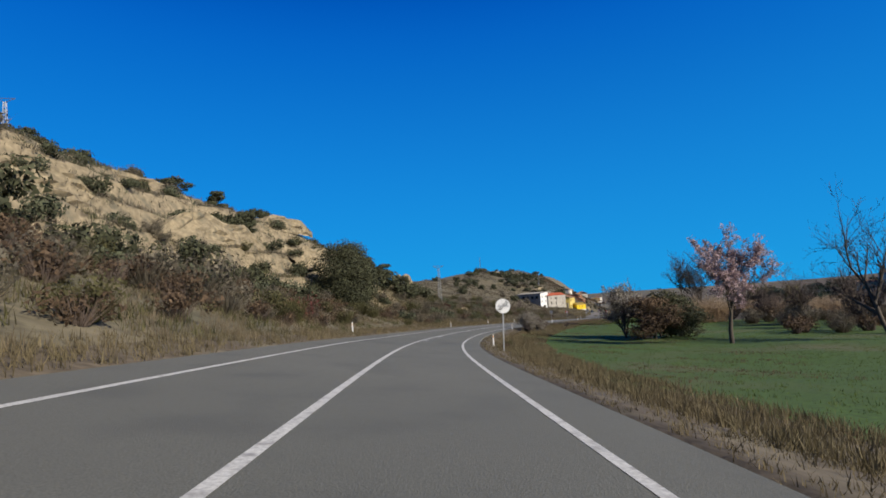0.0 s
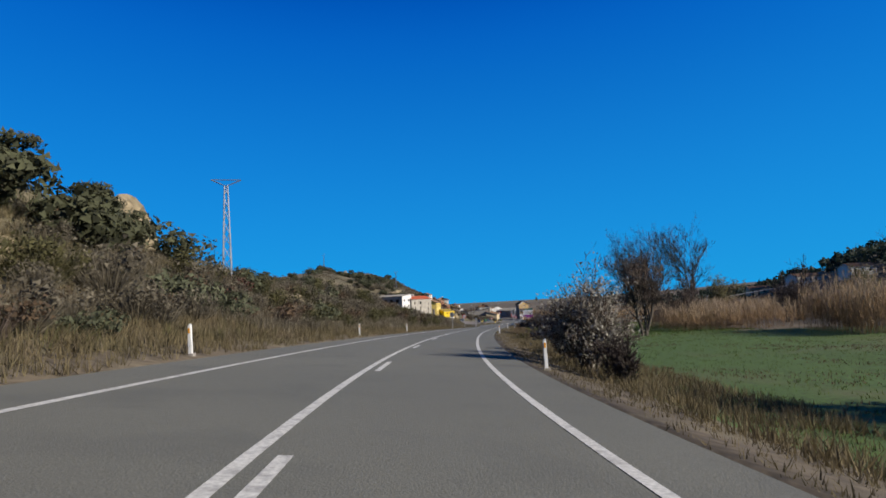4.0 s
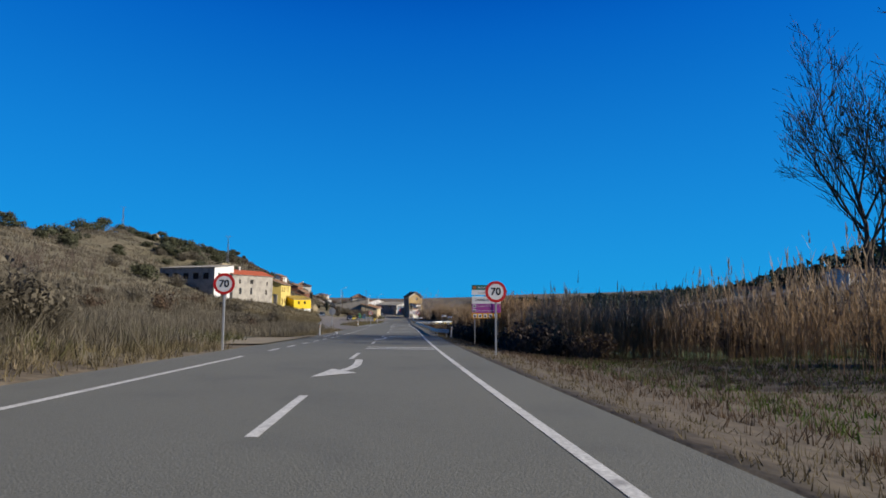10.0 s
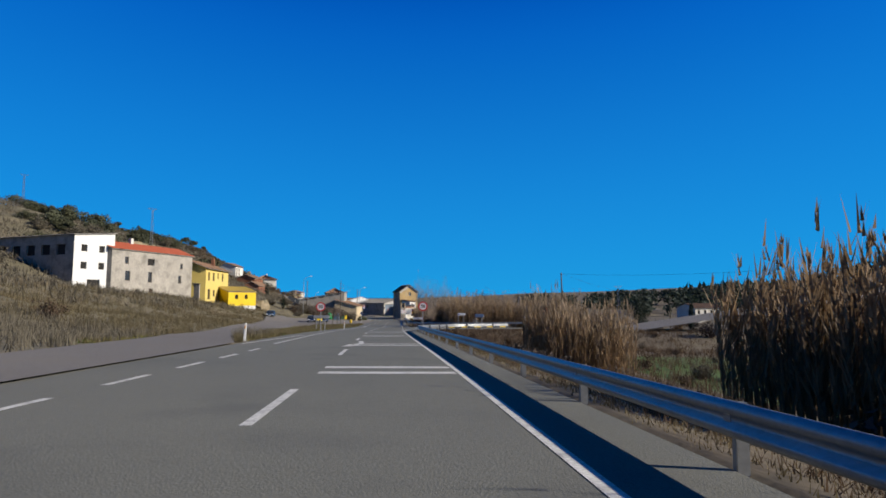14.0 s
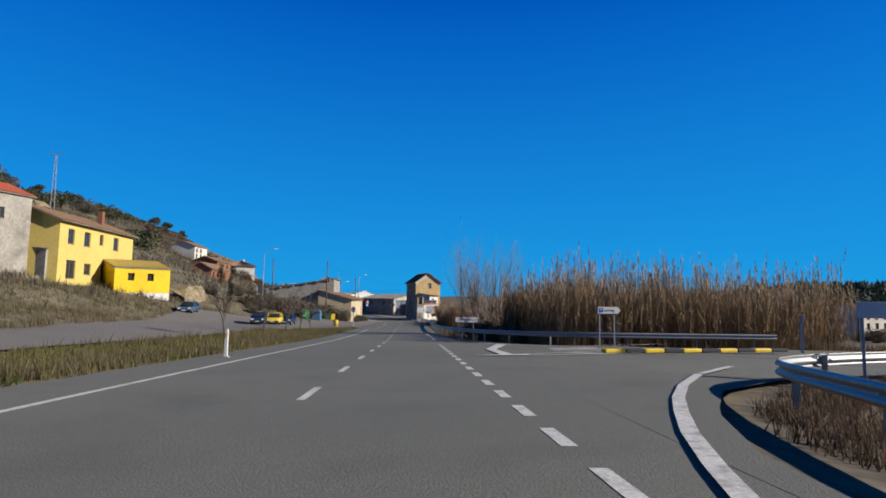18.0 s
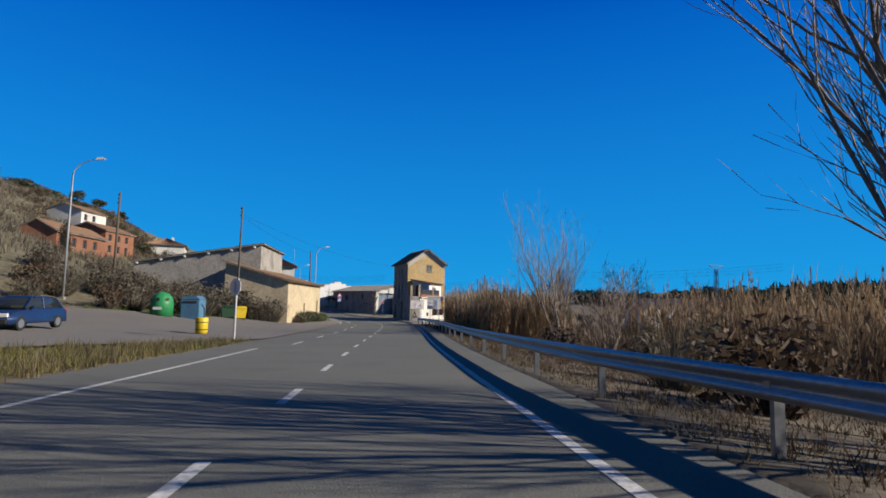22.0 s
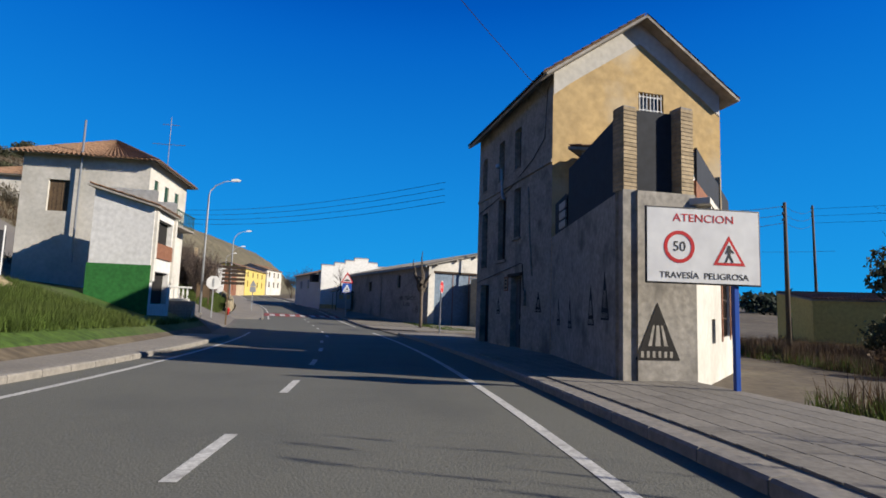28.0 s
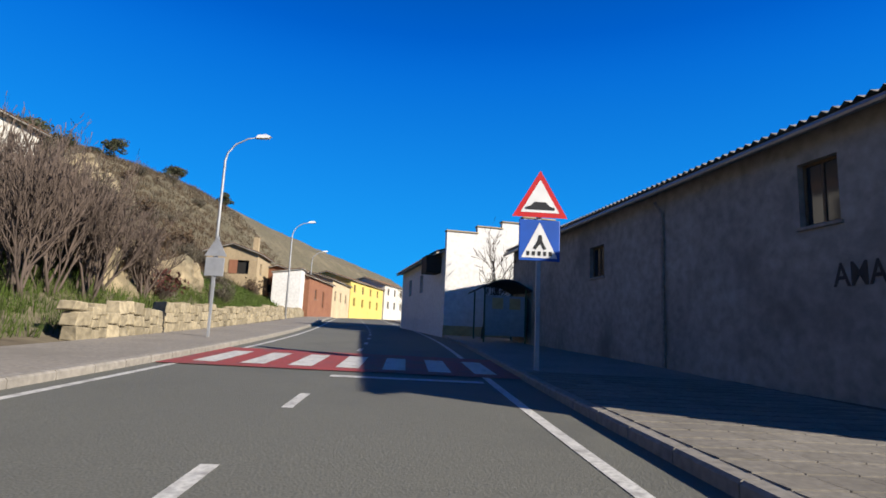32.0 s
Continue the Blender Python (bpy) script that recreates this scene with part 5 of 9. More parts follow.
def fill_opening(house, p0, p1, o, kind, frame_mat):
    """What stands in an opening: a window with frame and pane, shutters, a door, bars, or a near-black sheet painted as
    the shade inside.
    """
    p0, p1 = Vector((*p0, 0)), Vector((*p1, 0))
    d = (p1 - p0).normalized()
    a = math.degrees(math.atan2(d.y, d.x))
    u0, u1, v0, v1 = o
    c = p0 + d * u0
    m = pose(c.x, c.y, v0, 0, 0, a)
    w, h = u1 - u0, v1 - v0
    if kind in ("window", "barred", "green"):
        win = bmesh.new()
        f = 0.06
        for q in ((0, f, 0, h), (w - f, w, 0, h), (f, w - f, 0, f), (f, w - f, h - f, h), (w / 2 - f / 2, w / 2 + f / 2, f, h - f)):
            box(win, q[0], q[1], 0.14, 0.2, q[2], q[3])
        ob = part("window", win, frame_mat, house)
        ob.matrix_basis = m
        part("pane", boxed(0.02, w - 0.02, 0.165, 0.175, 0.02, h - 0.02), M["glass"], ob)
        part("sill", boxed(-0.06, w + 0.06, -0.06, 0.14, -0.07, -0.002, 0.01), M["concrete"], ob)
        if kind == "barred":
            bars_ = bmesh.new()
            for k in range(7):
                x = w * (k + 0.5) / 7
                box(bars_, x - 0.012, x + 0.012, 0.03, 0.055, 0.0, h)
            for z in (0.15, h / 2, h - 0.15):
                box(bars_, 0, w, 0.035, 0.05, z - 0.015, z + 0.015)
            part("window_bars", bars_, M["sign_white"], ob, "white iron bars")
        if kind == "green":
            for x0 in (0.0, w / 2 + 0.01):
                part("shutter", boxed(x0, x0 + w / 2 - 0.01, 0.06, 0.1, 0.0, h, 0.008), M["dark_green_plastic"], ob, "green slatted shutter")
    elif kind == "door":
        ob = part("door", boxed(0.01, w - 0.01, 0.16, 0.21, 0.0, h - 0.01, 0.01), M["dark_wood"], house)
        ob.matrix_basis = m
        part("door_handle", boxed(w * 0.82, w * 0.88, 0.12, 0.16, h * 0.46, h * 0.5, 0.006), M["steel"], ob)
    elif kind == "wooden":
        ob = part("door", boxed(0.01, w - 0.01, 0.14, 0.2, 0.0, h - 0.01, 0.01), M["wood"], house)
        ob.matrix_basis = m
        for k in range(1, 5):
            part("board_gap", boxed(w * k / 5 - 0.008, w * k / 5 + 0.008, 0.132, 0.141, 0.02, h - 0.03), M["dark_wood"], ob)
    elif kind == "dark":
        # no room behind: the sheet's colour stands in for the shade inside
        ob = part("opening", boxed(0.0, w, 0.27, 0.29, 0.0, h), M["shade_and_print"], house)
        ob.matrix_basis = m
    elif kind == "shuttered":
        # near-black sheet painted as the recess's shade, behind one shutter leaf
        ob = part("window", boxed(0.0, w, 0.24, 0.28, 0.0, h), M["shade_and_print"], house, "dark sheet painted as the shade inside a deep-set opening")
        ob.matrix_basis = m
        part("shutter", boxed(w * 0.5, w * 0.98, 0.17, 0.21, 0.03, h - 0.03, 0.008), M["grey_wood"], ob, "weathered grey shutter leaf")
        part("cross_bar", boxed(w * 0.5, w * 0.98, 0.155, 0.17, h * 0.5, h * 0.5 + 0.1), M["grey_wood"], ob)
        part("sill", boxed(-0.04, w + 0.04, -0.04, 0.1, -0.07, -0.002, 0.01), M["concrete"], ob)
    elif kind == "doorway":
        ob = part("door", boxed(w * 0.42, w - 0.01, 0.2, 0.25, 0.0, h - 0.01, 0.01), M["dark_wood"], house, "dark timber door leaf")
        ob.matrix_basis = m
        part("door_jamb", boxed(0.01, w * 0.42, 0.24, 0.28, 0.0, h - 0.01), M["grey_wood"], ob, "faded grey fixed leaf")
        part("door_handle", boxed(w * 0.5, w * 0.54, 0.16, 0.2, h * 0.36, h * 0.42, 0.006), M["steel"], ob)
    elif kind == "glazed":
        win = bmesh.new()
        for k in range(6):
            x = w * k / 5
            box(win, max(0, x - 0.03), min(w, x + 0.03), 0.06, 0.12, 0.0, h)
        for k in range(6):
            z = h * k / 5
            box(win, 0.0, w, 0.065, 0.115, max(0, z - 0.025), min(h, z + 0.025))
        ob = part("window", win, M["dark_wood"], house, "tall window of small panes in dark bars")
        ob.matrix_basis = m
        part("pane", boxed(0.01, w - 0.01, 0.13, 0.14, 0.01, h - 0.01), M["glass"], ob)
    elif kind == "sheet":
        ob = part("sheet_door", boxed(0.0, w, 0.15, 0.18, 0.0, h), M["blue_metal"], house, "blue-grey ribbed metal door")
        ob.matrix_basis = m
        n = int(w / 0.16)
        bm = bmesh.new()
        prism(bm, [(0.0, 0.01), (w / n * 0.55, 0.01), (w / n * 0.55, h - 0.01), (0.0, h - 0.01)], 0.125, 0.152)
        rib = bpy.data.meshes.new("rib")
        bm.to_mesh(rib)
        bm.free()
        rib.materials.append(M["blue_metal"])
        for k in range(n):
            put("rib", rib, ob, pose(w * k / n + 0.02, 0, 0))
        for x in (w * 0.36, w * 0.68):
            part("rail", boxed(x - 0.03, x + 0.03, 0.09, 0.125, 0.0, h), M["brick"], ob, "rusty upright")
        part("lintel", boxed(-0.1, w + 0.1, -0.03, 0.1, h, h + 0.18, 0.01), M["dark_wood"], ob)


FAR_ROOFS = ("valley", "hillside", "brick_house", "upper", "terracotta", "cream", "bright_yellow", "end_house", "river", "grey_barn", "white_house", "red_roofed", "stepped", "salmon", "yellow_house")


def roof_plane(house, a, b, c, d, mat, pitch=0.24, row=0.42, thick=0.09, name="roof", ribs=True, label=""):
    """A roof slope over eave a-b and ridge d-c, in channel tiles or corrugated sheet, on a slab."""
    a, b, c, d = (Vector(p) for p in (a, b, c, d))
    n = max(2, int((b - a).length / pitch))
    if house.name.startswith(FAR_ROOFS):
        pitch, row = 0.7, 1.6
    rows = max(1, int((d - a).length / row)) if ribs else 1
    nrm = (b - a).cross(d - a).normalized()
    if nrm.z < 0:
        nrm = -nrm
    v, f = [], []
    k = 3 if house.name.startswith(FAR_ROOFS) else 4
    cols = n * k + 1
    for r in range(rows):
        for e in (0, 1):
            t = (r + e) / rows
            lift = 0.0 if e else 0.03
            for i in range(cols):
                u = i / (cols - 1)
                p = (a * (1 - u) + b * u) * (1 - t) + (d * (1 - u) + c * u) * t
                v.append(p + nrm * (0.045 * math.sin(2 * math.pi * i / k) + lift + 0.05))
    for r in range(2 * rows - 1):
        for i in range(cols - 1):
            q = r * cols + i
            f.append((q, q + 1, q + cols + 1, q + cols))
    ob = put(name, mesh_of(name, v, f, mat), house, None, label)
    s = [p + nrm * 0.0 for p in (a, b, c, d)] + [p - nrm * thick for p in (a, b, c, d)]
    put("roof_slab", mesh_of("roof_slab", s, [(0, 1, 2, 3), (7, 6, 5, 4), (0, 4, 5, 1), (1, 5, 6, 2), (2, 6, 7, 3), (3, 7, 4, 0)], M["grey_wall"]), house)
    return ob


def eave_tiles(house, a, b, mat, step=0.25):
    """The first course of single channel tiles along an eave."""
    a, b = Vector(a), Vector(b)
    n = int((b - a).length / step)
    ang = math.degrees(math.atan2((b - a).y, (b - a).x))
    bm = bmesh.new()
    ring = [(0.1 * math.cos(math.pi * k / 5), 0.08 * math.sin(math.pi * k / 5)) for k in range(6)] + [(0.085 * math.cos(math.pi * k / 5), 0.065 * math.sin(math.pi * k / 5)) for k in range(5, -1, -1)]
    prism(bm, ring, -0.12, 0.35)
    me = bpy.data.meshes.new("eave_tile")
    bm.to_mesh(me)
    bm.free()
    me.materials.append(mat)
    for k in range(n):
        p = a + (b - a) * (k + 0.5) / n
        put("eave_tile", me, house, pose(p.x, p.y, p.z + random.uniform(-0.015, 0.015), random.uniform(4, 14), 0, ang + random.uniform(-4, 4)))


def house(name, x, y, z, az, w, d, h, label, wall_mat, roof_mat, roof="gable_y", rise=1.5, over=0.4, front=(), right=(), left=(), back=(), below=2.0, frame_mat=None, category="house", front_mat=None, h2=None, group=""):
    """x, y: the left end of the front wall; az: the way along the front; depth goes inwards. Openings: (u0, u1, v0, v1, kind)."""
    t = thing(name, pose(x, y, z, 0, 0, 90 - az), label, category, group)
    frame_mat = frame_mat or M["wood"]
    corners = [(0, 0), (w, 0), (w, d), (0, d)]
    h2 = h if h2 is None else h2
    sides = {"front": (0, 1, front, h, h), "right": (1, 2, right, h, h2), "back": (2, 3, back, h2, h2), "left": (3, 0, left, h2, h)}
    for key, (i, j, ops, ha, hb) in sides.items():
        bm = bmesh.new()
        p0, p1 = corners[i], corners[j]
        L = w if i in (0, 2) else d
        top = None
        lo = min(ha, hb)
        if roof == "gable_y" and key in ("front", "back"):
            top = [(L / 2, h + rise)]
        elif roof == "gable_x" and key in ("left", "right"):
            top = [(L / 2, h + rise)]
        elif ha != hb:
            top = [(L, hb)] if hb > ha else [(0, ha)]
        elif roof == "mono_x" and key in ("front", "back"):
            top = [(L, h + rise)] if key == "front" else [(0, h + rise)]
        z1 = lo
        if roof == "mono_x" and key == "right":
            z1 = h + rise
        wall_mesh(bm, p0, p1, -below, z1, [o[:4] for o in ops], 0.3, top)
        part("wall", bm, (front_mat if key == "front" and front_mat else wall_mat), t)
        for o in ops:
            fill_opening(t, p0, p1, o[:4], o[4], frame_mat)
    e = over
    if roof == "gable_y":
        k = rise / (w / 2)
        roof_plane(t, (-e, -e, h - e * k), (-e, d + e, h - e * k), (w / 2, d + e, h + rise), (w / 2, -e, h + rise), roof_mat)
        roof_plane(t, (w + e, -e, h - e * k), (w + e, d + e, h - e * k), (w / 2, d + e, h + rise), (w / 2, -e, h + rise), roof_mat)
    elif roof == "gable_x":
        k = rise / (d / 2)
        roof_plane(t, (-e, -e, h - e * k), (w + e, -e, h - e * k), (w + e, d / 2, h + rise), (-e, d / 2, h + rise), roof_mat)
        roof_plane(t, (-e, d + e, h - e * k), (w + e, d + e, h - e * k), (w + e, d / 2, h + rise), (-e, d / 2, h + rise), roof_mat)
    elif roof == "mono_y":
        k = (h2 - h) / d
        roof_plane(t, (-e, -e, h - e * k + 0.02), (w + e, -e, h - e * k + 0.02), (w + e, d + e, h2 + e * k + 0.02), (-e, d + e, h2 + e * k + 0.02), roof_mat)
    elif roof == "mono_x":
        k = rise / w
        roof_plane(t, (-e, -e, h - e * k + 0.02), (-e, d + e, h - e * k + 0.02), (w + e, d + e, h + rise + e * k + 0.02), (w + e, -e, h + rise + e * k + 0.02), roof_mat)
    elif roof == "hip":
        m = min(w, d) / 2
        A, B = ((m, d / 2, h + rise), (w - m, d / 2, h + rise)) if w >= d else ((w / 2, m, h + rise), (w / 2, d - m, h + rise))
        k = rise / m * e
        c = [(-e, -e, h - k), (w + e, -e, h - k), (w + e, d + e, h - k), (-e, d + e, h - k)]
        if w >= d:
            quads = ((c[0], c[1], B, A), (c[1], c[2], B, B), (c[2], c[3], A, B), (c[3], c[0], A, A))
        else:
            quads = ((c[0], c[1], A, A), (c[1], c[2], B, A), (c[2], c[3], B, B), (c[3], c[0], A, B))
        for q in quads:
            roof_plane(t, *q, roof_mat)
    return t


def row_of(n, u0, step, w, v0, h, kind):
    return [(u0 + step * k, u0 + step * k + w, v0, v0 + h, kind) for k in range(n)]


GZ = -13.68  # ground of the village street
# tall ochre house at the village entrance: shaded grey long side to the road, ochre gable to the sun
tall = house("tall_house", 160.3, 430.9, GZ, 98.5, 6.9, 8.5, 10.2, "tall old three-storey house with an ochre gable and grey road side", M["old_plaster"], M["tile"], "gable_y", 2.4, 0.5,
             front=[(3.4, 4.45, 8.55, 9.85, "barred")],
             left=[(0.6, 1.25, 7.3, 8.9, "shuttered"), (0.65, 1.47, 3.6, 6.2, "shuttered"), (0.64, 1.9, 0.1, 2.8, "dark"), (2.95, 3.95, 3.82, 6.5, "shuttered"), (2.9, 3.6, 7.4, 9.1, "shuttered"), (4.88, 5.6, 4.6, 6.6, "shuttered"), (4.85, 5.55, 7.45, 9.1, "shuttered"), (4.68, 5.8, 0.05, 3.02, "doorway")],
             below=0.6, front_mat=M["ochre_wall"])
part("string_course", boxed(-0.06, 0.0, 0.0, 8.5, 6.85, 6.98, 0.01), M["old_plaster"], tall)
for y0, z0 in ((4.45, 3.7), (2.8, 4.5)):
    part("sill", boxed(-0.09, 0.0, y0, y0 + 1.2 if y0 > 4 else y0 + 0.9, z0 - 0.02, z0 + 0.08, 0.01), M["concrete"], tall)
part("lintel", boxed(-0.1, 0.02, 2.55, 4.0, 3.02, 3.14, 0.015), M["dark_wood"], tall, "dark timber door lintel")
part("step", boxed(-0.25, 0.0, 2.6, 3.95, -0.1, 0.14, 0.02), M["concrete"], tall)
bm = bmesh.new()
prism(bm, [(0.02, 9.3), (0.8, 9.9), (3.45, 11.7), (6.1, 9.9), (6.88, 9.3), (6.88, 10.15), (3.45, 12.55), (0.02, 10.15)], -0.02, 0.01)
part("pale_gable_band", bm, M["white_wall"], tall, "flaked pale plaster below the eaves")
part("chimney", boxed(5.6, 6.1, 5.0, 5.5, 10.6, 12.2, 0.02), M["brick"], tall)
bm = bmesh.new()
tube(bm, [(-0.1, 4.5, 6.35), (-0.14, 4.7, 6.5), (-0.14, 4.85, 7.7), (-0.3, 4.85, 7.85)], 0.06)
tube(bm, [(-0.3, 4.85, 7.8), (-0.3, 4.85, 7.95)], 0.13)
part("stove_pipe", bm, M["steel"], tall, "galvanised stove pipe up the wall")
bm = bmesh.new()
tube(bm, [(-0.03, 2.1, 6.4), (-0.03, 2.0, 5.8), (-0.03, 1.9, 4.6), (-0.03, 1.6, 2.95)], 0.03)
part("downpipe", bm, M["old_plaster"], tall)
bm = bmesh.new()
tube(bm, [(-0.03, 8.4, 2.95), (-0.03, 5.4, 3.25), (-0.03, 2.75, 3.5), (-0.03, 2.55, 3.45), (-0.03, 2.4, 2.4)], 0.018, 6)
tube(bm, [(-0.03, 8.4, 6.3), (-0.03, 4.0, 6.75), (-0.03, 1.6, 7.4), (-0.03, 0.6, 7.9), (-0.03, 0.4, 9.6), (-0.03, 0.1, 9.9)], 0.018, 6)
part("cable", bm, M["black_plastic"], tall, "thin dark cable along the plaster")
part("tile_sign", boxed(-0.03, 0.0, 4.1, 4.56, 2.46, 3.05), M["brick"], tall, "small red wall plaque")
part("tile_sign_field", boxed(-0.036, -0.03, 4.15, 4.51, 2.51, 3.0), M["pale_brick"], tall)
for k, w in enumerate((0.24, 0.18, 0.26)):
    part("bar", boxed(-0.041, -0.036, 4.33 - w / 2, 4.33 + w / 2, 2.86 - 0.15 * k, 2.93 - 0.15 * k), M["shade_and_print"], tall)
part("meter_box", boxed(-0.1, 0.0, 2.18, 2.42, 1.85, 2.42, 0.015), M["concrete"], tall)


def stencil(parent, m, w, h):
    """A dark triangle sprayed on plaster, with a plain pale middle and bars along its foot."""
    bm = bmesh.new()
    prism(bm, [(-w / 2, 0), (w / 2, 0), (0, h)], -0.004, 0.0)
    ob = part("wall_stencil", bm, M["shade_and_print"], parent, "dark triangular stencil on the plaster")
    ob.matrix_basis = m
    bm = bmesh.new()
    for x0, x1 in ((-0.22, -0.14), (-0.06, 0.06), (0.14, 0.22)):
        prism(bm, [(x0 * w, 0.24 * h), (x1 * w, 0.24 * h), (x1 * w * 0.5, 0.6 * h), (x0 * w * 0.5, 0.6 * h)], -0.008, -0.004)
    for k in range(6):
        x = (-0.38 + 0.13 * k) * w
        prism(bm, [(x, 0.04 * h), (x + 0.06 * w, 0.04 * h), (x + 0.06 * w, 0.15 * h), (x, 0.15 * h)], -0.008, -0.004)
    part("wall_stencil_field", bm, M["old_plaster"], parent).matrix_basis = m


for yy, zz, w, h in ((5.27, 1.5, 0.5, 0.72), (1.03, 1.62, 0.56, 0.74)):
    stencil(tall, pose(-0.004, yy, zz, 0, 0, -90), w, h)

# its walled terrace, narrowing towards the road
annex = thing("terrace_annex", pose(0, 0, GZ), "grey rendered terrace annex with brick piers and dark screens", "annex")
A0, A1, A2, A3 = (160.3, 430.88), (157.35, 423.8), (159.0, 423.5), (166.4, 428.7)
bm = bmesh.new()
wall_mesh(bm, A0, A1, -0.6, 4.2, [], 0.3)
part("wall", bm, M["old_plaster"], annex)
bm = bmesh.new()
wall_mesh(bm, A1, A2, -0.6, 4.2, [], 0.3)
part("wall", bm, M["old_plaster"], annex)
bm = bmesh.new()
LIT = [(2.3, 3.0, 1.0, 1.6), (4.55, 6.4, 1.1, 3.75), (6.75, 8.6, 1.1, 3.75)]
wall_mesh(bm, A2, A3, -0.6, 4.0, LIT, 0.3)
part("wall", bm, M["white_wall"], annex)
fill_opening(annex, A2, A3, LIT[0], "dark", M["wood"])
for o in LIT[1:]:
    fill_opening(annex, A2, A3, o, "glazed", M["wood"])
bm = bmesh.new()
f = bm.faces.new([bm.verts.new((*p, 4.1)) for p in (A0, A1, A2, A3)])
part("terrace_floor", bm, M["concrete"], annex)
U = Vector((math.cos(radians(35.1)), math.sin(radians(35.1))))
V = Vector((-U.y, U.x))


def along(a, b=0.0):
    """A point a metres along the sunny wall and b metres behind it."""
    q = Vector(A2) + U * a + V * b
    return (q.x, q.y)


ob = part("terrace_slab", boxed(-0.1, 9.0, -0.3, 0.2, 3.98, 4.12, 0.02), M["white_wall"], annex, "thin pale slab edge")
ob.matrix_basis = pose(*A2, 0, 0, 0, 35.1)
for k in range(22):
    part("slab_end", boxed(0.2 + 0.4 * k, 0.3 + 0.4 * k, -0.28, 0.0, 3.84, 3.98), M["white_wall"], annex).matrix_basis = pose(*A2, 0, 0, 0, 35.1)
part("parapet", boxed(0.2, 7.2, 0.0, 0.12, 4.12, 4.55, 0.01), M["brick"], annex, "low parapet of bare brick").matrix_basis = pose(*A2, 0, 0, 0, 35.1)
for x0, x1 in ((0.45, 4.5), (4.75, 7.1)):
    part("screen", boxed(x0, x1, 0.02, 0.07, 4.55, 5.35), M["dark_fence"], annex, "dark screen on the parapet").matrix_basis = pose(*A2, 0, 0, 0, 35.1)
part("post", boxed(4.52, 4.72, -0.02, 0.16, 4.12, 5.6, 0.01), M["pale_brick"], annex).matrix_basis = pose(*A2, 0, 0, 0, 35.1)
for x0 in (4.3, 6.42, 8.62):
    part("post", boxed(x0, x0 + 0.2, -0.03, 0.1, 1.0, 3.84, 0.01), M["brick"], annex, "red-brown upright between the windows").matrix_basis = pose(*A2, 0, 0, 0, 35.1)
SIDE = math.degrees(math.atan2(A1[1] - A0[1], A1[0] - A0[0]))
for d_, z_, w_, h_ in ((1.3, 1.25, 0.5, 0.8), (2.9, 1.2, 0.5, 0.9), (5.2, 1.35, 0.6, 1.0), (6.4, 1.5, 0.65, 1.1)):
    q = Vector(A0) + (Vector(A1) - Vector(A0)).normalized() * d_
    stencil(annex, pose(q.x, q.y, z_, 0, 0, SIDE) @ Matrix.Translation((0, -0.004, 0)), w_, h_)
stencil(annex, pose(158.1, 423.66, 0.75, 0, 0, math.degrees(math.atan2(-0.3, 1.65))) @ Matrix.Translation((0, -0.006, 0)), 1.0, 1.15)


def pier(p, h0, h1, parent, size=0.42):
    """A pier of single pale bricks."""
    n = int((h1 - h0) / 0.085)
    core = part("pier", boxed(p[0] - size / 2 + 0.012, p[0] + size / 2 - 0.012, p[1] - size / 2 + 0.012, p[1] + size / 2 - 0.012, h0, h1), M["concrete"], parent)
    for k in range(n):
        part("brick", boxed(p[0] - size / 2, p[0] + size / 2, p[1] - size / 2, p[1] + size / 2, h0 + k * 0.085, h0 + k * 0.085 + 0.07), M["pale_brick"], core)


pier((157.55, 423.98), 4.2, 6.0, annex, 0.34)
pier((158.85, 423.72), 4.2, 6.1, annex, 0.34)
for p, q, h0, h1 in (((160.25, 430.6), (159.55, 428.95), 4.2, 5.3), ((159.45, 428.7), (157.75, 424.5), 4.2, 6.0), ((157.85, 423.95), (158.65, 423.8), 4.25, 6.0)):
    bm = bmesh.new()
    wall_mesh(bm, p, q, h0, h1, [], 0.06)
    part("screen", bm, M["dark_fence"], annex, "dark screen on the parapet")
for k in range(3):
    for j in range(3):
        part("lattice_block", boxed(-0.04, 0.04, -0.1, 0.1, 0.0, 0.22, 0.02), M["white_wall"], annex).matrix_basis = pose(159.86 - 0.1 * j, 429.7 - 0.26 * j, 4.3 + 0.3 * k, 0, 0, -20)
top = house("white_upper_room", *along(5.0, 0.95), GZ + 4.1, 55, 4.7, 3.2, 2.35, "small white upper room with a barred window and tiled lean-to roof", M["bright_wall"], M["tile"], "mono_y", 0.5, 0.35, front=[(1.2, 2.6, 0.75, 1.75, "barred")], below=0.2, h2=2.95)
eave_tiles(top, (-0.3, -0.3, 2.25), (5.0, -0.3, 2.25), M["tile"])
part("hanging", boxed(1.35, 1.55, -0.06, -0.02, 0.9, 1.9, 0.02), M["sign_red"], top, "small red cloth hung by the window")

# warehouse with a ribbed blue door
ware = house("warehouse", 167.35, 461.3, GZ + 0.1, 86, 12.0, 25.0, 5.5, "long grey rendered warehouse with a tall blue metal door", M["grey_wall"], M["fibre"], "gable_y", 1.5, 0.35,
             front=[(0.6, 5.9, 0.0, 4.75, "sheet")], left=[(8.3, 9.35, 3.3, 4.4, "window"), (17.35, 18.25, 3.5, 4.8, "window")], below=0.8, front_mat=M["white_wall"], category="warehouse")
bm = bmesh.new()
tube(bm, [(-0.08, 12.2, 0.1), (-0.08, 12.2, 4.75), (-0.3, 12.2, 5.05)], 0.05)
part("downpipe", bm, M["concrete"], ware)
bm = bmesh.new()
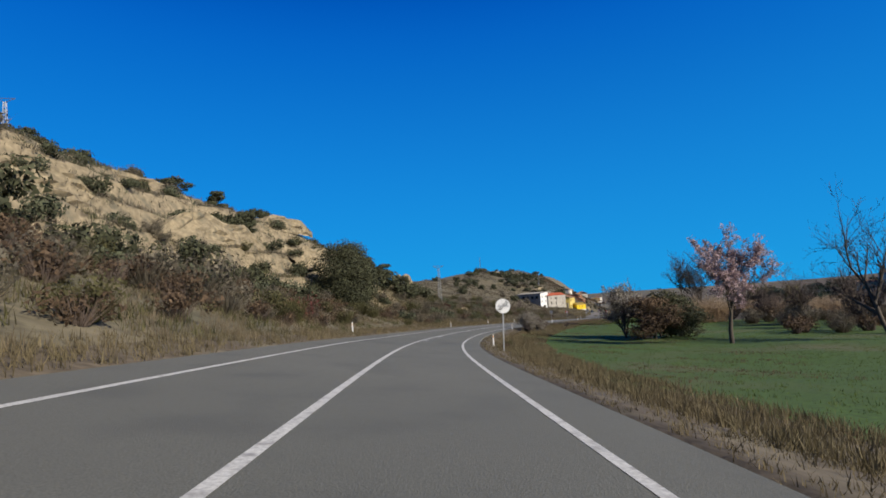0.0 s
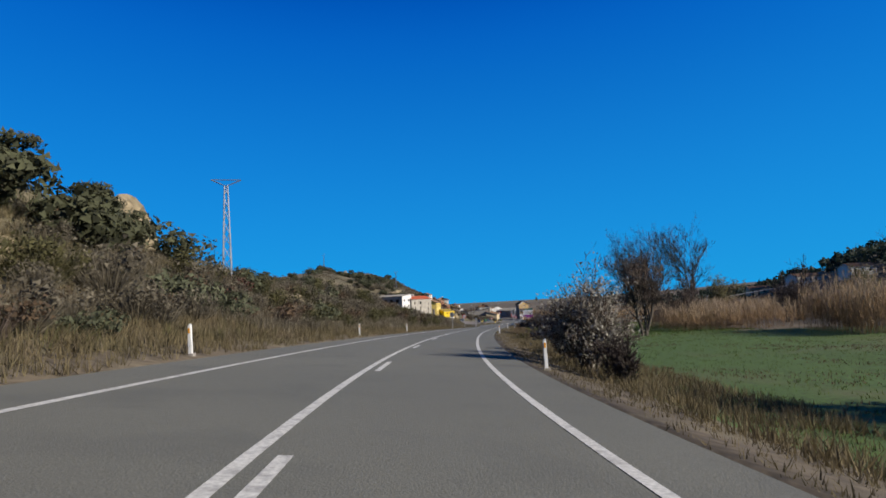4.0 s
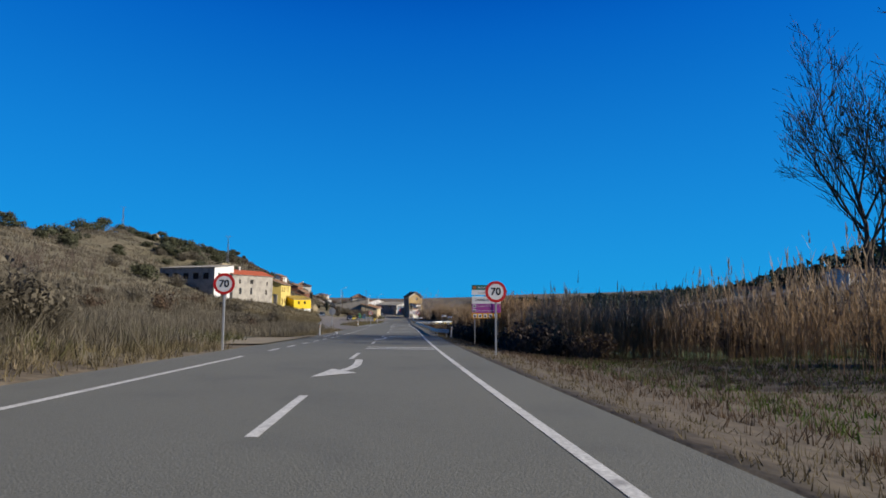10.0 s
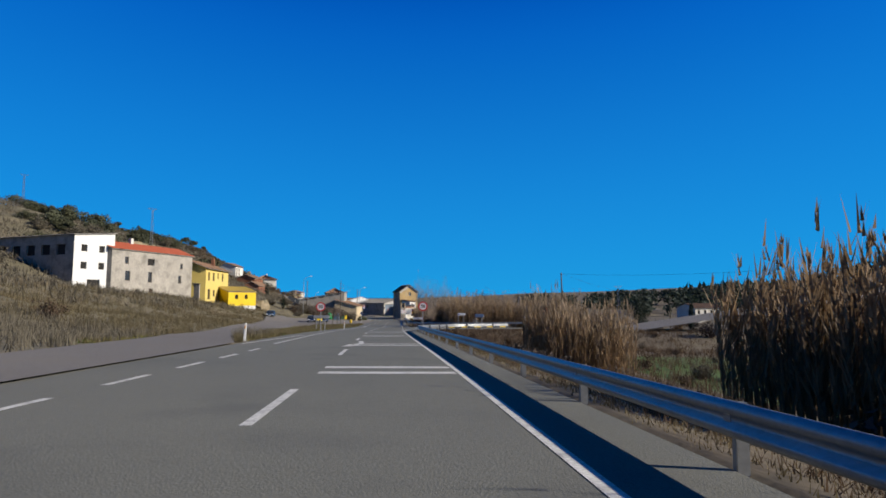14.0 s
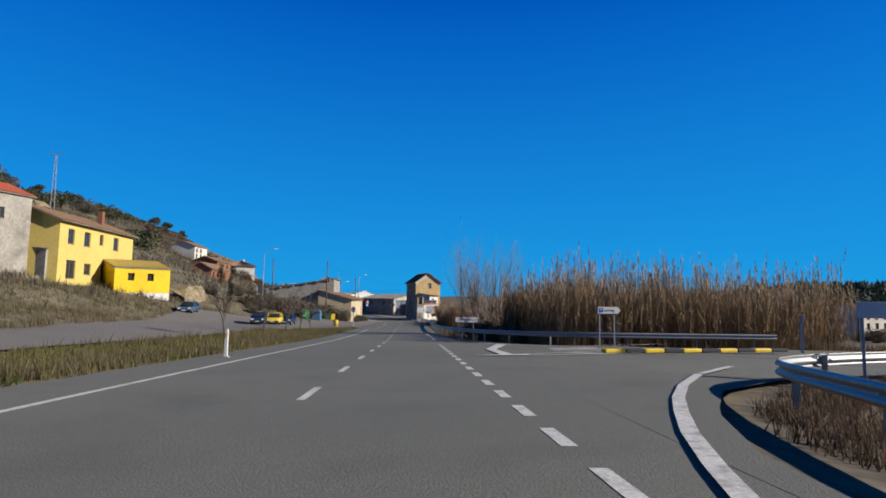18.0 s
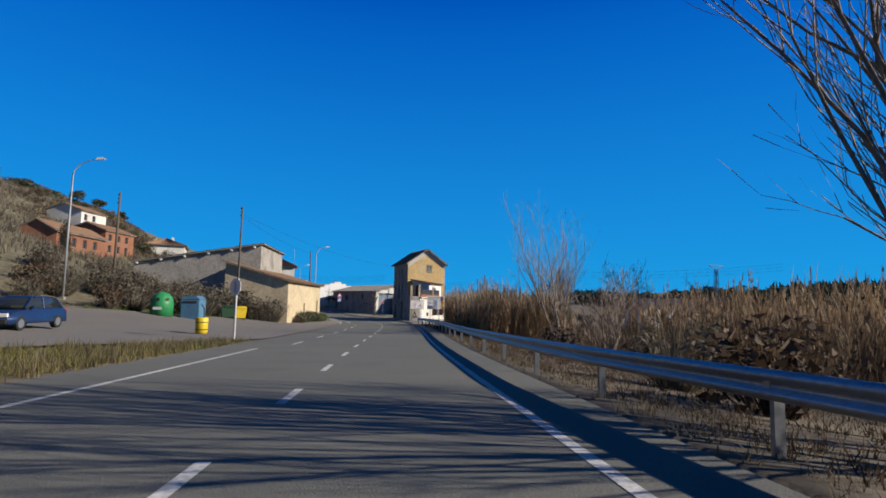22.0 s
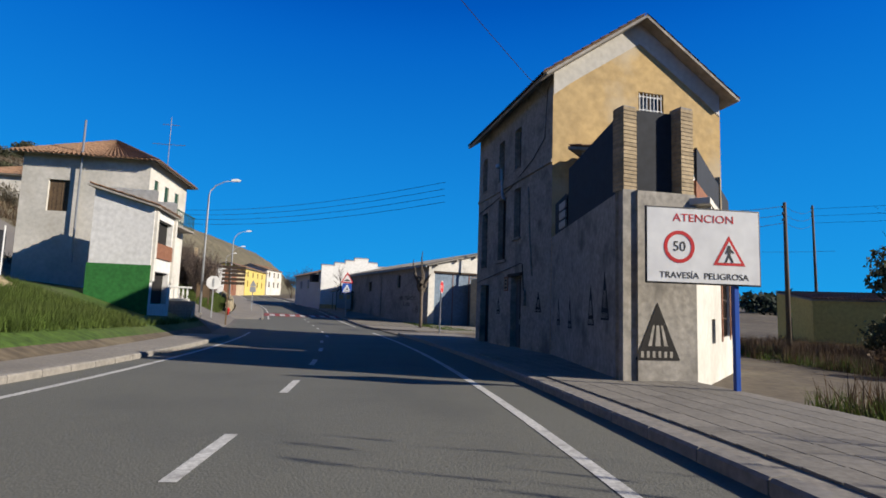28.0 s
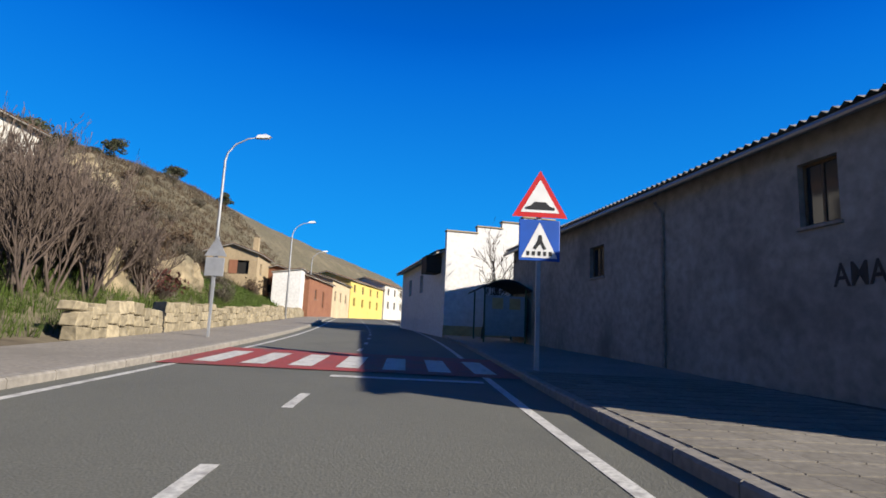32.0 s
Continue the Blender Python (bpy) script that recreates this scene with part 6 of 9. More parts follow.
tube(bm, [(-0.42, -0.3, 5.3), (-0.42, 25.3, 5.25)], 0.07)
part("gutter", bm, M["steel"], ware)
for k in range(6):
    part("rafter_end", boxed(0.6 + 2.0 * k, 0.75 + 2.0 * k, -0.34, 0.0, 5.2 + min(0.6 + 2.0 * k, 11.0 - 2.0 * k) * 0.25, 5.37 + min(0.6 + 2.0 * k, 11.0 - 2.0 * k) * 0.25), M["concrete"], ware)
mir = part("traffic_mirror", disc(0.36, -0.06, 0.0, 0, 28), M["sign_black"], ware, "round convex traffic mirror with a dark rim")
mir.matrix_basis = pose(-0.25, 0.7, 3.5, 0, 0, -60)
bm = bmesh.new()
bmesh.ops.create_uvsphere(bm, u_segments=24, v_segments=12, radius=0.33)
bmesh.ops.transform(bm, matrix=Matrix.Translation((0, -0.06, 0)) @ Matrix.Diagonal((1, 0.22, 1, 1)), verts=bm.verts[:])
part("mirror_face", bm, M["mirror"], mir, smooth=True)
part("bracket", boxed(-0.03, 0.03, 0.0, 0.25, -0.03, 0.03), M["steel"], mir)
for body, size, yy, zz in (("AMA Y ENSANCHA", 0.62, 4.9, 2.45), ("EL ALMA", 0.56, 5.0, 1.85)):
    lettering("wall_writing", body, size, pose(-0.01, yy, zz, 90, 0, -90), M["sign_black"], ware, "CENTER", 0.78, 0.006)
ring = part("wall_writing", disc(0.3, -0.006, 0.0, 0, 24, 0.26), M["sign_black"], ware)
ring.matrix_basis = pose(-0.01, 2.45, 1.42, 0, 0, -90)
lettering("wall_writing", "A", 0.85, pose(-0.012, 2.45, 1.42, 90, 0, -90), M["sign_black"], ware, "CENTER")

# tiled shed and yard wall beside it
shed = house("tiled_shed", 171.2, 460.6, GZ + 0.1, 148, 7.6, 9.0, 4.3, "worn rendered shed with a tiled edge and a metal gate", M["mud_wall"], M["tile"], "flat", 0, 0.2, front=[(3.6, 4.1, 2.7, 3.6, "dark")], right=[(0.7, 4.6, 0.0, 3.4, "sheet")], below=0.6)
eave_tiles(shed, (0, -0.05, 4.35), (7.6, -0.05, 4.85), M["tile"])
bm = bmesh.new()
prism(bm, [(0, 4.3), (7.6, 4.3), (7.6, 4.8)], 0.0, 0.3)
part("wall", bm, M["mud_wall"], shed)

# white house with a stepped gable
step_h = thing("stepped_house", pose(162.6, 489.6, GZ + 0.7, 0, 0, 90 - 84), "bright white house with a stepped tile-topped gable and ochre base", "house")
outline = [(0, -1), (11, -1), (11, 6.0), (9.6, 6.0), (9.6, 6.5), (8.0, 6.5), (8.0, 7.0), (6.6, 7.0), (6.6, 7.5), (4.6, 7.5), (4.6, 7.1), (3.3, 7.1), (3.3, 6.7), (1.8, 6.7), (1.8, 6.3), (0, 6.3)]
bm = bmesh.new()
prism(bm, outline, 0.0, 0.35)
part("gable_wall", bm, M["bright_wall"], step_h)
bm = bmesh.new()
wall_mesh(bm, (0, 14), (0, 0.35), -1, 5.2, [(3, 4, 3.2, 4.4), (7, 8, 3.2, 4.4)], 0.3)
part("wall", bm, M["bright_wall"], step_h)
bm = bmesh.new()
wall_mesh(bm, (11, 0.35), (11, 14), -1, 5.2, [], 0.3)
part("wall", bm, M["bright_wall"], step_h)
bm = bmesh.new()
wall_mesh(bm, (11, 14), (0, 14), -1, 5.2, [], 0.3, [(5.5, 6.8)])
part("wall", bm, M["bright_wall"], step_h)
roof_plane(step_h, (-0.5, 0.35, 5.1), (-0.5, 14.3, 5.1), (5.5, 14.3, 6.9), (5.5, 0.35, 6.9), M["tile"])
roof_plane(step_h, (11.5, 0.35, 5.1), (11.5, 14.3, 5.1), (5.5, 14.3, 6.9), (5.5, 0.35, 6.9), M["tile"])
part("base_band", boxed(-0.03, 11.03, -0.03, 0.0, -0.6, 1.0), M["ochre_wall"], step_h, "ochre painted base")
for x0, x1, zz in ((0, 1.8, 6.3), (1.8, 3.3, 6.7), (3.3, 4.6, 7.1), (4.6, 6.6, 7.5), (6.6, 8.0, 7.0), (8.0, 9.6, 6.5), (9.6, 11, 6.0)):
    part("coping_tile", boxed(x0 - 0.05, x1 + 0.05, -0.08, 0.43, zz, zz + 0.08, 0.02), M["pale_brick"], step_h)
part("balcony", boxed(-0.9, 0.0, 1.0, 2.4, 4.0, 5.0, 0.02), M["dark_wood"], step_h)

# bus shelter against the warehouse
sh = thing("bus_shelter", pose(*on_road(512.6, 4.75, 0.16), 0, 0, turn_at(512.6)), "dark-roofed bus shelter with posters beside the footway", "bus shelter")
bm = bmesh.new()
ringo = [(-1.2 + 2.4 * k / 8, 2.4 + 0.45 * math.sin(math.pi * k / 8)) for k in range(9)]
prism(bm, ringo + [(x, z - 0.08) for x, z in ringo[::-1]], -0.2, 3.2)
part("roof", bm, M["dark_fence"], sh)
for x, y in ((-0.9, 0.1), (-0.9, 2.9), (1.0, 0.1), (1.0, 2.9)):
    bm = bmesh.new()
    tube(bm, [(x, y, -0.1), (x, y, 2.45)], 0.04)
    part("post", bm, M["dark_green_plastic"], sh)
part("back_panel", boxed(0.95, 1.0, 0.15, 2.85, 0.3, 2.1), M["pole_grey"], sh)
part("side_panel", boxed(-0.85, 0.95, 0.1, 0.14, 0.3, 2.1), M["pole_grey"], sh)
for x in (-0.55, 0.25):
    part("poster", boxed(x, x + 0.5, 0.08, 0.1, 1.5, 2.0), M["ochre_wall"], sh, "small orange poster")
part("bench", boxed(0.4, 0.9, 0.4, 2.6, 0.42, 0.48, 0.01), M["wood"], sh)

# villa on the bank with its porch
villa = house("villa", 139.2, 452.0, -11.2, 103, 6.7, 7.0, 7.35, "white two-storey villa with a red-brown hipped tile roof", M["white_wall"], M["tile"], "hip", 1.7, 0.5,
              front=[(1.4, 2.5, 3.9, 5.7, "wooden")], right=[(0.8, 1.5, 4.2, 6.2, "green"), (2.6, 3.4, 4.0, 6.2, "green"), (4.6, 5.4, 4.0, 6.2, "green"), (1.2, 2.2, 0.8, 2.2, "green"), (4.4, 5.4, 0.1, 2.3, "door")], below=2.0)
eave_tiles(villa, (-0.5, -0.52, 7.07), (7.2, -0.52, 7.07), M["tile"])
eave_tiles(villa, (7.22, -0.5, 7.07), (7.22, 7.5, 7.07), M["tile"])
part("balcony_slab", boxed(6.7, 7.5, 2.3, 6.8, 3.75, 3.9, 0.02), M["concrete"], villa)
for k in range(14):
    part("baluster", boxed(7.43, 7.47, 2.35 + 0.33 * k, 2.39 + 0.33 * k, 3.9, 4.8), M["dark_green_plastic"], villa)
part("hand_rail", boxed(7.42, 7.48, 2.3, 6.8, 4.8, 4.86), M["dark_green_plastic"], villa)
bm = bmesh.new()
tube(bm, [(3.1, -0.25, 1.0), (3.1, -0.25, 9.2)], 0.06)
part("flue", bm, M["steel"], villa, "tall metal flue")
bm = bmesh.new()
tube(bm, [(6.6, 3.0, 5.0), (6.6, 3.0, 10.8)], 0.025)
for z, l in ((10.3, 0.5), (9.0, 1.0)):
    tube(bm, [(6.6 - l, 3.0, z), (6.6 + l, 3.0, z)], 0.02)
part("aerial", bm, M["steel"], villa)
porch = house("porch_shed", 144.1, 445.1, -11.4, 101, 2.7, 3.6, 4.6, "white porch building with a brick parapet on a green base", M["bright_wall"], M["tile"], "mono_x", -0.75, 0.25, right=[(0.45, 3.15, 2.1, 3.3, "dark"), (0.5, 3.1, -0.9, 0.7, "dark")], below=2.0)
part("green_base", boxed(-0.06, 2.74, -0.06, 0.0, -1.9, 0.95), M["green_wall"], porch, "green painted base wall")
part("brick_parapet", boxed(2.7, 2.78, 0.4, 3.2, 1.35, 2.1, 0.01), M["brick"], porch, "red brick parapet")
for yy in (0.2, 3.4):
    part("pillar", boxed(2.68, 2.84, yy - 0.14, yy + 0.14, 0.2, 3.6, 0.01), M["white_wall"], porch)
eave_tiles(porch, (2.92, 0.0, 3.8), (2.92, 3.6, 3.8), M["tile"])
# dark screen fence on the bank in front of the villa
fence = thing("screen_fence", pose(0, 0, 0), "dark green screen fence on thin white posts", "fence")
F0 = Vector(spot(466.5, -13.5))
F1 = Vector(spot(462, -24))
F2 = Vector(spot(459, -34))
for p, q in ((F0, F1), (F1, F2)):
    v = [p, q, q + Vector((0, 0, 2.6)), p + Vector((0, 0, 2.0)), p + Vector((0.05, 0.05, 0)), q + Vector((0.05, 0.05, 0)), q + Vector((0.05, 0.05, 2.6)), p + Vector((0.05, 0.05, 2.0))]
    put("screen", mesh_of("screen", v, [(0, 1, 2, 3), (7, 6, 5, 4), (0, 4, 5, 1), (1, 5, 6, 2), (2, 6, 7, 3), (3, 7, 4, 0)], M["dark_fence"]), fence)
    for k in range(5):
        r = p + (q - p) * k / 4
        bm = bmesh.new()
        tube(bm, [(r.x, r.y, r.z - 0.8), (r.x, r.y, r.z + 2.2)], 0.03)
        part("post", bm, M["sign_white"], fence)
# white balustrade stair at the villa's corner
stair = thing("villa_stair", pose(*spot(481.5, -9.4), 0, 0, turn_at(481)), "white balustrade on a stone stair beside the lane", "stair")
part("wall", boxed(-3.5, 0, -0.2, 0.2, -0.5, 1.0, 0.02), M["white_wall"], stair)
for k in range(14):
    bm = bmesh.new()
    x = -3.4 + 0.25 * k
    tube(bm, [(x, 0, 1.0), (x, 0, 1.15), (x, 0, 1.35), (x, 0, 1.65)], [0.05, 0.035, 0.07, 0.04], 6)
    part("baluster", bm, M["bright_wall"], stair)
part("hand_rail", boxed(-3.6, 0.1, -0.12, 0.12, 1.65, 1.77, 0.02), M["bright_wall"], stair)
for k in range(6):
    part("step", boxed(-1.2 + 0.3 * k * 0, 0.6, -1.6 + 0.3 * k - 1.8, -1.3 + 0.3 * k - 1.8, -0.4, 0.17 * k, 0.01), M["concrete"], stair)

# old barns before the village
barn = house("roadside_barn", 132.6, 402.6, -12.7, 26.0, 21.5, 6.5, 4.4, "long low barn with worn ochre plaster and a tiled eave", M["mud_wall"], M["tile"], "mono_y", 0, 0.35,
             front=[(9.0, 9.9, 0.6, 2.0, "wooden"), (18.6, 19.6, 0.4, 2.3, "wooden")], left=[(0.8, 2.4, 0.2, 3.2, "wooden")], below=1.0, category="barn", h2=6.2)
eave_tiles(barn, (-0.3, -0.4, 4.25), (21.8, -0.4, 4.25), M["tile"])
grey_barn = house("grey_barn", 118.5, 414.5, -12.6, 113, 13.6, 14.0, 6.2, "large grey rendered barn with one roof slope rising to the road", M["grey_wall"], M["fibre"], "mono_x", 2.3, 0.35, below=2.0, category="barn")
for k in range(6):
    part("rafter_end", boxed(0.3 + 2.5 * k, 0.5 + 2.5 * k, -0.34, -0.05, 5.95 + 0.42 * k, 6.15 + 0.42 * k), M["sign_white"], grey_barn)

# houses on the slope, up the valley side
white_house = house("white_house", 64.4, 357.0, -4.2, 50, 7.6, 21.0, 9.2, "white three-storey house with a long grey flank", M["grey_wall"], M["fibre"], "mono_x", 0.9, 0.3,
                    front=[(1.3, 2.4, 6.4, 7.6, "dark"), (4.6, 5.7, 6.4, 7.6, "dark"), (1.3, 2.4, 3.4, 4.6, "dark"), (4.6, 5.7, 3.4, 4.6, "dark"), (2.6, 5.0, 0.1, 1.6, "dark")],
                    left=row_of(5, 1.5, 3.8, 2.2, 5.8, 1.8, "dark"), below=3.0, front_mat=M["bright_wall"])
red_house = house("red_roofed_house", 69.9, 360.4, -6.4, 43, 21.5, 8.0, 9.6, "long grey rendered house with a bright red tile roof", M["grey_wall"], M["red_tile"], "gable_x", 1.6, 0.3,
                  front=[(3.0, 3.9, 6.9, 8.2, "window"), (8.6, 10.4, 6.9, 8.2, "dark"), (17.8, 18.5, 6.6, 7.8, "window"), (3.2, 4.4, 3.8, 5.6, "window"), (8.9, 9.9, 3.6, 5.6, "window"), (17.3, 18.2, 3.6, 5.2, "window"), (9.2, 10.3, 0.2, 2.4, "door")], below=2.5)
part("plinth", boxed(0.5, 21.8, -1.5, -1.2, -2.5, 0.4), M["concrete"], red_house, "low concrete yard wall")
part("chimney", boxed(8, 8.6, 3.5, 4.1, 10.6, 12.2, 0.02), M["white_wall"], red_house)
link = house("grey_link", 86.2, 376.4, -6.4, 35, 4.0, 5.0, 3.6, "low grey rendered lean-to between two houses", M["grey_wall"], M["fibre"], "mono_y", 0, 0.1, front=[(1.4, 2.2, 1.0, 2.2, "window")], below=2.0, h2=4.0)
yellow = house("yellow_house", 87.4, 376.2, -6.4, 22.5, 19.0, 8.5, 7.3, "long yellow two-storey house with a brown tile roof", M["yellow_wall"], M["tile"], "gable_x", 1.7, 0.6,
               front=[(1.8, 3.2, 4.5, 6.3, "window"), (5.4, 6.9, 4.5, 6.3, "window"), (9.2, 10.2, 5.0, 6.4, "window"), (13.0, 14.5, 4.6, 6.4, "window"), (1.8, 3.8, 0.3, 2.5, "window"), (5.8, 7.4, 0.9, 2.3, "window"), (10.0, 11.2, 0.1, 2.4, "door"), (15.0, 16.0, 0.9, 2.2, "window")], below=3.0)
part("chimney", boxed(14.0, 14.7, 2.2, 2.9, 7.6, 10.2, 0.02), M["brick"], yellow)
yshed = house("yellow_shed", 93.0, 381.4, -7.4, 72, 6.9, 5.2, 3.0, "bright yellow awning shed on a white base", M["yellow_sheet"], M["yellow_wall"], "mono_y", 0, 0.15, front=[(1.6, 2.4, 1.3, 2.3, "dark"), (4.0, 4.8, 1.3, 2.3, "dark")], below=0.3, h2=4.2)
part("base_wall", boxed(0.0, 6.9, 0.05, 0.25, -1.8, 0.0), M["bright_wall"], yshed, "white base wall")
# houses above the bank and at the bend
upper = house("upper_white_house", 129.8, 494.2, -6.0, 7, 12.0, 9.0, 8.4, "tall white house with balconies above the bank", M["white_wall"], M["tile"], "hip", 1.8, 0.6,
              front=row_of(3, 2.2, 3.4, 1.0, 5.2, 2.0, "dark") + row_of(3, 2.2, 3.4, 1.0, 1.6, 2.0, "window"), right=row_of(2, 1.6, 3.6, 1.0, 5.2, 2.0, "dark"), below=3.0)
part("chimney", boxed(9.0, 9.6, 3.0, 3.6, 8.8, 11.0, 0.02), M["white_wall"], upper)
for u in (2.0, 8.8):
    part("balcony", boxed(u, u + 1.4, -0.7, 0.0, 5.0, 5.12, 0.01), M["concrete"], upper)
    part("balcony_rail", boxed(u, u + 1.4, -0.72, -0.68, 5.9, 5.95), M["dark_fence"], upper)
salmon = house("salmon_house", 140.9, 521.5, -8.9, 92, 5.4, 7.0, 4.4, "salmon brick house with a red shutter above the road", M["pale_brick"], M["tile"], "gable_y", 0.9, 0.4, front=[(2.4, 4.5, 2.0, 3.5, "dark")], right=[(1.5, 2.4, 2.2, 3.4, "window")], below=3.5)
part("shutter", boxed(2.4, 3.3, -0.06, -0.02, 2.0, 3.5, 0.01), M["brick"], salmon, "dark red shutter")
part("chimney", boxed(4.6, 5.2, 0.6, 1.2, 4.6, 6.2, 0.02), M["pale_brick"], salmon)
house("small_white_outhouse", 147.6, 524.0, -8.6, 92, 3.2, 4.0, 2.4, "small white outhouse on the bank", M["bright_wall"], M["tile"], "mono_x", 0.5, 0.2, below=2.5)
house("terracotta_house", 151.5, 526.5, -9.8, 9, 12.8, 8.0, 3.6, "low terracotta rendered house at the bend", M["brick"], M["tile"], "gable_x", 1.1, 0.35, front=[(3.0, 4.0, 1.0, 2.2, "window"), (7.0, 8.0, 0.1, 2.2, "door")], left=[(2.5, 3.4, 1.4, 2.4, "window")], below=3.0)
house("cream_house", 153.5, 539.3, -9.3, 10, 12.0, 8.0, 4.0, "cream rendered house at the bend", M["mud_wall"], M["tile"], "gable_x", 1.1, 0.35, front=row_of(3, 1.5, 3.6, 1.0, 1.1, 1.3, "window"), below=3.0)
house("bright_yellow_house", 155.7, 551.2, -9.0, 18, 19.0, 8.5, 4.9, "bright yellow two-storey house at the bend", M["yellow_wall"], M["tile"], "gable_x", 1.3, 0.4, front=row_of(4, 1.6, 4.4, 1.0, 3.0, 1.2, "window") + row_of(4, 1.6, 4.4, 1.1, 0.6, 1.4, "dark"), below=3.0)
house("end_house", 161.9, 569.6, -8.6, 24, 12.0, 9.0, 5.6, "pale house with dark windows at the far bend", M["white_wall"], M["tile"], "gable_x", 1.4, 0.35, front=row_of(3, 1.6, 3.6, 1.0, 3.6, 1.3, "window") + row_of(3, 1.6, 3.6, 1.1, 0.8, 1.5, "dark"), below=3.0)
garage = house("ochre_garage", 183.6, 437.7, -13.9, 128, 15.0, 7.0, 3.2, "long ochre wall of a garage in a yard", M["yellow_wall"], M["tile"], "mono_y", 0, 0.1, left=[(2.0, 3.2, 0.1, 2.1, "wooden")], below=1.0, h2=3.9)
eave_tiles(garage, (0, -0.1, 3.22), (15.0, -0.1, 3.22), M["tile"])
# small houses further up the slope
for nm, s, o, dzb, az, w, d, h, wm, rm, lab in (
        ("brick_house", 486, -44, 0, 30, 9, 7, 5.0, "brick", "tile", "small brick house on the hillside"),
        ("hillside_house", 498, -50, 0, 30, 8, 7, 4.6, "white_wall", "tile", "small pale house on the hillside"),
        ("hillside_shed", 446, -43, 0, 25, 12, 5, 2.6, "brick", "tile", "low brick shed with a tiled roof on the slope"),
        ("river_house", 452, 46, 0, 110, 14, 9, 4.4, "bright_wall", "fibre", "white house with a brown roof behind the reeds"),
        ("valley_house", 420, 95, 0, 100, 10, 8, 5.0, "white_wall", "tile", "pale house among trees in the valley"),
        ("valley_house", 372, 118, 0, 120, 9, 7, 4.5, "mud_wall", "tile", "stone-coloured house among trees in the valley"),
        ("valley_house", 330, 122, 0, 95, 12, 7, 5.0, "white_wall", "tile", "white house among trees in the valley"),
        ("valley_house", 300, 128, 0, 110, 9, 8, 6.0, "white_wall", "tile", "white house among trees in the valley"),
        ("valley_house", 262, 135, 0, 100, 10, 8, 5.5, "mud_wall", "tile", "pale house among trees in the valley"),
        ("valley_house", 236, 150, 0, 80, 14, 8, 5.0, "bright_wall", "fibre", "white farm building in the valley"),
        ("valley_house", 205, 160, 0, 100, 11, 8, 5.5, "white_wall", "tile", "pale house in the valley")):
    x, y, z = spot(s, o)
    hh = house(nm, x, y, z - 0.3, az, w, d, h, lab, M[wm], M[rm], "gable_x", 1.4, 0.35,
               front=row_of(max(2, int(w / 2.8)), 0.9, 2.6, 1.0, h - 1.9, 1.2, "window") + (row_of(max(2, int(w / 2.8)), 0.9, 2.6, 1.0, 1.0, 1.3, "window") if h > 4.4 else []), below=2.5, group="village houses")


# ---- poles, lamps and wires ----
def street_lamp(s, o, reach, label="tall grey street lamp with a curved arm", height=9.0):
    x, y, z = spot(s, o)
    t = thing("street_lamp", pose(x, y, z, 0, 0, turn_at(s)), label, "street lamp", "street lamps")
    bm = bmesh.new()
    pts = [(0, 0, -0.3), (0, 0, height * 0.55), (0, 0, height - 1.4)] + [(reach * (1 - math.cos(a)), 0, height - 1.4 + 1.3 * math.sin(a)) for a in (0.3, 0.7, 1.1, 1.4)]
    tube(bm, pts, [0.085, 0.07, 0.055, 0.045, 0.04, 0.035, 0.03], 8)
    part("pole", bm, M["pole_grey"], t, smooth=True)
    x1, z1 = pts[-1][0], pts[-1][2]
    bm = bmesh.new()
    prism(bm, [(x1 - 0.1, z1 - 0.06), (x1 + 0.5, z1 - 0.02), (x1 + 0.62, z1 + 0.08), (x1 + 0.4, z1 + 0.16), (x1, z1 + 0.1)], -0.12, 0.12)
    part("head", bm, M["sign_white"], t, "pale lamp head")
    part("foot", boxed(-0.15, 0.15, -0.15, 0.15, -0.1, 0.12, 0.02), M["concrete"], t)
    return t


for s, o, rch, ht in ((408, -24.6, 2.0, 10.6), (450.5, -10.2, 1.6, 10.0), (485.8, -9.2, 1.8, 9.9), (514.5, -8.6, 1.7, 9.2), (537, -8.0, 1.6, 8.6), (561, -8.0, 1.6, 8.6)):
    street_lamp(s, o, rch, height=ht)


def wood_pole(s, o, height, lean=0.0, label="weathered wooden utility pole with wires"):
    x, y, z = spot(s, o)
    t = thing("utility_pole", pose(x, y, z, 0, lean, turn_at(s)), label, "utility pole", "utility poles")
    bm = bmesh.new()
    tube(bm, [(0, 0, -0.5), (0, 0, height * 0.5), (0, 0, height)], [0.13, 0.11, 0.08], 8)
    part("pole", bm, M["pole_wood"], t, smooth=True)
    for z in (height - 0.25, height - 0.6, height - 0.95):
        part("insulator", boxed(-0.16, -0.08, -0.05, 0.05, z - 0.06, z + 0.06, 0.015), M["dark_fence"], t)
    return t


POLES = ((423, -16.2, 11.0), (416, -25, 9.0), (450, -11, 9.0), (489.5, 14.6, 8.6), (467.3, 22.1, 8.0), (478.8, 39.0, 11.5), (402, 76, 9.0), (335, 24.9, 8.2))
for s, o, h in POLES:
    wood_pole(s, o, h, random.uniform(-1.5, 1.5))


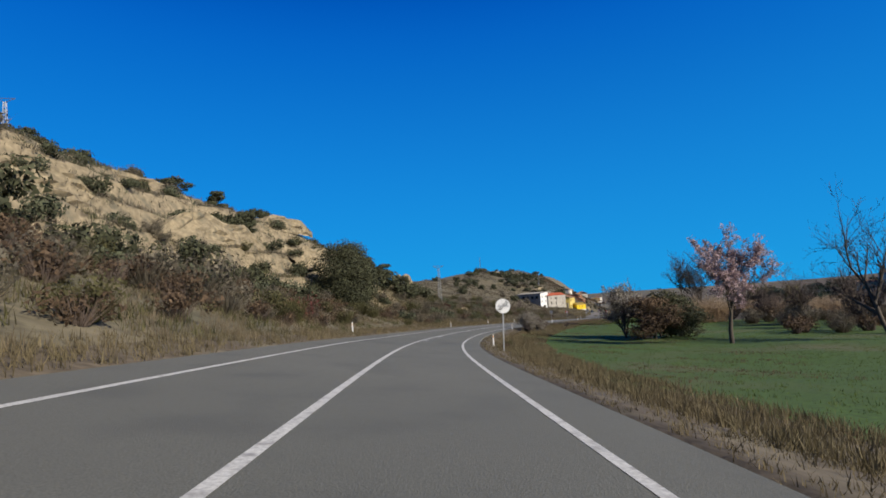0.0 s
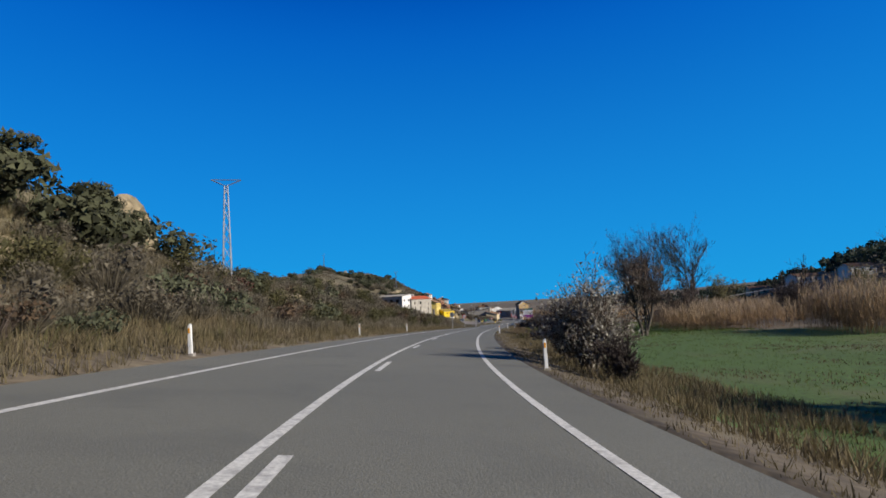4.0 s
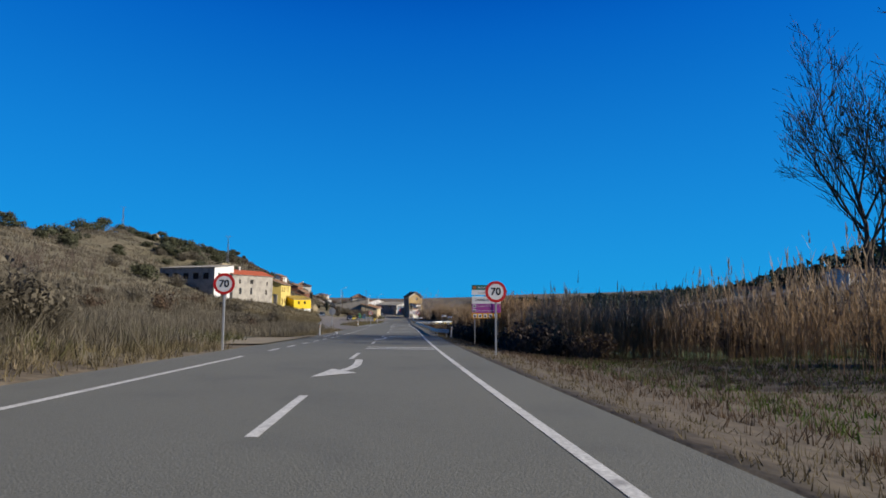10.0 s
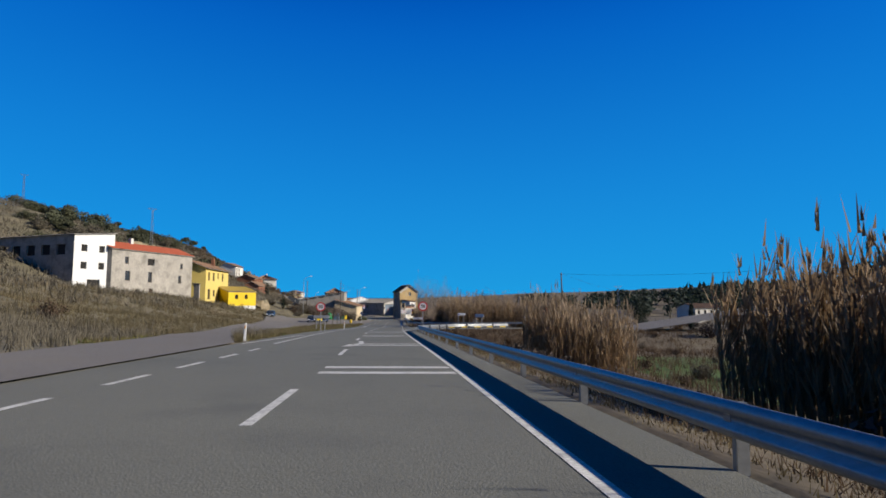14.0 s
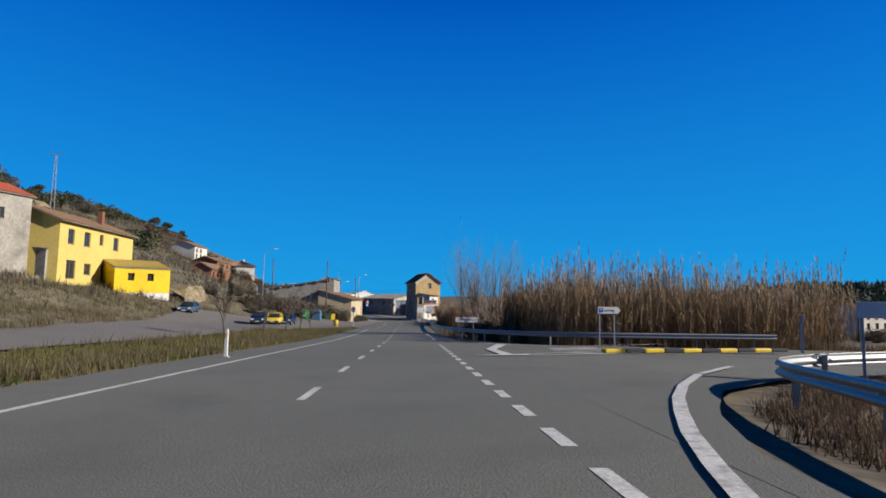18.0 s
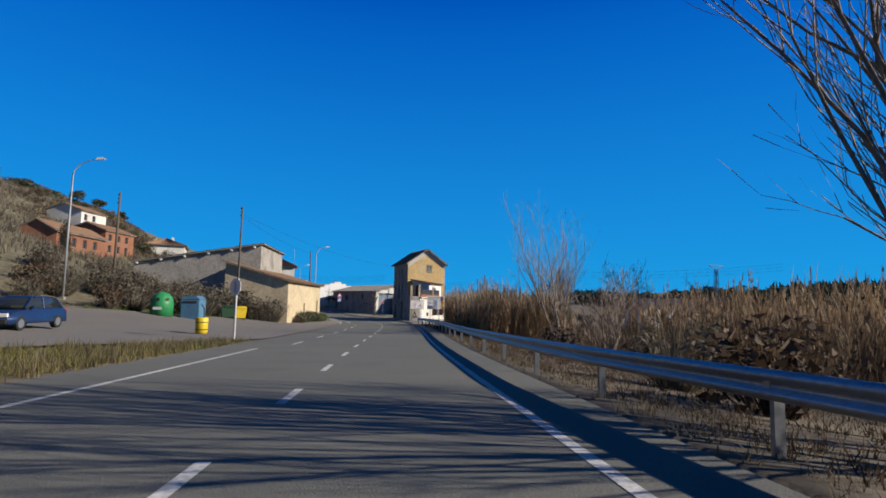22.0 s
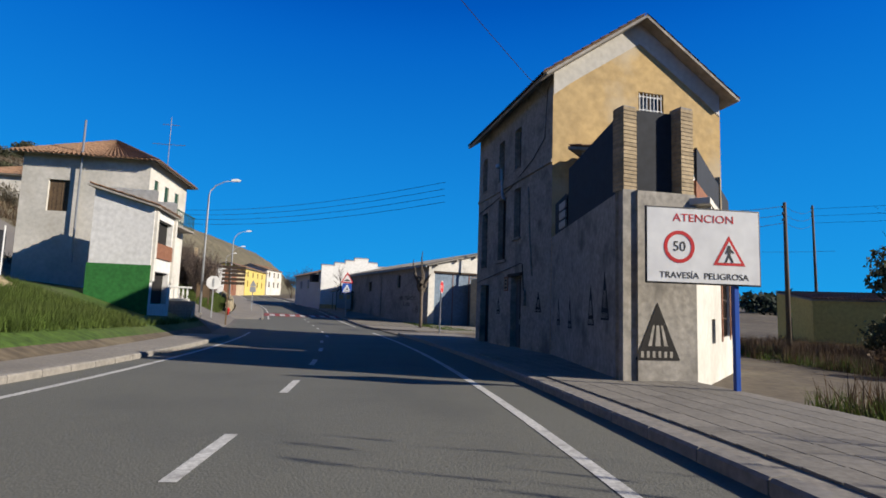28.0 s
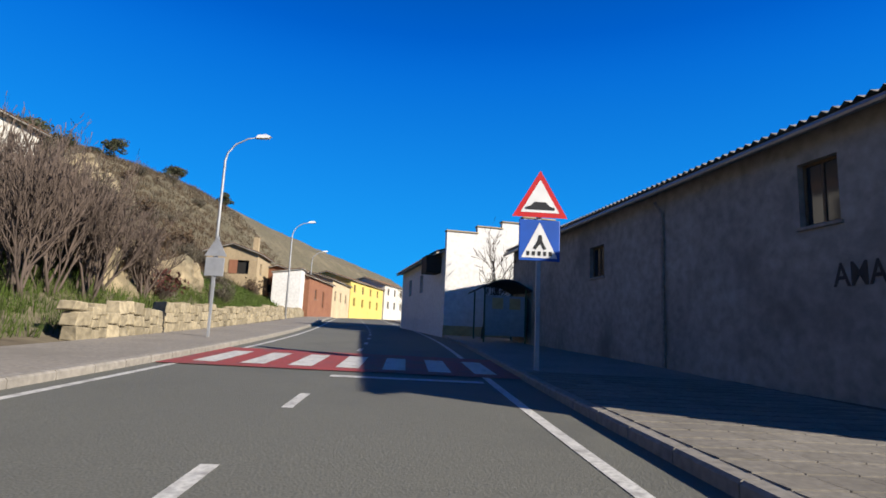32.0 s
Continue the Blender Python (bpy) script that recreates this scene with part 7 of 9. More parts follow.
def lattice_pole(s, o, height, label, arms=True):
    x, y, z = spot(s, o)
    t = thing("pylon", pose(x, y, z, 0, 0, turn_at(s, 20)), label, "pylon", "power line pylons")
    bm = bmesh.new()
    n = 8
    for sx, sy in ((1, 1), (-1, 1), (-1, -1), (1, -1)):
        tube(bm, [(sx * 0.4, sy * 0.4, -0.5), (sx * 0.14, sy * 0.14, height)], 0.045, 4)
    part("leg_frame", bm, M["steel"], t)
    bm = bmesh.new()
    for k in range(n):
        for fx in (1, -1):
            w0, w1 = 0.4 - 0.26 * k / n, 0.4 - 0.26 * (k + 1) / n
            z0, z1 = height * k / n, height * (k + 1) / n
            sgn = fx if k % 2 else -fx
            tube(bm, [(sgn * w0, fx * w0, z0), (-sgn * w1, fx * w1, z1)], 0.025, 4)
            tube(bm, [(fx * w0, sgn * w0, z0), (fx * w1, -sgn * w1, z1)], 0.025, 4)
    part("lattice", bm, M["steel"], t)
    if arms:
        bm = bmesh.new()
        tube(bm, [(-1.3, 0, height + 0.5), (0, 0, height - 0.1), (1.3, 0, height + 0.5)], 0.05, 4)
        tube(bm, [(-1.3, 0, height + 0.5), (1.3, 0, height + 0.5)], 0.04, 4)
        part("cross_arm", bm, M["steel"], t)
    return t


lattice_pole(131, -20.5, 9.0, "slim grey power line pylon on the slope")
lattice_pole(499, -127, 13.0, "power line pylon on the hilltop")
lattice_pole(444, -75.7, 12.0, "lattice power line pylon on the hillside")
lattice_pole(64, -62, 7.0, "slim pole on the hill")
lattice_pole(22, -28, 11.0, "lattice power line pylon above the cutting")
for s, o, h in ((400, 60, 11), (430, 40, 9), (350, 90, 9)):
    lattice_pole(s, o, h, "power line pylon with a wide cross arm in the valley")


def wire(p, q, sag, parent=None, r=0.012):
    p, q = Vector(p), Vector(q)
    bm = bmesh.new()
    n = 14
    tube(bm, [p + (q - p) * k / n - Vector((0, 0, sag * 4 * k / n * (1 - k / n))) for k in range(n + 1)], r, 4)
    me = bpy.data.meshes.new("wire")
    bm.to_mesh(me)
    bm.free()
    me.materials.append(M["black_plastic"])
    return tagged(put("overhead_wire", me), "thin black overhead wire", "wire", "overhead wires")


def up(s, o, h):
    x, y, z = spot(s, o)
    return (x, y, z + h)


wire(up(423, -16.2, 10.2), (160.2, 431.2, GZ + 9.3), 1.2)
wire(up(423, -16.2, 10.0), up(450, -11, 8.6), 0.4)
for k in range(4):
    wire((160.4, 441, GZ + 8.2 - 0.35 * k), (146.5, 462, GZ + 8.6 - 0.35 * k), 0.5)
wire(up(489.5, 14.6, 8.4), (178, 462, GZ + 6.5), 0.3)
wire(up(489.5, 14.6, 8.4), up(478, 40, 7.5), 0.6)
for k in range(3):
    wire(up(467.3, 22.1, 7.8 - 0.45 * k), up(478.8, 39.0, 11.2 - 0.6 * k), 0.4)
    wire(up(467.3, 22.1, 7.8 - 0.45 * k), (166.5, 436.0, GZ + 7.0 - 0.5 * k), 0.4)
    wire(up(478.8, 39.0, 11.2 - 0.6 * k), up(440, 60, 11.0 - 0.5 * k), 1.0)
wire(up(335, 24.9, 8.0), up(402, 76, 8.8), 1.2)
wire(up(335, 24.9, 8.0), up(300, 50, 9.5), 0.8)


# ---- vehicles ----
def car(x, y, z, az, paint, label, length=4.1, width=1.72, tall=1.45, van=False):
    """A small car: bodywork by a long section, glasshouse, four wheels, lights and bumpers."""
    t = thing("parked_van" if van else "parked_car", pose(x, y, z, 0, 0, -az), label, "van" if van else "car", "parked cars")
    L, W = length / 2, width / 2
    if van:
        sect = [(-L, 0.35), (-L, tall * 0.95), (-L + 0.2, tall), (L * 0.35, tall), (L * 0.62, tall * 0.62), (L * 0.95, tall * 0.5), (L, 0.55), (L, 0.3)]
        low = sect
        cab = None
    else:
        low = [(-L, 0.35), (-L + 0.03, 0.8), (-L + 0.25, 0.92), (0.3, 0.93), (0.85, 0.9), (L - 0.25, 0.75), (L, 0.55), (L, 0.28), (-L, 0.28)]
        cab = [(-L + 0.3, 0.9), (-L + 0.75, tall - 0.06), (-L + 1.2, tall), (0.1, tall), (0.45, tall - 0.07), (1.05, 0.9)]

    def hull(section, w0, w1, name, mat, inset=0.0):
        bm = bmesh.new()
        zs = [z for _, z in section]
        lo, hi = min(zs), max(zs)
        rows = []
        for sx in (-1, -0.92, 0.92, 1):
            row_ = []
            for yy, zz in section:
                k = (zz - lo) / (hi - lo)
                w = w0 + (w1 - w0) * k
                row_.append(bm.verts.new((sx * w if abs(sx) < 1 else sx * w, yy * (1.0 if abs(sx) < 1 else 0.975), zz - (0.0 if abs(sx) < 1 else 0.02 * k))))
            rows.append(row_)
        n = len(section)
        for r0, r1 in zip(rows, rows[1:]):
            for i in range(n):
                bm.faces.new((r0[i], r0[(i + 1) % n], r1[(i + 1) % n], r1[i]))
        bm.faces.new(rows[0][::-1])
        bm.faces.new(rows[-1])
        bmesh.ops.recalc_face_normals(bm, faces=bm.faces[:])
        bmesh.ops.bevel(bm, geom=bm.edges[:], offset=0.03, segments=2, affect="EDGES")
        return part(name, bm, mat, t, smooth=True)

    hull(low, W, W * 0.97, "body", paint)
    if cab:
        hull(cab, W * 0.95, W * 0.78, "glasshouse", M["glass"])
        roof = [(-L + 0.8, tall - 0.05), (-L + 1.2, tall + 0.015), (0.1, tall + 0.015), (0.42, tall - 0.05)]
        hull(roof, W * 0.82, W * 0.76, "roof", paint)
        for sx in (-1, 1):
            for y0, z0, y1, z1 in ((1.02, 0.93, 0.42, tall - 0.04), (-0.25, 0.93, -0.3, tall - 0.02), (-L + 0.4, 0.93, -L + 0.8, tall - 0.06)):
                bm = bmesh.new()
                tube(bm, [(sx * W * 0.95, y0, z0), (sx * W * 0.8, y1, z1)], 0.04, 6)
                part("pillar", bm, paint, t)
    else:
        part("windscreen", boxed(-W * 0.85, W * 0.85, L * 0.4, L * 0.6, tall * 0.64, tall * 0.92, 0.02), M["glass"], t)
        for sx in (-1, 1):
            part("side_window", boxed(sx * W - 0.02 if sx > 0 else -W - 0.01, W + 0.01 if sx > 0 else -W + 0.02, 0.1, L * 0.42, tall * 0.6, tall * 0.9, 0.005), M["glass"], t)
    for sx in (-1, 1):
        for yy in (-L + 0.75, L - 0.8):
            wheel = part("wheel", disc(0.3, -0.1, 0.1, 0, 20), M["rubber"], t)
            wheel.matrix_basis = pose(sx * (W - 0.1), yy, 0.3, 0, 0, 90)
            part("rim", disc(0.19, -0.105, 0.105, 0, 12), M["steel"], wheel)
        part("headlight", boxed(sx * W * 0.72 - 0.17, sx * W * 0.72 + 0.17, L - 0.12, L - 0.01, 0.58, 0.74, 0.03), M["sign_white"], t, "clear headlight")
        part("tail_light", boxed(sx * W * 0.8 - 0.1, sx * W * 0.8 + 0.1, -L - 0.005, -L + 0.08, 0.62, 0.88, 0.02), M["sign_red"], t, "red tail light")
        part("mirror", boxed(sx * (W + 0.08) - 0.07, sx * (W + 0.08) + 0.07, 0.62, 0.74, 0.92, 1.04, 0.03), paint, t)
    part("bumper", boxed(-W * 0.92, W * 0.92, L - 0.06, L + 0.04, 0.3, 0.5, 0.03), M["black_plastic"], t)
    part("bumper", boxed(-W * 0.92, W * 0.92, -L - 0.05, -L + 0.05, 0.32, 0.52, 0.03), paint, t)
    part("number_plate", boxed(-0.25, 0.25, L + 0.035, L + 0.05, 0.36, 0.46), M["sign_white"], t)
    return t


for s, o, az, pm, lab in ((387.5, -28.2, 200, "car_blue", "blue-grey hatchback parked on the side road"), (384.2, -18.4, 195, "car_navy", "dark blue estate car parked beside a yellow one"), (388.0, -17.4, 200, "car_yellow", "small yellow hatchback parked in a row"), (391.6, -16.6, 205, "car_navy", "dark blue small car parked in a row")):
    x, y, z = spot(s, o)
    car(x, y, z + 0.08, az, M[pm], lab)
x, y, z = spot(476, 23)
car(x, y, z, 190, M["car_white"], "white van parked in the yard", 4.6, 1.8, 2.0, True)


# ---- bins and small things ----
def bottle_bank(s, o, mat, label):
    x, y, z = spot(s, o, 0.05)
    t = thing("recycling_container", pose(x, y, z, 0, 0, turn_at(s)), label, "container", "recycling containers")
    bm = bmesh.new()
    tube(bm, [(0, 0, 0), (0, 0, 0.9), (0, 0, 1.35), (0, 0, 1.65), (0, 0, 1.8)], [0.78, 0.8, 0.72, 0.48, 0.15], 16)
    part("shell", bm, mat, t, smooth=True)
    for k in range(3):
        a = radians(-90 + (k - 1) * 50)
        d_ = part("mouth", disc(0.13, -0.02, 0.02, 0, 14), M["black_plastic"], t)
        d_.matrix_basis = pose(0.76 * math.cos(a), 0.76 * math.sin(a), 1.25, 0, 0, math.degrees(a) + 90)
    part("label_strip", boxed(-0.3, 0.3, -0.81, -0.77, 0.5, 0.7), M["sign_white"], t)
    return t


bottle_bank(408.2, -17.6, M["green_plastic"], "round green bottle bank")
x, y, z = spot(409.5, -15.8, 0.05)
t = thing("recycling_container", pose(x, y, z, 0, 0, turn_at(409)), "blue-grey paper container with a slot", "container", "recycling containers")
part("body", boxed(-0.7, 0.7, -0.7, 0.7, 0, 1.55, 0.06), M["blue_plastic"], t)
bm = bmesh.new()
prism(bm, [(-0.72, 1.55), (0.72, 1.55), (0.4, 1.8), (-0.4, 1.8)], -0.72, 0.72)
part("lid", bm, M["blue_plastic"], t)
part("slot", boxed(-0.5, 0.5, -0.73, -0.7, 1.25, 1.4), M["black_plastic"], t)


def wheelie(s, o, body, lid, label):
    x, y, z = spot(s, o, 0.05)
    t = thing("rubbish_container", pose(x, y, z, 0, 0, turn_at(s, 200)), label, "container", "rubbish containers")
    bm = bmesh.new()
    prism(bm, [(-0.55, 0.15), (0.55, 0.15), (0.65, 1.0), (-0.65, 1.0)], -0.45, 0.45)
    bmesh.ops.bevel(bm, geom=bm.edges[:], offset=0.03, segments=2, affect="EDGES")
    part("body", bm, body, t)
    bm = bmesh.new()
    prism(bm, [(-0.68, 1.0), (0.68, 1.0), (0.6, 1.2), (-0.6, 1.2)], -0.5, 0.5)
    bmesh.ops.bevel(bm, geom=bm.edges[:], offset=0.03, segments=2, affect="EDGES")
    part("lid", bm, lid, t)
    for sx in (-0.45, 0.45):
        for sy in (-0.3, 0.3):
            w = part("wheel", disc(0.09, -0.03, 0.03, 0, 12), M["rubber"], t)
            w.matrix_basis = pose(sx, sy, 0.09, 0, 0, 0)
    part("lift_bar", boxed(-0.7, 0.7, -0.53, -0.49, 0.85, 0.9, 0.01), M["steel"], t)
    return t


wheelie(415.5, -14.9, M["dark_green_plastic"], M["dark_green_plastic"], "dark green rubbish container on wheels")
wheelie(416.9, -14.4, M["yellow_plastic"], M["yellow_plastic"], "yellow rubbish container on wheels")
x, y, z = spot(397.4, -10.8, 0.0)
t = thing("yellow_litter_bin", pose(x, y, z, 0, 0, turn_at(392)), "round yellow litter bin with a dark post", "litter bin")
bm = bmesh.new()
tube(bm, [(0, 0, 0.1), (0, 0, 0.2), (0, 0, 0.95), (0, 0, 1.0)], [0.26, 0.32, 0.34, 0.3], 16)
part("drum", bm, M["yellow_plastic"], t, smooth=True)
for z in (0.35, 0.75):
    bm = bmesh.new()
    tube(bm, [(0, 0, z - 0.02), (0, 0, z + 0.02)], 0.35, 16)
    part("hoop", bm, M["dark_fence"], t)
bm = bmesh.new()
tube(bm, [(0.1, 0, 0), (0.1, 0, 1.1), (0.05, 0.1, 1.5), (-0.15, 0.15, 1.75)], 0.035, 6)
part("post", bm, M["dark_fence"], t)

# yellow and black kerb of the traffic island
t = thing("striped_kerb", pose(0, 0, 0), "yellow and black striped kerb blocks of a traffic island", "kerb")
for k in range(10):
    p = Vector(on_road(338.6 + 0.55 * k * 0.45, 8.6 + 1.0 * k, 0.03))
    q = Vector(on_road(338.6 + 0.55 * (k + 1) * 0.45, 8.6 + 1.0 * (k + 1), 0.03))
    d = q - p
    bm = boxed(0, d.length - 0.02, -0.18, 0.18, 0, 0.18, 0.05)
    ob = part("kerb_block", bm, M["yellow_plastic"] if k % 2 == 0 else M["dark_fence"], t)
    ob.matrix_basis = pose(*p, 0, 0, math.degrees(math.atan2(d.y, d.x)))
# bridge parapet and shrine-like post by the river road
t = thing("small_monument", pose(*spot(352, 14.2), 0, 0, 20), "small pale stone wayside post with a cap", "monument")
part("base", boxed(-0.35, 0.35, -0.35, 0.35, -0.2, 0.3, 0.03), M["concrete"], t)
part("shaft", boxed(-0.18, 0.18, -0.18, 0.18, 0.3, 1.6, 0.03), M["white_wall"], t)
part("cap", boxed(-0.28, 0.28, -0.28, 0.28, 1.6, 1.85, 0.04), M["white_wall"], t)
# information hut and hydrant by the uphill lane
x, y, z = spot(498.4, -10.3)
t = thing("notice_shelter", pose(x, y, z, 0, 0, turn_at(498)), "small wooden notice shelter with a pitched roof", "notice board")
for xx in (-0.5, 0.5):
    part("post", boxed(xx - 0.05, xx + 0.05, -0.05, 0.05, -0.3, 2.0), M["wood"], t)
part("board", boxed(-0.45, 0.45, -0.03, 0.03, 0.7, 1.8, 0.01), M["wood"], t)
bm = bmesh.new()
prism(bm, [(-0.8, 1.95), (0, 2.3), (0.8, 1.95), (0.8, 2.02), (0, 2.38), (-0.8, 2.02)], -0.35, 0.35)
part("roof", bm, M["dark_wood"], t)
x, y, z = spot(497.1, -7.95, 0.02)
t = thing("fire_hydrant", pose(x, y, z), "small red fire hydrant on the footway", "hydrant")
bm = bmesh.new()
tube(bm, [(0, 0, 0), (0, 0, 0.45), (0, 0, 0.5), (0, 0, 0.62)], [0.09, 0.09, 0.13, 0.06], 12)
part("body", bm, M["sign_red"], t, smooth=True)
part("outlet", boxed(-0.18, 0.18, -0.06, 0.06, 0.32, 0.44, 0.02), M["sign_red"], t)


# ---- dry stone wall below the bank ----
def stone_wall(s0, s1, off, height, label):
    t = thing("stone_wall", pose(0, 0, 0), label, "stone wall")
    k = 0
    s = s0
    while s < s1:
        z = 0.0
        row = 0
        L = random.uniform(0.35, 0.8)
        hh = height * random.uniform(0.85, 1.1)
        while z < hh:
            h = random.uniform(0.22, 0.4)
            bm = bmesh.new()
            r = bmesh.ops.create_cube(bm, size=1.0)
            for v in bm.verts:
                v.co = Vector((v.co.x * L * 0.97, v.co.y * 0.45, v.co.z * h * 0.96)) + Vector((random.uniform(-0.03, 0.03), random.uniform(-0.05, 0.05), random.uniform(-0.02, 0.02)))
            bmesh.ops.bevel(bm, geom=bm.edges[:], offset=0.03, segments=1, affect="EDGES")
            x, y = plan(s + L / 2 + random.uniform(-0.1, 0.1) * row, off - 0.05 * row)
            ob = part("stone", bm, M["wall_stone"], t)
            ob.matrix_basis = pose(float(x), float(y), float(road_z(s, off)) + 0.1 + z + h / 2, 0, 0, turn_at(s, 90))
            z += h
            row += 1
        s += L
    return t


M["wall_stone"] = material("pale_wall_stone", (0.28, 0.235, 0.155), 0.95, (0.2, 0.17, 0.115), fine=6, coarse=0.8, amount=0.7, bump=0.5, vary=0.25)
stone_wall(502.6, 556, -8.25, 0.75, "low wall of rough pale stones holding the bank")


def rock_face(s, o, w, h, depth, label, seed):
    """A weathered sandstone outcrop: a lumpy ledged block set in the slope."""
    rnd = random.Random(seed)
    x, y, z = spot(s, o)
    t = thing("sandstone_outcrop", pose(x, y, z, 0, 0, turn_at(s)), label, "rock", "sandstone outcrops")
    bm = bmesh.new()
    n, m = 18, 9
    rows = []
    for j in range(m + 1):
        v = j / m
        rows.append([])
        for i in range(n + 1):
            u = i / n
            edge = min(1, 5 * u, 5 * (1 - u))
            p = Vector((u * 7 + seed, v * 5, 0.3))
            ledge = 0.35 * math.floor(v * 4 + noise.noise(p) * 0.8) / 4
            outx = depth * (0.55 * (1 - v) + noise.noise(p * 1.3) * 0.4 - ledge) * edge
            top = h * v * (0.35 + 0.65 * edge) * (1 + 0.25 * noise.noise(Vector((u * 4, seed, 0))))
            rows[-1].append(bm.verts.new((outx, (u - 0.5) * w, top - 0.6)))
    for a, b in zip(rows, rows[1:]):
        for i in range(n):
            bm.faces.new((a[i], a[i + 1], b[i + 1], b[i]))
    back = [bm.verts.new((-depth * 2.0, (i / n - 0.5) * w, h * 0.6)) for i in range(n + 1)]
    for i in range(n):
        bm.faces.new((rows[-1][i], rows[-1][i + 1], back[i + 1], back[i]))
    bmesh.ops.recalc_face_normals(bm, faces=bm.faces[:])
    part("rock", bm, M["sand"], t)
    return t


for i, (s, o, w, h, d) in enumerate(((45, -35, 22, 4, 2.0), (72, -33, 26, 4.5, 2.0), (97, -31, 20, 4.5, 2.0), (127, -27.5, 10, 5.0, 1.6), (30, -45, 24, 3.5, 2.0), (74, -47, 26, 3.5, 2.0), (100, -40, 18, 3.5, 1.8), (128, -15, 5, 1.5, 0.8), (136, -16, 6, 1.6, 0.8), (148, -14.5, 4, 1.3, 0.6), (158, -13.5, 5, 1.4, 0.7), (186, -9.8, 4, 1.0, 0.5), (514, -11.8, 7, 3.0, 1.2), (525, -12.5, 5, 2.4, 1.0), (458, -12.5, 14, 1.8, 0.8), (402, -33, 9, 3.0, 1.2), (560, -34, 16, 4, 2), (505, -110, 26, 4, 2), (420, -70, 22, 4, 2))):
    rock_face(s, o, w, h, d, "weathered yellow sandstone outcrop in the slope", i + 1)


# ---- plants ----
RNG = np.random.default_rng(7)


def tri_mesh(name, tris, mat):
    """A mesh of loose triangles from an (n, 3, 3) array."""
    n = len(tris)
    me = bpy.data.meshes.new(name)
    me.vertices.add(n * 3)
    me.vertices.foreach_set("co", np.ascontiguousarray(tris, dtype=np.float32).reshape(-1))
    me.loops.add(n * 3)
    me.loops.foreach_set("vertex_index", np.arange(n * 3, dtype=np.int32))
    me.polygons.add(n)
    me.polygons.foreach_set("loop_start", np.arange(0, n * 3, 3, dtype=np.int32))
    me.update(calc_edges=True)
    me.materials.append(mat)
    return me


def blades(base, height, width, lean, per, spread, rng=RNG):
    """Grass blades: per slim triangles round each base point."""
    n = len(base)
    b = np.repeat(base, per, 0)
    h = np.repeat(np.broadcast_to(height, (n,)), per) * rng.uniform(0.55, 1.15, n * per)
    a = rng.uniform(0, 2 * np.pi, n * per)
    r = rng.uniform(0, 1, n * per) ** 0.5 * spread
    b = b + np.stack([r * np.cos(a), r * np.sin(a), np.zeros(n * per)], 1)
    la = rng.uniform(0, 2 * np.pi, n * per)
    ll = np.abs(rng.normal(0, lean, n * per)) * h
    tip = b + np.stack([ll * np.cos(la), ll * np.sin(la), h], 1)
    wa = rng.uniform(0, np.pi, n * per)
    w = np.stack([np.cos(wa), np.sin(wa), np.zeros(n * per)], 1) * (width * rng.uniform(0.6, 1.4, n * per) / 2)[:, None]
    return np.stack([b - w, b + w, tip], 1)


def scatter(s0, s1, o0, o1, count, rng=RNG, keep=None, dz=-0.03):
    s = rng.uniform(s0, s1, count)
    o = rng.uniform(o0, o1, count)
    if keep is not None:
        k = keep(s, o)
        s, o = s[k], o[k]
    x, y = plan(s, o)
    return np.stack([x, y, ground_z(s, o) + dz], 1)


def stuff(name, tris, mat, label, category):
    return tagged(new(name, tri_mesh(name, tris, mat)), label, category, kind="stuff")


def patchy(scale, lo, rng_shift=0.0):
    def f(s, o):
        x, y = plan(s, o)
        v = np.sin(x * scale + rng_shift) * np.sin(y * scale * 1.13 + 2 * rng_shift) + 0.6 * np.sin(x * scale * 2.7 + y * scale * 1.9)
        return v > lo
    return f


def off_paved(s, o):
    """Where nothing is paved."""
    a, b = side_edges(s)
    side_r = (s > 258) & (s < 440) & (o > b - 0.3) & (o < a + 0.2)
    mouth = (s > 318) & (s < 350) & (o > 2.8) & (o < 40) & (s > 314 + o * 0.55) & (s < 352)
    mid = (o > -7.3) & (o < 3.3)
    walk_ = (s > 436) & (((o > -8.6) & (o < 0)) | ((o > 0) & (o < 7.0)))
    lane = (o < -5) & (o > -33) & (s > np.interp(-o, [-p[1] for p in LANE_L], [p[0] for p in LANE_L]) - 0.3) & (s < np.interp(-o, [-p[1] for p in LANE_R], [p[0] for p in LANE_R]) + 0.1)
    track = (s > 219) & (s < 240) & (o < -6) & (o > -27) & (np.abs(s - 226) < 7 + (o + 7) * 0.2)
    yard = (s > 472) & (s < 486) & (o > 3) & (o < 20)
    build = ((s > 452) & (s < 476) & (o > 5) & (o < 17)) | ((s > 487) & (s < 540) & (o > 3) & (o < 26)) | ((s > 423) & (s < 448) & (o < -11) & (o > -30) & (o > -14 - (448 - s) * 0.8)) | ((s > 467) & (s < 488) & (o < -8.7) & (o > -20))
    return ~(side_r | mouth | mid | walk_ | lane | track | yard | build)


def both(f, g):
    return lambda s, o: f(s, o) & g(s, o)


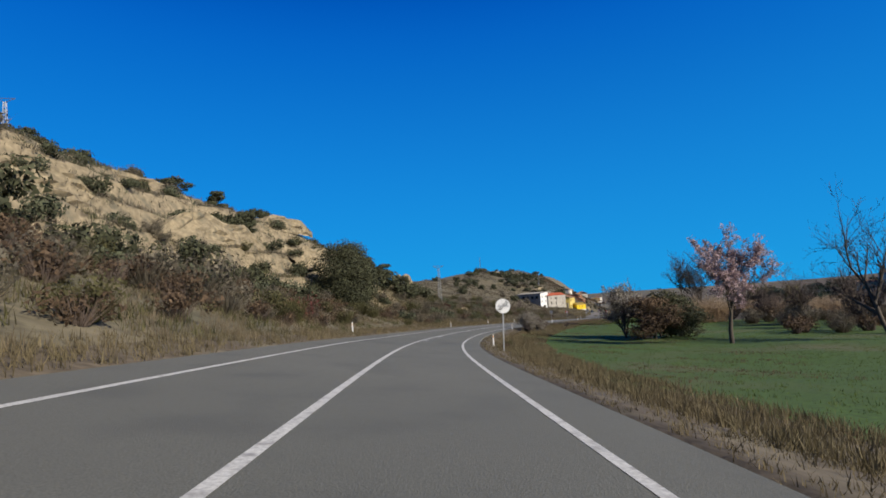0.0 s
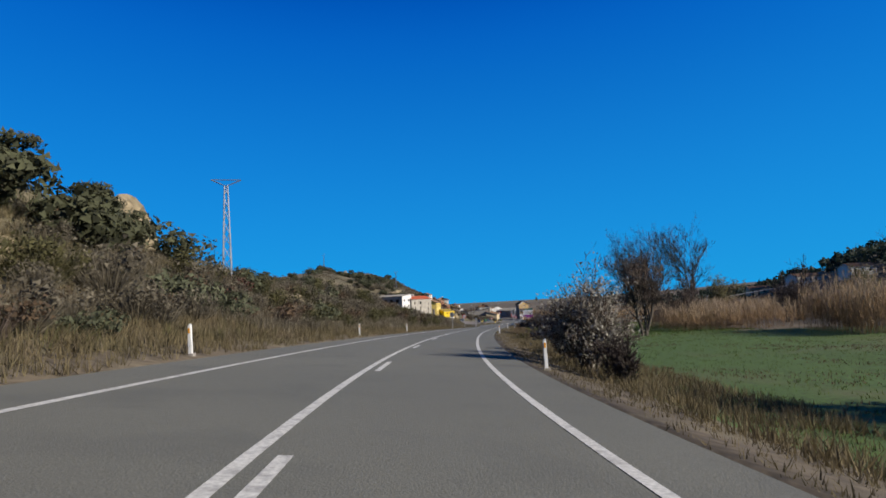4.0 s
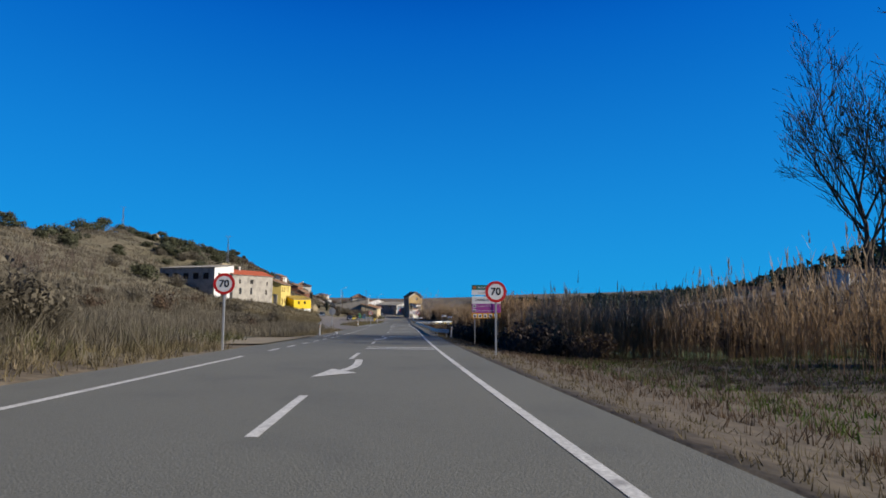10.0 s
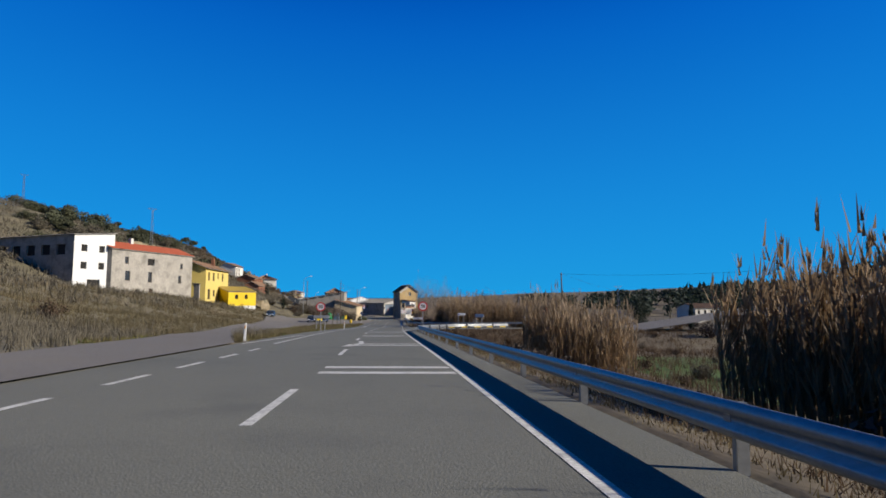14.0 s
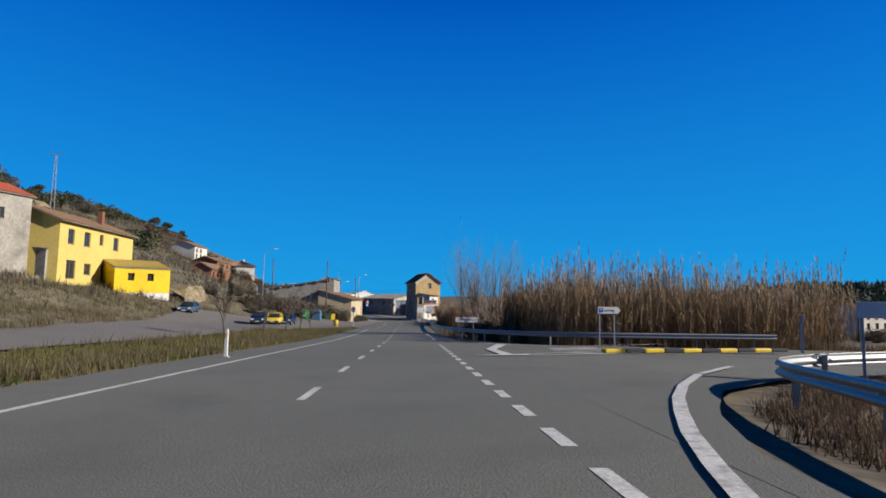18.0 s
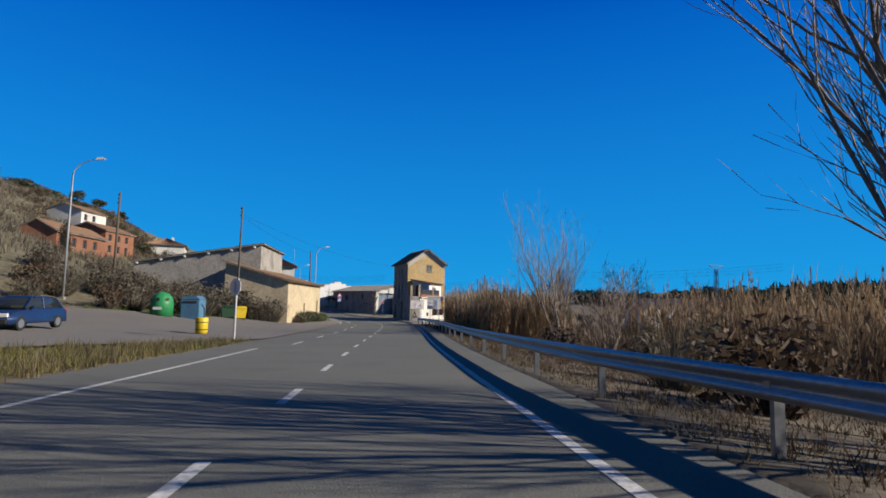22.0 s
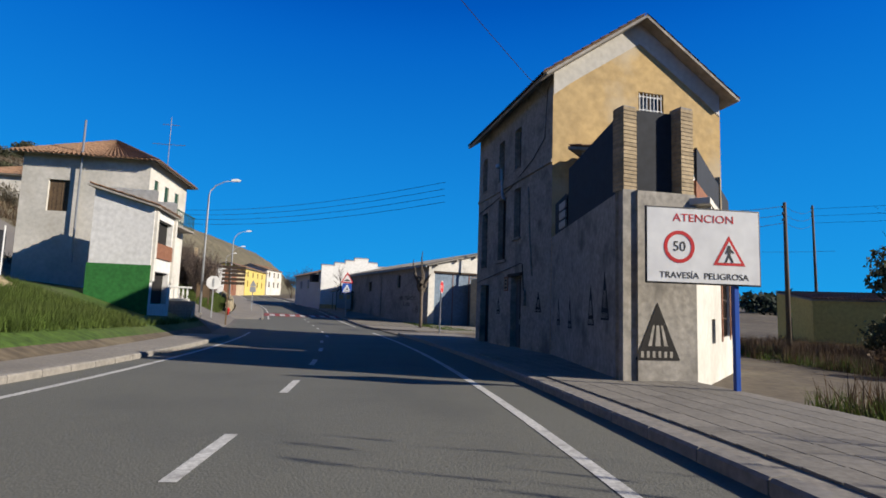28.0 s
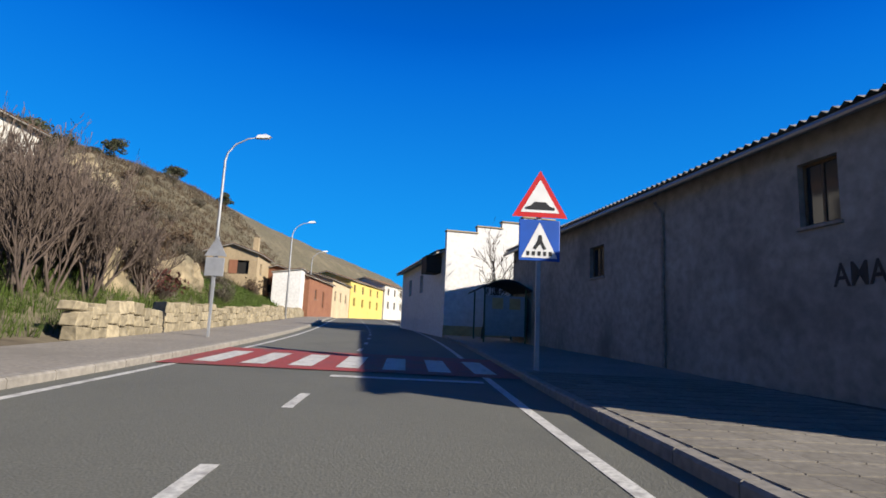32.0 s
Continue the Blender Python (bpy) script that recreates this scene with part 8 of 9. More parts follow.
# verge grass, both sides
P = scatter(-12, 436, 3.05, 5.0, 9000, keep=off_paved)
stuff("verge_grass", blades(P, 0.13, 0.018, 0.6, 6, 0.15), M["tan_grass"], "short dry tan grass along the road edge", "grass")
P = scatter(-12, 200, 4.5, 9, 7500, keep=off_paved)
stuff("verge_grass_tall", blades(P, 0.2, 0.02, 0.6, 7, 0.2), M["tan_grass"], "tan verge grass running down to the field", "grass")
P = scatter(-12, 438, -9.6, -7.0, 9000, keep=off_paved)
stuff("bank_grass_low", blades(P, 0.38, 0.025, 0.45, 8, 0.18), M["tan_grass"], "dry grass at the foot of the bank", "grass")
P = scatter(-12, 250, -16, -8.2, 6000, keep=both(off_paved, patchy(0.35, -0.2)))
stuff("bank_grass", blades(P, 0.55, 0.025, 0.45, 9, 0.3), M["dry_grass"], "tall dry grass on the bank", "grass")
P = scatter(112, 224, -24, -9.2, 9000, keep=off_paved)
stuff("bank_scrub", blades(P, 0.95, 0.035, 0.5, 8, 0.35), M["grey_bush"], "dense grey-brown brush covering the bank", "brush")
P = scatter(-12, 230, -34, -14, 7000, keep=patchy(0.25, -0.3, 1.0))
stuff("slope_grass", blades(P, 0.5, 0.04, 0.5, 7, 0.5), M["grey_bush"], "dry tufted grass on the hillside", "grass")
P = scatter(-12, 230, -34, -9, 9000, keep=patchy(0.3, -0.1, 2.2))
stuff("slope_scrub", blades(P, 0.6, 0.05, 0.6, 10, 0.45), M["broom"], "olive-green low scrub on the hillside", "scrub")
P = scatter(-20, 230, -70, -28, 15000, keep=patchy(0.4, -0.7, 3.0))
stuff("upper_slope_grass", blades(P, 0.7, 0.09, 0.5, 7, 0.7), M["grey_bush"], "grey low scrub on the upper slope", "scrub")
P = scatter(-20, 150, -64, -24, 9000, keep=patchy(0.33, -0.2, 5.0))
stuff("ledge_grass", blades(P, 0.45, 0.06, 0.6, 8, 0.6), M["dry_grass"], "tan dry grass on the sandstone ledges", "grass")
P = scatter(-20, 150, -60, -22, 8000, keep=patchy(0.27, 0.1, 1.7))
stuff("ledge_scrub", blades(P, 0.65, 0.07, 0.6, 9, 0.7), M["juniper"], "olive-grey scrub growing on the ledges", "scrub")
P = scatter(88, 150, -27, -8.8, 9000, keep=off_paved)
stuff("cutting_grass", blades(P, 0.55, 0.035, 0.5, 8, 0.35), M["tan_grass"], "reddish-tan dry grass on the cut bank", "grass")
P = scatter(228, 640, -130, -34, 11000)
stuff("far_slope_scrub", blades(P, 1.0, 0.16, 0.5, 8, 1.0), M["grey_bush"], "grey scrub on the far hillside", "scrub")
P = scatter(228, 640, -130, -30, 5000, keep=patchy(0.12, 0.1, 0.5))
stuff("far_slope_grass", blades(P, 0.9, 0.15, 0.5, 8, 1.0), M["dry_grass"], "dry grass on the far hillside", "grass")
P = scatter(228, 300, -48, -8, 8000, keep=off_paved)
stuff("meadow_grass", blades(P, 0.7, 0.04, 0.4, 8, 0.4), M["grey_bush"], "grey dead weeds on the slope below the houses", "weeds")
P = scatter(296, 400, -44, -14, 8000, keep=off_paved)
stuff("slope_weeds", blades(P, 0.6, 0.04, 0.4, 8, 0.4), M["tan_grass"], "tan weeds below the houses", "weeds")
P = scatter(284, 400, -16, -5.9, 7000, keep=both(off_paved, patchy(0.24, 0.15, 2.0)))
stuff("island_green_grass", blades(P, 0.22, 0.025, 0.5, 9, 0.22), M["green_grass"], "short green grass on the long traffic island", "grass")
P = scatter(284, 400, -16, -5.8, 11000, keep=off_paved)
stuff("island_grass", blades(P, 0.26, 0.025, 0.55, 9, 0.25), M["olive_grass"], "olive and yellow grass on the long traffic island", "grass")
P = scatter(284, 400, -16, -5.7, 5000, keep=both(off_paved, patchy(0.3, 0.2, 4)))
stuff("island_weeds", blades(P, 0.42, 0.03, 0.4, 9, 0.3), M["tan_grass"], "dry brown weeds on the long traffic island", "weeds")
P = scatter(400, 470, -22, -7.2, 5000, keep=off_paved)
stuff("barn_grass", blades(P, 0.35, 0.025, 0.45, 9, 0.2), M["green_grass"], "fresh green grass on the bank by the barn", "grass")
P = scatter(446, 480, -16, -7.0, 9000, keep=off_paved)
stuff("bank_green_grass", blades(P, 0.42, 0.025, 0.45, 9, 0.2), M["green_grass"], "fresh green grass on the bank below the villa", "grass")
P = scatter(437, 474, -13.5, -7.9, 9000, keep=off_paved)
stuff("footway_bank_grass", blades(P, 0.3, 0.025, 0.45, 9, 0.2), M["green_grass"], "fresh green grass along the back of the footway", "grass")
P = scatter(448, 474, 7.4, 32, 5000, keep=off_paved)
stuff("yard_weeds", blades(P, 0.75, 0.03, 0.35, 9, 0.3), M["dry_bush"], "tall brown dry weeds in the waste yard", "weeds")
P = scatter(490, 560, -16, -8.9, 6500, keep=off_paved)
stuff("wall_top_grass", blades(P, 0.5, 0.025, 0.4, 9, 0.2), M["green_grass"], "green grass above the stone wall", "grass")
P = scatter(490, 640, -60, -14, 6500, keep=off_paved)
stuff("village_slope_scrub", blades(P, 0.9, 0.07, 0.45, 9, 0.6), M["dry_bush"], "brown scrub on the slope above the village", "scrub")
P = scatter(478, 492, 7.0, 12, 900, keep=lambda s, o: (o > 6.9) & (s > 480) & (o < 9.5))
stuff("tree_pit_grass", blades(P, 0.22, 0.02, 0.5, 10, 0.15), M["green_grass"], "green grass round the pollarded tree", "grass")
P = scatter(449, 474, 6.6, 22, 5000, keep=off_paved)
stuff("yard_grass", blades(P, 0.4, 0.025, 0.45, 9, 0.2), M["green_grass"], "green and dry grass beside the tall house", "grass")
# the field
P = scatter(-20, 150, 8, 60, 12000, keep=lambda s, o: o > 7 + 2 * np.sin(s * 0.11))
stuff("field_crop", blades(P, 0.14, 0.03, 0.5, 6, 0.3), M["green_grass"], "short green cereal crop in the field", "crop")
P = scatter(150, 222, 7, 34, 9000)
stuff("meadow_right", blades(P, 0.2, 0.03, 0.5, 6, 0.3), M["green_grass"], "thin green grass on the meadow edge", "grass")
P = scatter(150, 240, 5, 16, 5000, keep=off_paved)
stuff("ditch_weeds", blades(P, 0.25, 0.025, 0.6, 7, 0.3), M["dry_bush"], "brown weeds in the ditch", "weeds")
P = scatter(238, 438, 3.8, 10, 9000, keep=off_paved)
stuff("rail_weeds", blades(P, 0.17, 0.022, 0.7, 7, 0.25), M["dry_bush"], "low dry weeds behind the guard rail", "weeds")
P = scatter(-20, 150, 5.2, 10.5, 9000, keep=both(off_paved, patchy(0.3, -0.5, 2.6)))
stuff("field_edge_grass", blades(P, 0.4, 0.03, 0.5, 8, 0.3), M["tan_grass"], "tall dry tan grass between the road and the field", "grass")
P = scatter(-20, 150, 9, 30, 5000, keep=patchy(0.21, 0.35, 1.2))
stuff("field_bare_patch", blades(P, 0.16, 0.04, 0.6, 7, 0.4), M["dry_bush"], "thin brown patches in the cereal field", "grass")
P = scatter(317, 333, 5.0, 22, 5200, keep=lambda s, o: o > mouth_edge(s) + 0.9)
stuff("rail_bend_grass", blades(P, 0.3, 0.025, 0.55, 8, 0.3), M["dry_bush"], "rough grey-brown grass inside the bend of the guard rail", "grass")
P = scatter(262, 330, 9, 60, 6000, keep=off_paved)
stuff("valley_weeds", blades(P, 0.6, 0.05, 0.4, 8, 0.5), M["dry_bush"], "brown rough ground behind the guard rail", "weeds")
P = scatter(350, 450, 12, 60, 5000, keep=off_paved)
stuff("valley_brush", blades(P, 1.0, 0.07, 0.4, 8, 0.7), M["dry_bush"], "brown brush in the valley bottom", "brush")


def shells(lobes, count, size, flat=0.6, rng=RNG, fill=0.72):
    """Leaf triangles on and in a heap of lobes (x, y, z, rx, rz)."""
    L = np.array(lobes)
    w = L[:, 3] ** 2
    i = rng.choice(len(L), count, p=w / w.sum())
    d = rng.normal(size=(count, 3))
    d /= np.linalg.norm(d, axis=1)[:, None]
    rr = rng.uniform(fill, 1.06, count)[:, None] * (1 + 0.12 * np.sin(d[:, :1] * 7 + i[:, None]) * np.sin(d[:, 1:2] * 9))
    c = L[i, :3] + d * rr * np.stack([L[i, 3], L[i, 3], L[i, 4]], 1)
    u = rng.normal(size=(count, 3))
    u -= d * (u * d).sum(1)[:, None] * flat
    u /= np.linalg.norm(u, axis=1)[:, None]
    v = np.cross(d, u) + rng.normal(0, 0.35, (count, 3))
    v /= np.linalg.norm(v, axis=1)[:, None]
    z = size * rng.uniform(0.6, 1.5, count)[:, None]
    return np.stack([c - u * z * 0.5, c + u * z * 0.5, c + v * z * 1.1], 1)


def sticks(n, height, spread, width, rng, base_r=0.15, up=0.6):
    """Stiff stems from a base, each a slim triangle, fanning out and up."""
    a = rng.uniform(0, 2 * np.pi, n)
    k = rng.uniform(0, 1, n) ** 0.6
    h = height * rng.uniform(0.45, 1.05, n) * (1 - 0.35 * k)
    b = np.stack([base_r * np.cos(a) * k, base_r * np.sin(a) * k, np.zeros(n)], 1)
    tip = np.stack([spread * k * np.cos(a), spread * k * np.sin(a), h], 1) + rng.normal(0, 0.06 * spread, (n, 3))
    wa = rng.uniform(0, np.pi, n)
    w = np.stack([np.cos(wa), np.sin(wa), np.zeros(n)], 1) * width / 2
    return np.stack([b - w, b + w, tip], 1)


def shrub_kind(name, mat, label, seed, kind):
    rng = np.random.default_rng(seed)
    t = thing(name, pose(0, 0, -60), label, "shrub", "hillside shrubs")
    if kind == "leafy":
        lobes = [(rng.normal(0, 0.5), rng.normal(0, 0.5), rng.uniform(0.45, 1.0), rng.uniform(0.45, 0.75), rng.uniform(0.4, 0.7)) for _ in range(8)]
        tr = shells(lobes, 900, 0.155, rng=rng)
        st = sticks(16, 1.0, 0.7, 0.04, rng)
        put("branchwork", tri_mesh("branchwork", st, M["bark"]), t)
        put("crown", tri_mesh("crown", tr, mat), t)
    elif kind == "broom":
        put("branchwork", tri_mesh("branchwork", sticks(420, 1.7, 1.25, 0.03, rng, 0.3), mat), t)
        lobes = [(rng.normal(0, 0.5), rng.normal(0, 0.5), rng.uniform(0.7, 1.2), 0.5, 0.5) for _ in range(6)]
        put("crown", tri_mesh("crown", shells(lobes, 420, 0.1, 0.2, rng, 0.3), mat), t)
    else:
        put("branchwork", tri_mesh("branchwork", sticks(200, 1.5, 1.0, 0.03, rng, 0.25), M["twig"]), t)
        lobes = [(rng.normal(0, 0.45), rng.normal(0, 0.45), rng.uniform(0.4, 0.95), rng.uniform(0.4, 0.65), rng.uniform(0.4, 0.6)) for _ in range(7)]
        put("crown", tri_mesh("crown", shells(lobes, 480, 0.12, 0.1, rng, 0.35), mat), t)
    return t


class Stock:
    """One built plant, set out many times."""
    def __init__(self, t):
        self.t, self.used = t, False

    def place(self, x, y, z, size, rng, squash=1.0):
        m = pose(x, y, z, rng.uniform(-4, 4), rng.uniform(-4, 4), rng.uniform(0, 360))
        if not self.used:
            self.used = True
            ob = self.t
            ob.matrix_basis = m
        else:
            ob = copy_thing(self.t, m)
        k = size * rng.uniform(0.9, 1.1)
        ob.scale = (k, k, k * squash)
        return ob


JUN = [Stock(shrub_kind("evergreen_shrub", M["oak_leaf"], "dark evergreen shrub on the dry slope", 11 + k, "leafy")) for k in range(3)]
GRN = [Stock(shrub_kind("grey_green_shrub", M["juniper"], "grey-green leafy shrub on the dry slope", 21 + k, "leafy")) for k in range(2)]
BRM = [Stock(shrub_kind("broom_shrub", M["broom"], "olive broom shrub with stiff upright stems", 31 + k, "broom")) for k in range(2)]
GRY = [Stock(shrub_kind("grey_shrub", M["grey_bush"], "grey leafless shrub with fine upright twigs", 41 + k, "broom")) for k in range(3)]
DRY = [Stock(shrub_kind("brown_shrub", M["dry_bush"], "brown dry twiggy shrub", 51 + k, "dry")) for k in range(3)]
RED = [Stock(shrub_kind("reddish_shrub", M["red_bush"], "reddish leafless shrub on the bank", 61, "dry"))]
BRA = [Stock(shrub_kind("dark_bramble", M["dark_twig"], "dark tangled bramble bush in the ditch", 71 + k, "dry")) for k in range(2)]
prnd = random.Random(5)


def sow(count, s0, s1, o0, o1, kinds, size0, size1, keep=None, sq=1.0):
    n = 0
    tries = 0
    while n < count and tries < count * 20:
        tries += 1
        s, o = prnd.uniform(s0, s1), prnd.uniform(o0, o1)
        if not bool(off_paved(np.array(s), np.array(o))):
            continue
        if keep and not keep(s, o):
            continue
        x, y, z = spot(s, o, -0.08)
        prnd.choice(kinds).place(x, y, z, prnd.uniform(size0, size1), prnd, sq)
        n += 1


# named plants seen singly
for kinds, s, o, size in ((RED, 51, -13.6, 1.7), (RED, 48.5, -13.2, 1.4), (BRM, 46, -12.4, 1.3), (BRM, 44.5, -11.8, 1.1), (GRN, 9.5, -10.2, 1.1), (GRY, 36, -15.5, 2.1), (GRY, 33, -17, 1.9), (GRY, 24, -16, 1.8), (GRN, 72, -24, 2.0), (JUN, 58, -25, 2.2), (JUN, 55, -26, 2.0), (JUN, 66, -24, 2.3), (JUN, 40, -26, 2.6), (JUN, 33, -27, 2.6), (JUN, 28, -25, 2.6), (JUN, 86, -25, 2.0), (GRN, 113, -14.5, 1.6), (GRN, 115, -13.5, 1.4), (JUN, 122, -24, 2.4), (JUN, 117, -23, 2.6), (JUN, 113, -26, 2.4), (JUN, 128, -23.5, 2.2), (GRY, 109, -16, 1.8), (GRY, 120, -17, 1.8), (RED, 120, -15.5, 1.2), (RED, 128, -18, 1.2)):
    x, y, z = spot(s, o, -0.1)
    prnd.choice(kinds).place(x, y, z, size, prnd)
sow(30, 8, 42, -24, -10.5, GRN + DRY + BRM + DRY, 0.8, 1.6)
sow(26, 45, 90, -24, -10.5, DRY + BRM, 0.7, 1.4)
sow(16, 503, 530, -20, -10.5, DRY + GRY + RED, 1.0, 1.8)
sow(48, -5, 110, -26, -10.5, GRY + DRY + BRM + GRY, 0.8, 1.7)
sow(70, 15, 112, -56, -27, JUN + BRM + GRN, 0.5, 1.3)
sow(18, -5, 110, -32, -20, JUN + GRN, 1.0, 2.0)
sow(22, -5, 125, -70, -34, JUN + GRN + GRY, 1.0, 2.2)
sow(95, 120, 206, -19, -9.8, GRY + BRM + BRM + DRY, 0.8, 1.5)
sow(46, 90, 140, -26, -9.6, GRY + GRN + BRM + DRY, 0.6, 1.4)
sow(60, -5, 108, -42, -22, GRN + GRY + JUN, 0.7, 1.6)
sow(24, 412, 428, -24, -12.5, GRY, 1.1, 1.8)
sow(30, 110, 215, -38, -14, GRY + GRN + BRM + DRY, 0.9, 1.7)
sow(28, 165, 212, -16, -10, DRY + GRY + GRY, 1.0, 1.6)
sow(26, 205, 300, -48, -14, DRY + GRY, 0.8, 1.6)
sow(50, 380, 640, -128, -58, JUN + GRN, 1.6, 3.2)
sow(30, 240, 520, -125, -58, JUN + GRY, 1.6, 3.0)
sow(14, 406, 424, -26, -17.5, GRY + DRY, 1.1, 1.7)
sow(24, 400, 432, -34, -14, GRY + DRY, 0.9, 1.6)
sow(14, 425, 437, -13.5, -9.6, GRN + DRY, 0.5, 0.9)
sow(46, 497, 570, -46, -13, DRY + GRY, 1.0, 2.0)
sow(30, 500, 620, -70, -30, JUN + GRY + DRY, 1.0, 2.0)
sow(10, 30, 150, 4.5, 7, DRY + BRM, 0.3, 0.6)
sow(4, 132, 150, 6.2, 9, BRA, 0.5, 0.8)
sow(30, 218, 262, 7.5, 14, DRY + BRA, 0.9, 1.6)
sow(22, 246, 264, 6.2, 8.6, BRA, 0.9, 1.5)
sow(40, 290, 336, 12, 34, DRY + GRY, 0.4, 0.9)
sow(14, 262, 318, 6, 12, DRY + BRA, 0.5, 0.9)
sow(40, 352, 400, 7, 34, DRY + BRA + GRY, 0.8, 1.6)
sow(30, 262, 360, 40, 110, DRY + BRA, 1.4, 2.6)
sow(30, 400, 470, 24, 90, DRY + BRA + GRY, 1.2, 2.4)
sow(60, 90, 205, 44, 84, DRY + GRY + GRY, 1.3, 2.6)
sow(20, 20, 90, 42, 84, DRY + GRY + BRA, 1.2, 2.2)
sow(16, 205, 244, 14, 40, DRY + GRY, 1.0, 2.0)
sow(6, 452, 466, 14, 24, DRY + GRN, 0.7, 1.2)


# ---- trees ----
def branches(rng, trunk_h, trunk_r, levels, spread, up, first=0.35, kids=(5, 4, 4), shrink=0.62, wob=0.12, stems=1):
    """Bare limbs as a list of (start, end, r0, r1, level)."""
    out = []

    def grow(p, d, length, r, level):
        n = 4 if level == 0 else 3
        step = length / n
        pts = [p]
        q, dd = p, d
        for i in range(n):
            dd = (dd + Vector((rng.normal(0, wob), rng.normal(0, wob), rng.normal(0, wob) + up * 0.12))).normalized()
            e = q + dd * step
            out.append((q, e, r * (1 - 0.55 * i / n), r * (1 - 0.55 * (i + 1) / n), level))
            q = e
            pts.append((q, dd))
        if level >= levels:
            return
        for k in range(kids[min(level, len(kids) - 1)]):
            f = rng.uniform(first if level == 0 else 0.25, 1.0)
            i = min(n - 1, int(f * n))
            base = pts[i + 1][0] if f > 0.9 else (pts[i][0] if i else p) + ((pts[i + 1][0] - (pts[i][0] if i else p)) * (f * n - i))
            nd = pts[i + 1][1]
            a = rng.uniform(0, 2 * math.pi)
            side = nd.orthogonal().normalized()
            side = (Matrix.Rotation(a, 3, nd) @ side)
            ang = spread * rng.uniform(0.6, 1.2)
            d2 = (nd * math.cos(ang) + side * math.sin(ang) + Vector((0, 0, up * 0.25))).normalized()
            grow(base, d2, length * shrink * rng.uniform(0.75, 1.15), r * 0.5 * (1 - 0.3 * f), level + 1)

    for k in range(stems):
        lean = Vector((rng.normal(0, 0.28 if stems > 1 else 0.05), rng.normal(0, 0.28 if stems > 1 else 0.05), 1)).normalized()
        grow(Vector((rng.normal(0, 0.15) if stems > 1 else 0, rng.normal(0, 0.15) if stems > 1 else 0, -0.3)), lean, trunk_h * (rng.uniform(0.75, 1.05) if stems > 1 else 1), trunk_r, 0)
    return out


def limb_mesh(name, segs, mat, sides, least=0.0):
    v, f = [], []
    for p, q, r0, r1, level in segs:
        d = (q - p).normalized()
        a = d.orthogonal().normalized()
        b = d.cross(a)
        n = len(v)
        if level >= 3:
            a = (a * math.cos(n) + b * math.sin(n))
            r0, r1 = max(r0, least) * 1.2, max(r1, least) * 1.2
            v += [p - a * r0, p + a * r0, q + a * r1, q - a * r1]
            f.append((n, n + 1, n + 2, n + 3))
            continue
        for c, r in ((p, r0), (q, r1)):
            for k in range(sides):
                t = 2 * math.pi * k / sides
                v.append(c + (a * math.cos(t) + b * math.sin(t)) * max(r, least))
        for k in range(sides):
            j = (k + 1) % sides
            f.append((n + k, n + j, n + sides + j, n + sides + k))
    return mesh_of(name, v, f, mat, True)


def bare_tree(s, o, height, label, seed, trunk_r=0.2, stems=1, mat="bark", twig="twig", spread=0.65, up=0.5, levels=4, kids=(7, 5, 4, 3), blossom=None, count=0, leaf=0.12, group="bare trees", category="tree", name="bare_tree", xyz=None, first=0.3, least=0.012, shrink=0.6):
    rng = np.random.default_rng(seed)
    segs = branches(rng, height * (0.62 if stems > 2 else 0.74), trunk_r, levels, spread, up, first, kids, shrink, stems=stems)
    x, y, z = xyz or spot(s, o)
    t = thing(name, pose(x, y, z, 0, 0, rng.uniform(0, 360)), label, category, group)
    put("trunk", limb_mesh("trunk", [g for g in segs if g[4] <= 1], M[mat], 7), t)
    put("crown", limb_mesh("crown", [g for g in segs if g[4] > 1], M[twig], 3, least), t)
    if blossom:
        ends = np.array([list(g[1]) for g in segs if g[4] >= 2])
        c = ends[rng.integers(0, len(ends), count)] + rng.normal(0, 0.16, (count, 3))
        tri = c[:, None, :] + rng.normal(0, leaf, (count, 3, 3))
        put("blossom", tri_mesh("blossom", tri, M[blossom]), t)
    return t


def leafy_tree(s, o, height, label, seed, mat="oak_leaf", width=None, count=6000, name="evergreen_oak", lobes=14, leaf=0.22, low=0.3, xyz=None):
    rng = np.random.default_rng(seed)
    width = width or height * 0.42
    x, y, z = xyz or spot(s, o)
    t = thing(name, pose(x, y, z, 0, 0, rng.uniform(0, 360)), label, "tree", "evergreen trees")
    segs = branches(rng, height * 0.55, height * 0.03, 2, 0.8, 0.4, 0.25, (6, 4, 3), 0.6)
    put("trunk", limb_mesh("trunk", segs, M["bark"], 6), t)
    L = []
    for k in range(lobes):
        a = rng.uniform(0, 2 * math.pi)
        zz = rng.uniform(low, 0.86)
        r = width * rng.uniform(0.2, 0.75) * (1.0 if zz < 0.65 else 0.6)
        L.append((r * math.cos(a), r * math.sin(a), height * zz, width * rng.uniform(0.3, 0.5), height * rng.uniform(0.12, 0.19)))
    put("crown", tri_mesh("crown", shells(L, count, leaf, rng=rng, fill=0.6), M[mat]), t)
    return t


